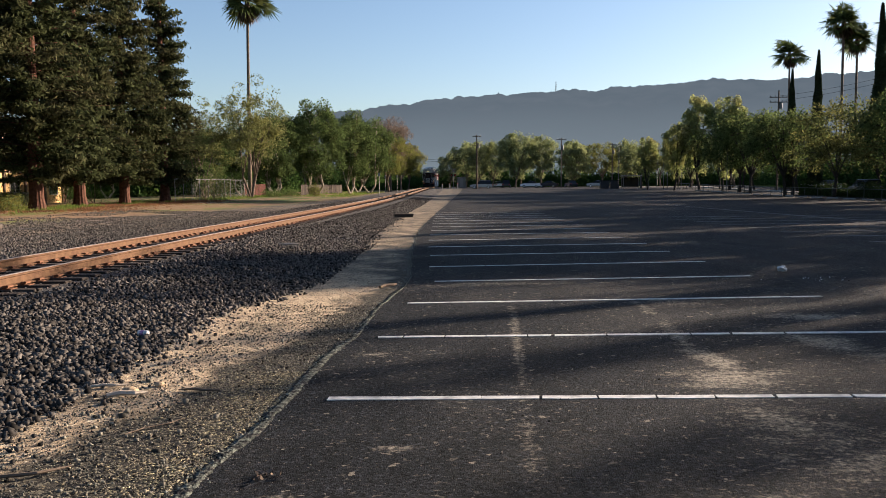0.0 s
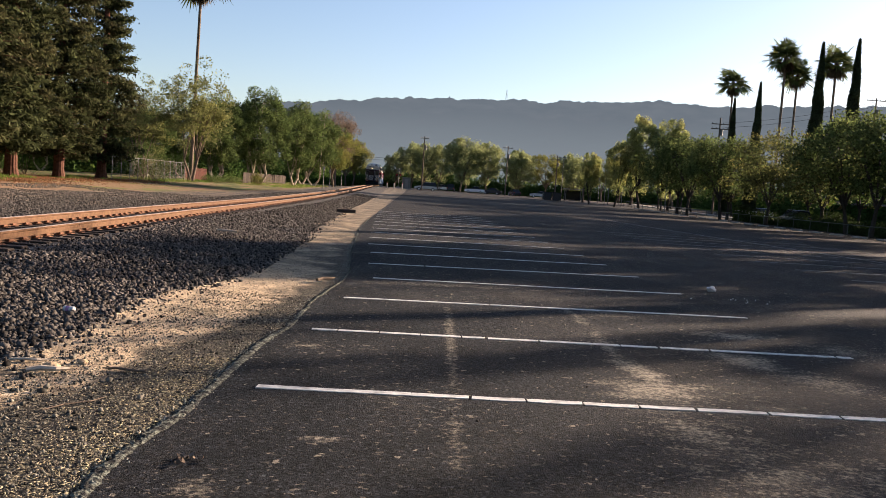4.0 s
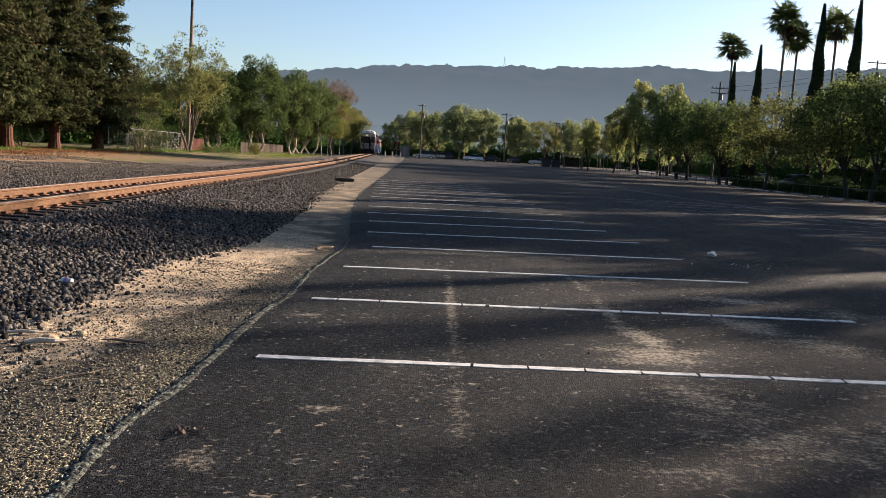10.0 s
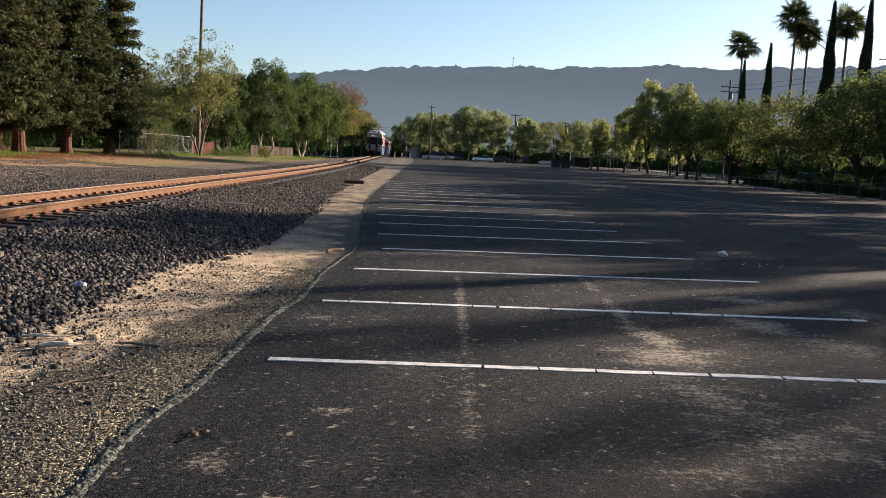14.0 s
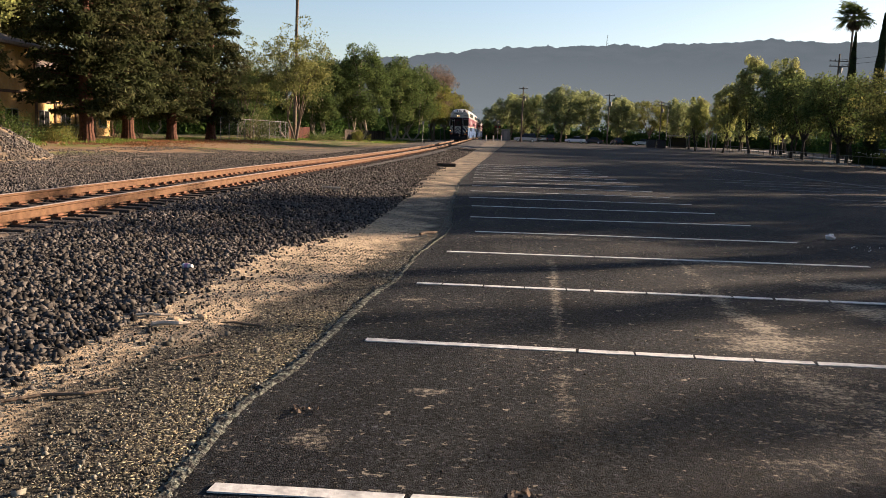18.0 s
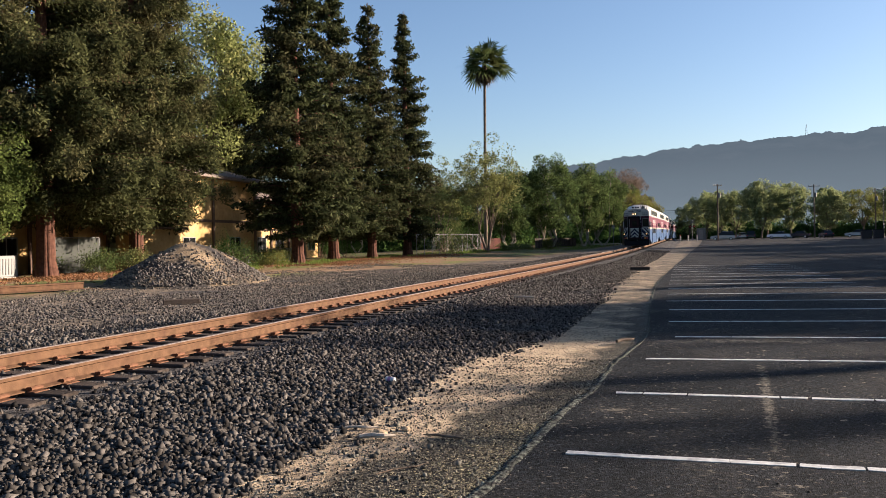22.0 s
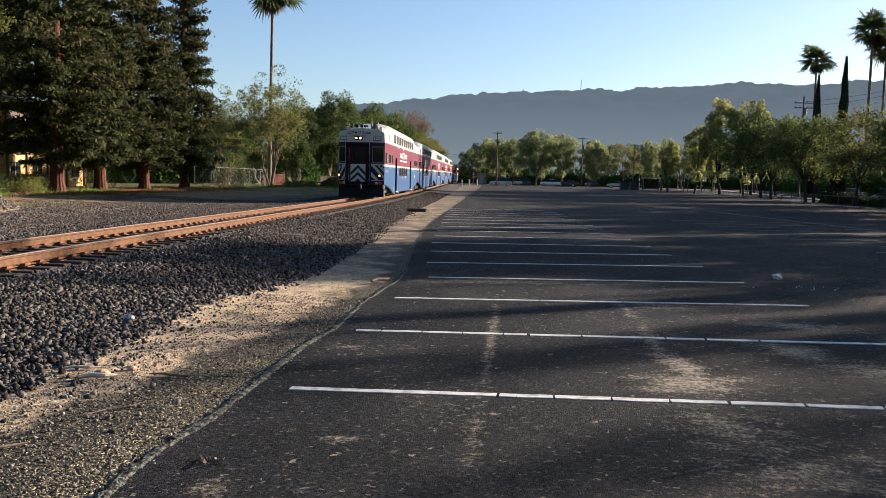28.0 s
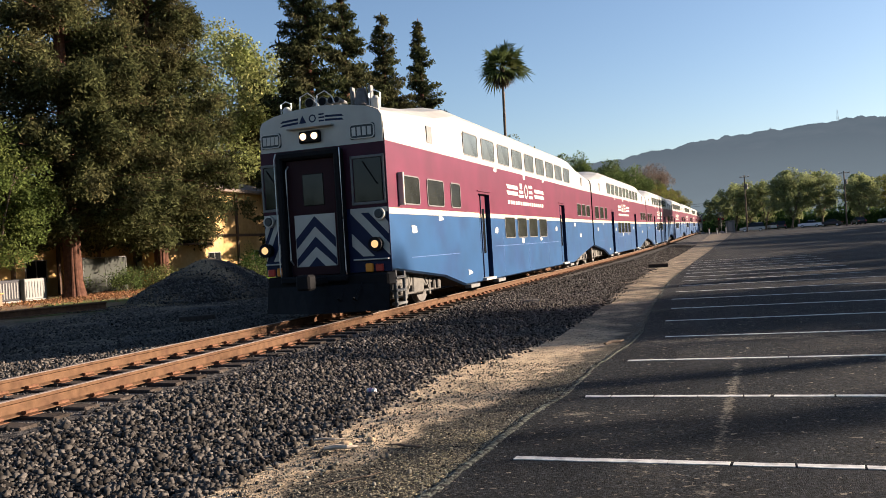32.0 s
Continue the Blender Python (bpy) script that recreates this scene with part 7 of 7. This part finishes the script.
    # a low building past the street
    for x, y, L, lab in ((66, 96, 12, "low pale house behind the hedge"), (68, 70, 11, "low brown house behind the hedge")):
        e = empty("house", pose(x, y, ground_z(x, y)), label=lab, category="house", group="houses")
        part("wall", box(-6, 6, -L, L, -0.1, 3.0), M_STUCCO if x < 67 else M_TIMBER, e)
        bm = bmesh.new()
        q = [(-6.8, -L - 0.6, 2.9), (6.8, -L - 0.6, 2.9), (6.8, L + 0.6, 2.9), (-6.8, L + 0.6, 2.9), (0, -L - 0.6, 5.0), (0, L + 0.6, 5.0)]
        vs = [bm.verts.new(p) for p in q]
        for k in ((0, 1, 4), (2, 3, 5), (1, 2, 5, 4), (3, 0, 4, 5), (3, 2, 1, 0)):
            bm.faces.new([vs[i] for i in k])
        part("roof", bm, M_ROOF, e)
        for k in range(4):
            part("window", box(-6.04, -5.98, -L + 3 + 5 * k, -L + 5 + 5 * k, 1.0, 2.2, 0.02), M_GLASS, e)


def yard():
    """The apartments' side of the track."""
    apartment(-37.5, 22, 46, 6.4, "yellow stucco apartment house with brown trim", 7)
    apartment(-36, 50, 63, 7.2, "yellow stucco apartment house with a deep shingle roof", 2, False)
    apartment(-38, 66, 80, 6.0, "yellow stucco apartment house behind the redwoods", 4)
    x = -36.9
    e = empty("carport", pose(-35, 48, ground_z(-35, 48)), label="low yellow lean-to with a thin roof", category="shed")
    part("wall", box(-1.5, 0, -2.4, 2.4, -0.1, 2.7), M_STUCCO, e)
    part("roof", box(-1.8, 0.6, -2.8, 2.8, 2.7, 2.85, 0.02), M_BROWN, e)
    chain_fence([(-34, 37.4), (-34, 41)], 2.1, "green slatted chain-link gate between the houses", M_GREEN_SLAT, 1.8)
    chain_fence([(-25.8, 77), (-25.6, 84), (-25.2, 92), (-25.4, 100), (-26.2, 108)], 2.2, "grey chain-link fence by the tracks")
    board_fence((-27, 108), (-26, 116), 1.7, "weathered red-brown board fence by the track", M_RED_FENCE)
    board_fence((-22, 122), (-19.5, 150), 1.6, "weathered dark board fence behind the trees", M_FENCE_WOOD)
    for x, y, r, h, m, lab, sd in ((-32, 38.6, 1.5, 1.5, M_LEAF, "leafy green shrub by the gate", 1), (-31.5, 41, 1.2, 1.2, M_LEAF_PALE, "pale green shrub by the gate", 2), (-28.5, 47.5, 1.8, 1.5, M_LEAF, "sunlit green shrub behind the gravel heap", 3), (-28, 51, 1.4, 1.0, M_LEAF_YELLOW, "yellow-green low shrub beside the heap", 4), (-33.5, 55, 1.6, 2.2, M_LEAF_DARK, "dark shrub against the house", 5), (-24.5, 86, 1.8, 2.6, M_LEAF_PALE, "pale overgrown shrub on the fence", 6), (-26.5, 96, 2.2, 3.0, M_LEAF_DARK, "dark shrub behind the fence", 7), (-27.5, 103, 2.4, 3.4, M_LEAF_DARK, "dense dark shrub behind the fence", 8), (-19.5, 120, 1.3, 1.5, M_LEAF_YELLOW, "round bright green shrub", 9), (-23, 107, 2, 1.1, M_LEAF, "low green shrub by the tracks", 10), (-22, 112, 2, 1.0, M_LEAF, "low green weeds by the tracks", 11), (-33, 60, 1.4, 1.4, M_LEAF, "green shrub by the wall", 12), (-34, 72, 2.2, 2.6, M_LEAF_DARK, "dark shrub beneath the redwoods", 13), (-34, 78, 2.4, 3, M_LEAF_DARK, "dark tall shrub beneath the redwoods", 14), (-26.5, 88, 2.4, 3.5, M_LEAF, "tall green shrub behind the fence", 15)):
        shrub(x, y, r, h, m, lab, sd)
    # air conditioners, a tub and dark bins by the wall
    for x, y, w, m, lab in ((-33, 32.4, 0.55, M_WHITE_METAL, "white air-conditioner unit on a slab"), (-33.2, 31.0, 0.5, M_CAR_DARK, "dark metal cabinet by the wall"), (-34.2, 63.5, 0.5, M_GALV, "grey air-conditioner unit by the wall"), (-34.4, 66, 0.5, M_WHITE_METAL, "white air-conditioner unit under the trees"), (-34.2, 57.5, 0.5, M_CAR_DARK, "dark air-conditioner unit by the wall")):
        e = empty("air_conditioner", pose(x, y, ground_z(x, y)), label=lab, category="air conditioner", group="wall units")
        part("housing", box(-w, w, -w * 1.3, w * 1.3, 0.08, 1.15, 0.03), m, e)
        for k in range(7):
            part("louvre", box(w, w + 0.02, -w * 1.15 + k * w * 0.33, -w * 1.15 + k * w * 0.33 + w * 0.14, 0.2, 1.0), M_GALV, e)
        part("slab", box(-w - 0.1, w + 0.1, -w * 1.4, w * 1.4, -0.1, 0.08), M_CONCRETE, e)
    e = empty("concrete_block", pose(-30.5, 27.2, ground_z(-30.5, 27.2)), label="tan concrete utility vault on the grass", category="concrete block")
    part("body", box(-0.6, 0.6, -0.8, 0.8, -0.1, 0.55, 0.05), M_TAN, e)
    part("lid", box(-0.65, 0.65, -0.85, 0.85, 0.55, 0.62, 0.02), M_STUCCO, e)
    # spare rail and timber lying on the yard
    bm = bmesh.new()
    rings = [[bm.verts.new((px, y, pz)) for px, pz in RAIL_PROFILE] for y in (-7, 4.6)]
    n = len(RAIL_PROFILE)
    for k in range(n):
        bm.faces.new((rings[0][k], rings[0][(k + 1) % n], rings[1][(k + 1) % n], rings[1][k]))
    for r in rings:
        bm.faces.new(r)
    ob = part("spare_rail", bm, M_RAIL)
    ob.matrix_basis = pose(-22.3, 19.9, ground_z(-22.3, 19.9) + 0.02, 0, 0, -18)
    ob.scale = (1.6, 1, 1.4)
    tagged(ob, "spare rusty rail lying in the yard", "rail")
    for x, y, L, tr, m, lab in ((-13.55, 19.65, 0.5, 39, M_TIE, "dark old timber lying on the gravel"), (-2.2, 43.3, 0.5, 12, M_TIE, "dark weathered timber block lying on the dirt"), (-20.5, 17, 1.2, 40, M_DRYWOOD, "pale stick lying on the gravel yard")):
        ob = part("loose_timber", box(-L, L, -0.11, 0.11, -0.03, 0.15, 0.02), m)
        ob.matrix_basis = pose(x, y, ground_z(x, y) + (0.04 if y > 40 else 0), 0, 0, tr)
        if m == M_DRYWOOD:
            ob.scale = (1, 0.4, 0.4)
        tagged(ob, lab, "timber", group="loose timbers")


def litter():
    """Small things on the dirt, ballast and asphalt."""
    rnd = random.Random(6)
    def stick(x, y, L, r, turn, m, lab):
        z = ground_z(x, y) if x < -1 else rise(y)
        bm = add_path(bmesh.new(), [(-L / 2, 0, r), (-L / 6, 0.05 * L, r * 1.4), (L / 5, -0.03 * L, r * 1.2), (L / 2, 0.02, r * 0.9)], [r, r * 1.1, r, r * 0.5], 6)
        ob = part("stick", bm, m)
        ob.matrix_basis = pose(x, y, z + 0.012, 0, 0, turn)
        tagged(ob, lab, "stick", group="sticks")
    for a in ((-2.97, 4.05, 0.26, 0.02, 20, M_DRYWOOD, "pale broken piece of wood on the gravel"), (-4.2, 21.1, 1.1, 0.025, 160, M_DRYWOOD, "long pale stick on the ballast"), (-3.1, 5.6, 0.7, 0.008, 35, M_DRYWOOD, "thin dry twig on the ballast"), (-1.79, 5.29, 0.47, 0.0042, 52, M_BARK, "dry stick on the dirt"), (-2.25, 4.3, 0.62, 0.011, 31, M_BARK, "brown root lying on the sand"), (-1.8, 6.3, 0.35, 0.01, 170, M_BARK, "dark twig on the dirt"), (-2.6, 6.45, 0.3, 0.012, 10, M_DRYWOOD, "split piece of pale wood on the dirt"), (-2.32, 6.12, 0.3, 0.02, 18, M_DRYWOOD, "split piece of pale wood on the dirt strip"), (-2.3, 8.1, 0.22, 0.006, 60, M_BARK, "small dark twig on the dirt"), (-0.75, 12.9, 0.5, 0.025, 60, M_BARK, "dark piece of bark at the asphalt edge")):
        stick(*a)
    def clump(name, x, y, n, spread, size, m, lab, cat):
        rng = np.random.default_rng(abs(int(x * 100)) + int(y * 7))
        z = rise(y) if x > lot_edge(y) else ground_z(x, y)
        p = np.stack([x + rng.normal(0, spread, n), y + rng.normal(0, spread, n), np.full(n, z + size * 0.3)], 1)
        v, f = leaf_arrays(rng, p, size * 2, size)
        v[:, 2] = np.maximum(v[:, 2], z + 0.004)
        tagged(mesh_fast(name, v, f, m), lab, cat, kind="stuff")
    clump("dead_leaves", -0.82, 4.3, 16, 0.04, 0.028, M_BARK, "curled dark dead leaves on the asphalt", "leaves")
    clump("dead_leaves", 0.42, 3.34, 12, 0.035, 0.03, M_BARK, "small curled dead leaf on the asphalt", "leaves")
    bm = bmesh.new()
    bmesh.ops.create_icosphere(bm, subdivisions=3, radius=0.085)
    for v in bm.verts:
        v.co *= 0.85 + 0.55 * noise.noise(v.co * 17)
        v.co.z = max(0.0, v.co.z * 0.75 + 0.05)
    paper = part("crumpled_paper", bm, M_LITTER_WHITE)
    paper.matrix_basis = pose(6.42, 14.9, 0.003, 0, 0, 30)
    paper.scale = (1.3, 0.9, 1)
    tagged(paper, "crumpled white paper on the asphalt", "litter")
    clump("litter_scrap", 6.6, 13.6, 14, 0.25, 0.025, M_LITTER_WHITE, "white scraps scattered on the asphalt", "litter")
    can = empty("drink_can", pose(-3.15, 8.67, ground_z(-3.15, 8.67) + 0.05, 90, 0, 75), label="faded pale drink can lying on the ballast", category="can")
    part("barrel", tube((0, 0, -0.055), (0, 0, 0.055), 0.032, 0.032, 18), M_LITTER_WHITE, can)
    part("band", tube((0, 0, -0.025), (0, 0, 0.015), 0.033, 0.033, 18), M_PINK, can)
    part("rim", tube((0, 0, 0.055), (0, 0, 0.062), 0.032, 0.026, 18), M_SILVER, can)
    part("rim", tube((0, 0, -0.062), (0, 0, -0.055), 0.026, 0.032, 18), M_SILVER, can)
    rng = np.random.default_rng(44)
    for x, y, s in ((-2.36, 6.28, 0.065), (-2.2, 6.5, 0.04)):
        bm = bmesh.new()
        bmesh.ops.create_icosphere(bm, subdivisions=2, radius=s)
        for v in bm.verts:
            v.co = v.co * (1 + 0.3 * noise.noise(v.co * 14 + Vector((x, y, 0))))
            v.co.z = v.co.z * 0.55 + 0.02
        ob = part("field_stone", bm, M_DIRT)
        ob.matrix_basis = pose(x, y, ground_z(x, y))
        tagged(ob, "tan stone on the dirt strip", "stone", group="field stones")
    # pebbles and wood chips on the strip and along the crumbled edge
    n = 6500
    y = 1.5 + 28 * rng.uniform(0, 1, n) ** 1.6
    x = rng.uniform(-2.9, -0.95, n)
    keep = np.array([noise.noise(Vector((a * 1.3, b * 0.6, 8))) + 0.45 * (a > -1.9) for a, b in zip(x, y)]) > -0.05
    x, y = x[keep], y[keep]
    p = np.array([(a, b, ground_z(a, b) + 0.004) for a, b in zip(x, y)])
    v, f = rock_arrays(rng, p, 0.0062 * rng.uniform(0.5, 1.9, len(p)))
    tagged(mesh_fast("pebbles", v, f, M_PEBBLE), "small pale pebbles and chips on the dirt", "pebbles", kind="stuff")
    # flat chips and splinters of the crumbled strip
    n = 15000
    y = 1.6 + 9.5 * rng.uniform(0, 1, n) ** 1.5
    x = np.array([lot_edge(b) for b in y]) - 0.03 - 1.5 * rng.uniform(0, 1, n) ** 1.2
    p = np.array([(a, b, ground_z(a, b) + 0.004) for a, b in zip(x, y)])
    v, f = block_arrays(rng, p, 0.0062 * np.exp(rng.normal(0, 0.5, n)))
    tagged(mesh_fast("stone_chips", v, f, M_CHIP), "flat grey and straw-coloured chips on the crumbled strip", "chips", kind="stuff")
    # straw and splinters gathered by the lip
    n = 7000
    y = 2.2 + 4.8 * rng.uniform(0, 1, n)
    x = np.array([lot_edge(b) for b in y]) - 0.06 - np.abs(rng.normal(0, 0.34, n))
    p = np.array([(a, b, ground_z(a, b) + 0.007) for a, b in zip(x, y)])
    v, f = block_arrays(rng, np.zeros((n, 3)), 0.0026 * np.exp(rng.normal(0, 0.4, n)))
    v = v.reshape(n, 8, 3) * np.array((3.6, 0.9, 0.7))
    a = rng.uniform(0, math.pi, n)[:, None]
    v = np.stack([v[:, :, 0] * np.cos(a) - v[:, :, 1] * np.sin(a), v[:, :, 0] * np.sin(a) + v[:, :, 1] * np.cos(a), v[:, :, 2] + v[:, :, 0] * rng.normal(0, 0.12, n)[:, None]], 2) + p[:, None]
    tagged(mesh_fast("straw", v.reshape(-1, 3), f, M_STRAW), "dry straw and splinters gathered along the asphalt edge", "straw", kind="stuff")
    # the pale lip where the asphalt has crumbled
    v, f = [], []
    ys = [1.0 + 0.02 * i for i in range(700)] + [15 + 0.05 * i for i in range(460)]
    def rough(b, k, c):
        return noise.noise(Vector((b * k, c, 1)))
    for k, b in enumerate(ys):
        c = lot_edge(b)
        w = max(0.006, float(np.interp(b, (8, 10, 17), (0.08, 0.045, 0.015))) + 0.04 * rough(b, 2.1, 3) + 0.03 * rough(b, 9, 8) + 0.03 * rough(b, 27, 2))
        for q in range(5):
            z = -0.004 if q in (0, 4) else 0.004 + 0.009 * rough(b, 23, 5 + 3 * q)
            v.append((c + 0.014 * rough(b, 19, 6) * (q < 2) + 0.006 - w * q / 4, b + 0.006 * rough(b, 40, 30 + 4 * q), z + rise(b)))
        if k:
            f += [(5 * k - 5 + i, 5 * k - 4 + i, 5 * k + 1 + i, 5 * k + i) for i in range(4)]
    tagged(link_mesh("edge_crust", v, f, M_CRUST), "pale crumbling lip along the asphalt edge", "kerb edge", kind="structure")
    n = 2600
    y = 1.5 + 26 * rng.uniform(0, 1, n) ** 1.5
    e = np.array([lot_edge(b) for b in y])
    x = e - 0.03 + rng.normal(0, 0.06, n) - 0.04
    p = np.array([(a, b, -0.006 - 0.08 * max(0.0, c - a - 0.06)) for a, b, c in zip(x, y, e)])
    v, f = rock_arrays(rng, p, 0.0055 * rng.uniform(0.4, 1.9, n))
    tagged(mesh_fast("edge_crumbs", v, f, M_CRUMB), "grey crumbs of broken asphalt along the edge", "rubble", kind="stuff")
    n = 2600
    y = 1.5 + 12 * rng.uniform(0, 1, n) ** 1.7
    x = rng.uniform(-2.5, -1.15, n)
    p = np.array([(a, b, ground_z(a, b) + 0.012) for a, b in zip(x, y)])
    v, f = leaf_arrays(rng, p, 0.036, 0.009)
    v[:, 2] = v[:, 2] * 0.12 - 0.009
    tagged(mesh_fast("wood_chips", v, f, M_STRAW), "dry straw and wood chips on the dirt", "straw", kind="stuff")
    # broken stone over the yard beyond the far rail
    n = 42000
    y = 5 + 50 * rng.uniform(0, 1, n) ** 1.3
    x = -8.9 - 13 * rng.uniform(0, 1, n)
    keep = np.array([noise.noise(Vector((a * 0.35, b * 0.22, 18))) + 0.5 * noise.noise(Vector((a * 1.3, b, 5))) + 0.02 * (a + 20) for a, b in zip(x, y)]) > -0.12
    x, y = x[keep], y[keep]
    p = np.array([(a, b, ground_z(a, b) + 0.008) for a, b in zip(x, y)])
    v, f = rock_arrays(rng, p, 0.036 * rng.uniform(0.45, 1.5, len(p)))
    tagged(mesh_fast("yard_gravel", v, f, M_YARD_STONE), "grey broken stone strewn over the yard", "gravel", kind="stuff")
    # stones strayed from the ballast on to the dirt
    n = 1500
    y = 2 + 38 * rng.uniform(0, 1, n) ** 1.3
    x = -2.95 + np.abs(rng.normal(0, 0.33, n))
    p = np.array([(a, b, ground_z(a, b) + 0.006) for a, b in zip(x, y)])
    v, f = rock_arrays(rng, p, 0.022 * rng.uniform(0.4, 1.6, n))
    tagged(mesh_fast("stray_ballast", v, f, M_STONE), "dark stones strayed from the ballast", "gravel", kind="stuff")
    n = 900
    x, y = rng.uniform(-0.6, 8, n), 2.5 + 14 * rng.uniform(0, 1, n)
    p = np.stack([x, y, np.full(n, 0.004)], 1)
    v, f = rock_arrays(rng, p, 0.007 * rng.uniform(0.4, 1.8, n))
    tagged(mesh_fast("lot_grit", v, f, M_PEBBLE), "pale grit scattered on the asphalt", "grit", kind="stuff")


M_CHIP = mat("stone_chip", (0.1, 0.094, 0.076), 0.9, var=0.3, scale=30, bump=0, island=0.92)
M_CRUST = mat("asphalt_crust", (0.125, 0.136, 0.112), 0.95, var=0.9, scale=45, bump=1.0, bump_scale=70, second=(0.03, 0.03, 0.028), second_scale=16, second_mix=0.8)
M_PEBBLE = mat("pebble", (0.115, 0.106, 0.09), 0.9, var=0.2, scale=20, bump=0, island=0.85)
M_CRUMB = mat("asphalt_crumb", (0.2, 0.205, 0.18), 0.9, var=0.2, scale=20, bump=0, island=0.6)
M_YARD_STONE = mat("yard_stone", (0.085, 0.076, 0.066), 0.9, var=0.3, scale=20, bump=0, island=0.7)
M_STRAW = mat("straw", (0.3, 0.262, 0.17), 0.9, var=0.2, scale=20, bump=0, island=0.4)


def distance():
    belt("far_woods", [(-60, 20), (-52, 80), (-46, 130), (-34, 180), (-22, 235), (-12, 270)], 7, 4, 42000, M_LEAF_DARK, "dark mass of garden trees behind the houses", 21, 0.8)
    belt("far_woods", [(-14, 300), (10, 250), (40, 240), (75, 232), (110, 215)], 7, 5, 34000, M_LEAF_DARK, "band of green trees behind the lot", 22, 0.7)
    belt("far_woods", [(62, 40), (60, 80), (62, 125), (72, 170), (85, 215)], 6.5, 3.5, 24000, M_LEAF_DARK, "dark mass of garden trees across the street", 23, 0.6)
    # added out of view behind the camera, keeps low sky light off the scene
    belt("far_woods", [(-45, -30), (-10, -40), (30, -36), (55, -10), (58, 20)], 9, 4, 14000, M_LEAF_DARK, "unseen band of trees added behind the camera to block sky light", 24, 0.9)
    m = empty("radio_mast", pose(388, 2970, 345), label="thin lattice radio mast on the ridge", category="mast")
    for k in range(3):
        a = 2.094 * k
        part("leg", tube((4 * math.cos(a), 4 * math.sin(a), -10), (0.5 * math.cos(a), 0.5 * math.sin(a), 30), 0.45, 0.3, 5), M_POLE, m)
    for z in (0, 8, 16, 24):
        part("brace", tube((-3, 0, z), (3, 0, z + 4), 0.3, 0.3, 5), M_POLE, m)


ground_sheet()
parking_lot()
ends = {-1: (-1.0, 5.7), 0: (-0.72, 5.75), 1: (-0.55, 5.6), 2: (-0.37, 5.62), 3: (-0.03, 5.6), 4: (-0.18, 5.68), 5: (-0.22, 5.68)}
for i in range(-1, 17):
    x0, x1 = ends.get(i, (-0.36 - 0.03 * min(6, i - 6), 5.75))
    stall_line(x0, x1, i, radians((0.6, -0.3, 1.0, 3.8, 4.8)[i + 1] if i < 4 else 6.8))
for i in range(5, 14):
    stall_line(12.9, 18.6, i, paint=M_WORN_PAINT)
    stall_line(18.9, 24.4, i, paint=M_WORN_PAINT)
aisle_line((18.75, 25), (16.75, 62))
ties()
ballast()
mound()
hills()
plant_trees()
yard()
far_end()
street_side()
distance()
grass()
litter()
TRAIN = commuter_train()


PROGRESS = ((0, 205), (2, 198.5), (5, 189), (7, 183), (9, 177.5), (12, 168), (14.5, 157), (17, 141.3), (20, 115.5), (22.5, 96.5), (25, 78.0), (28, 52.6), (30, 35.8), (32, 15.4))


def along(t):
    """How far down the track the train's nose is at t, a smooth curve through PROGRESS."""
    T, Y = [p[0] for p in PROGRESS], [p[1] for p in PROGRESS]
    slope = np.gradient(Y, T)
    k = min(max(i for i in range(len(T)) if T[i] <= t), len(T) - 2)
    h = T[k + 1] - T[k]
    u = (t - T[k]) / h
    return (2 * u ** 3 - 3 * u ** 2 + 1) * Y[k] + (u ** 3 - 2 * u ** 2 + u) * h * slope[k] + (3 * u ** 2 - 2 * u ** 3) * Y[k + 1] + (u ** 3 - u ** 2) * h * slope[k + 1]


def coach_pose(nose, i):
    """Pose of coach i, which lies along the chord of its stretch of track."""
    a = track_at(nose + 26.25 * i)
    d = track_at(nose + 26.25 * i + COACH) - a
    return pose(*a, math.degrees(math.asin(d.z / d.length)), 0, -math.degrees(math.atan2(d.x, d.y)))


def motions():
    times = [0.8 * k for k in range(41)]
    noses = [along(t) for t in times]
    walk(TRAIN, [(t, coach_pose(y, 0)) for t, y in zip(times, noses)])
    for ob, i, m in RIDERS:
        if i == 0:
            ob.matrix_basis = m
        else:
            walk(ob, [(t, coach_pose(y, 0).inverted() @ coach_pose(y, i) @ m) for t, y in zip(times, noses)])

motions()
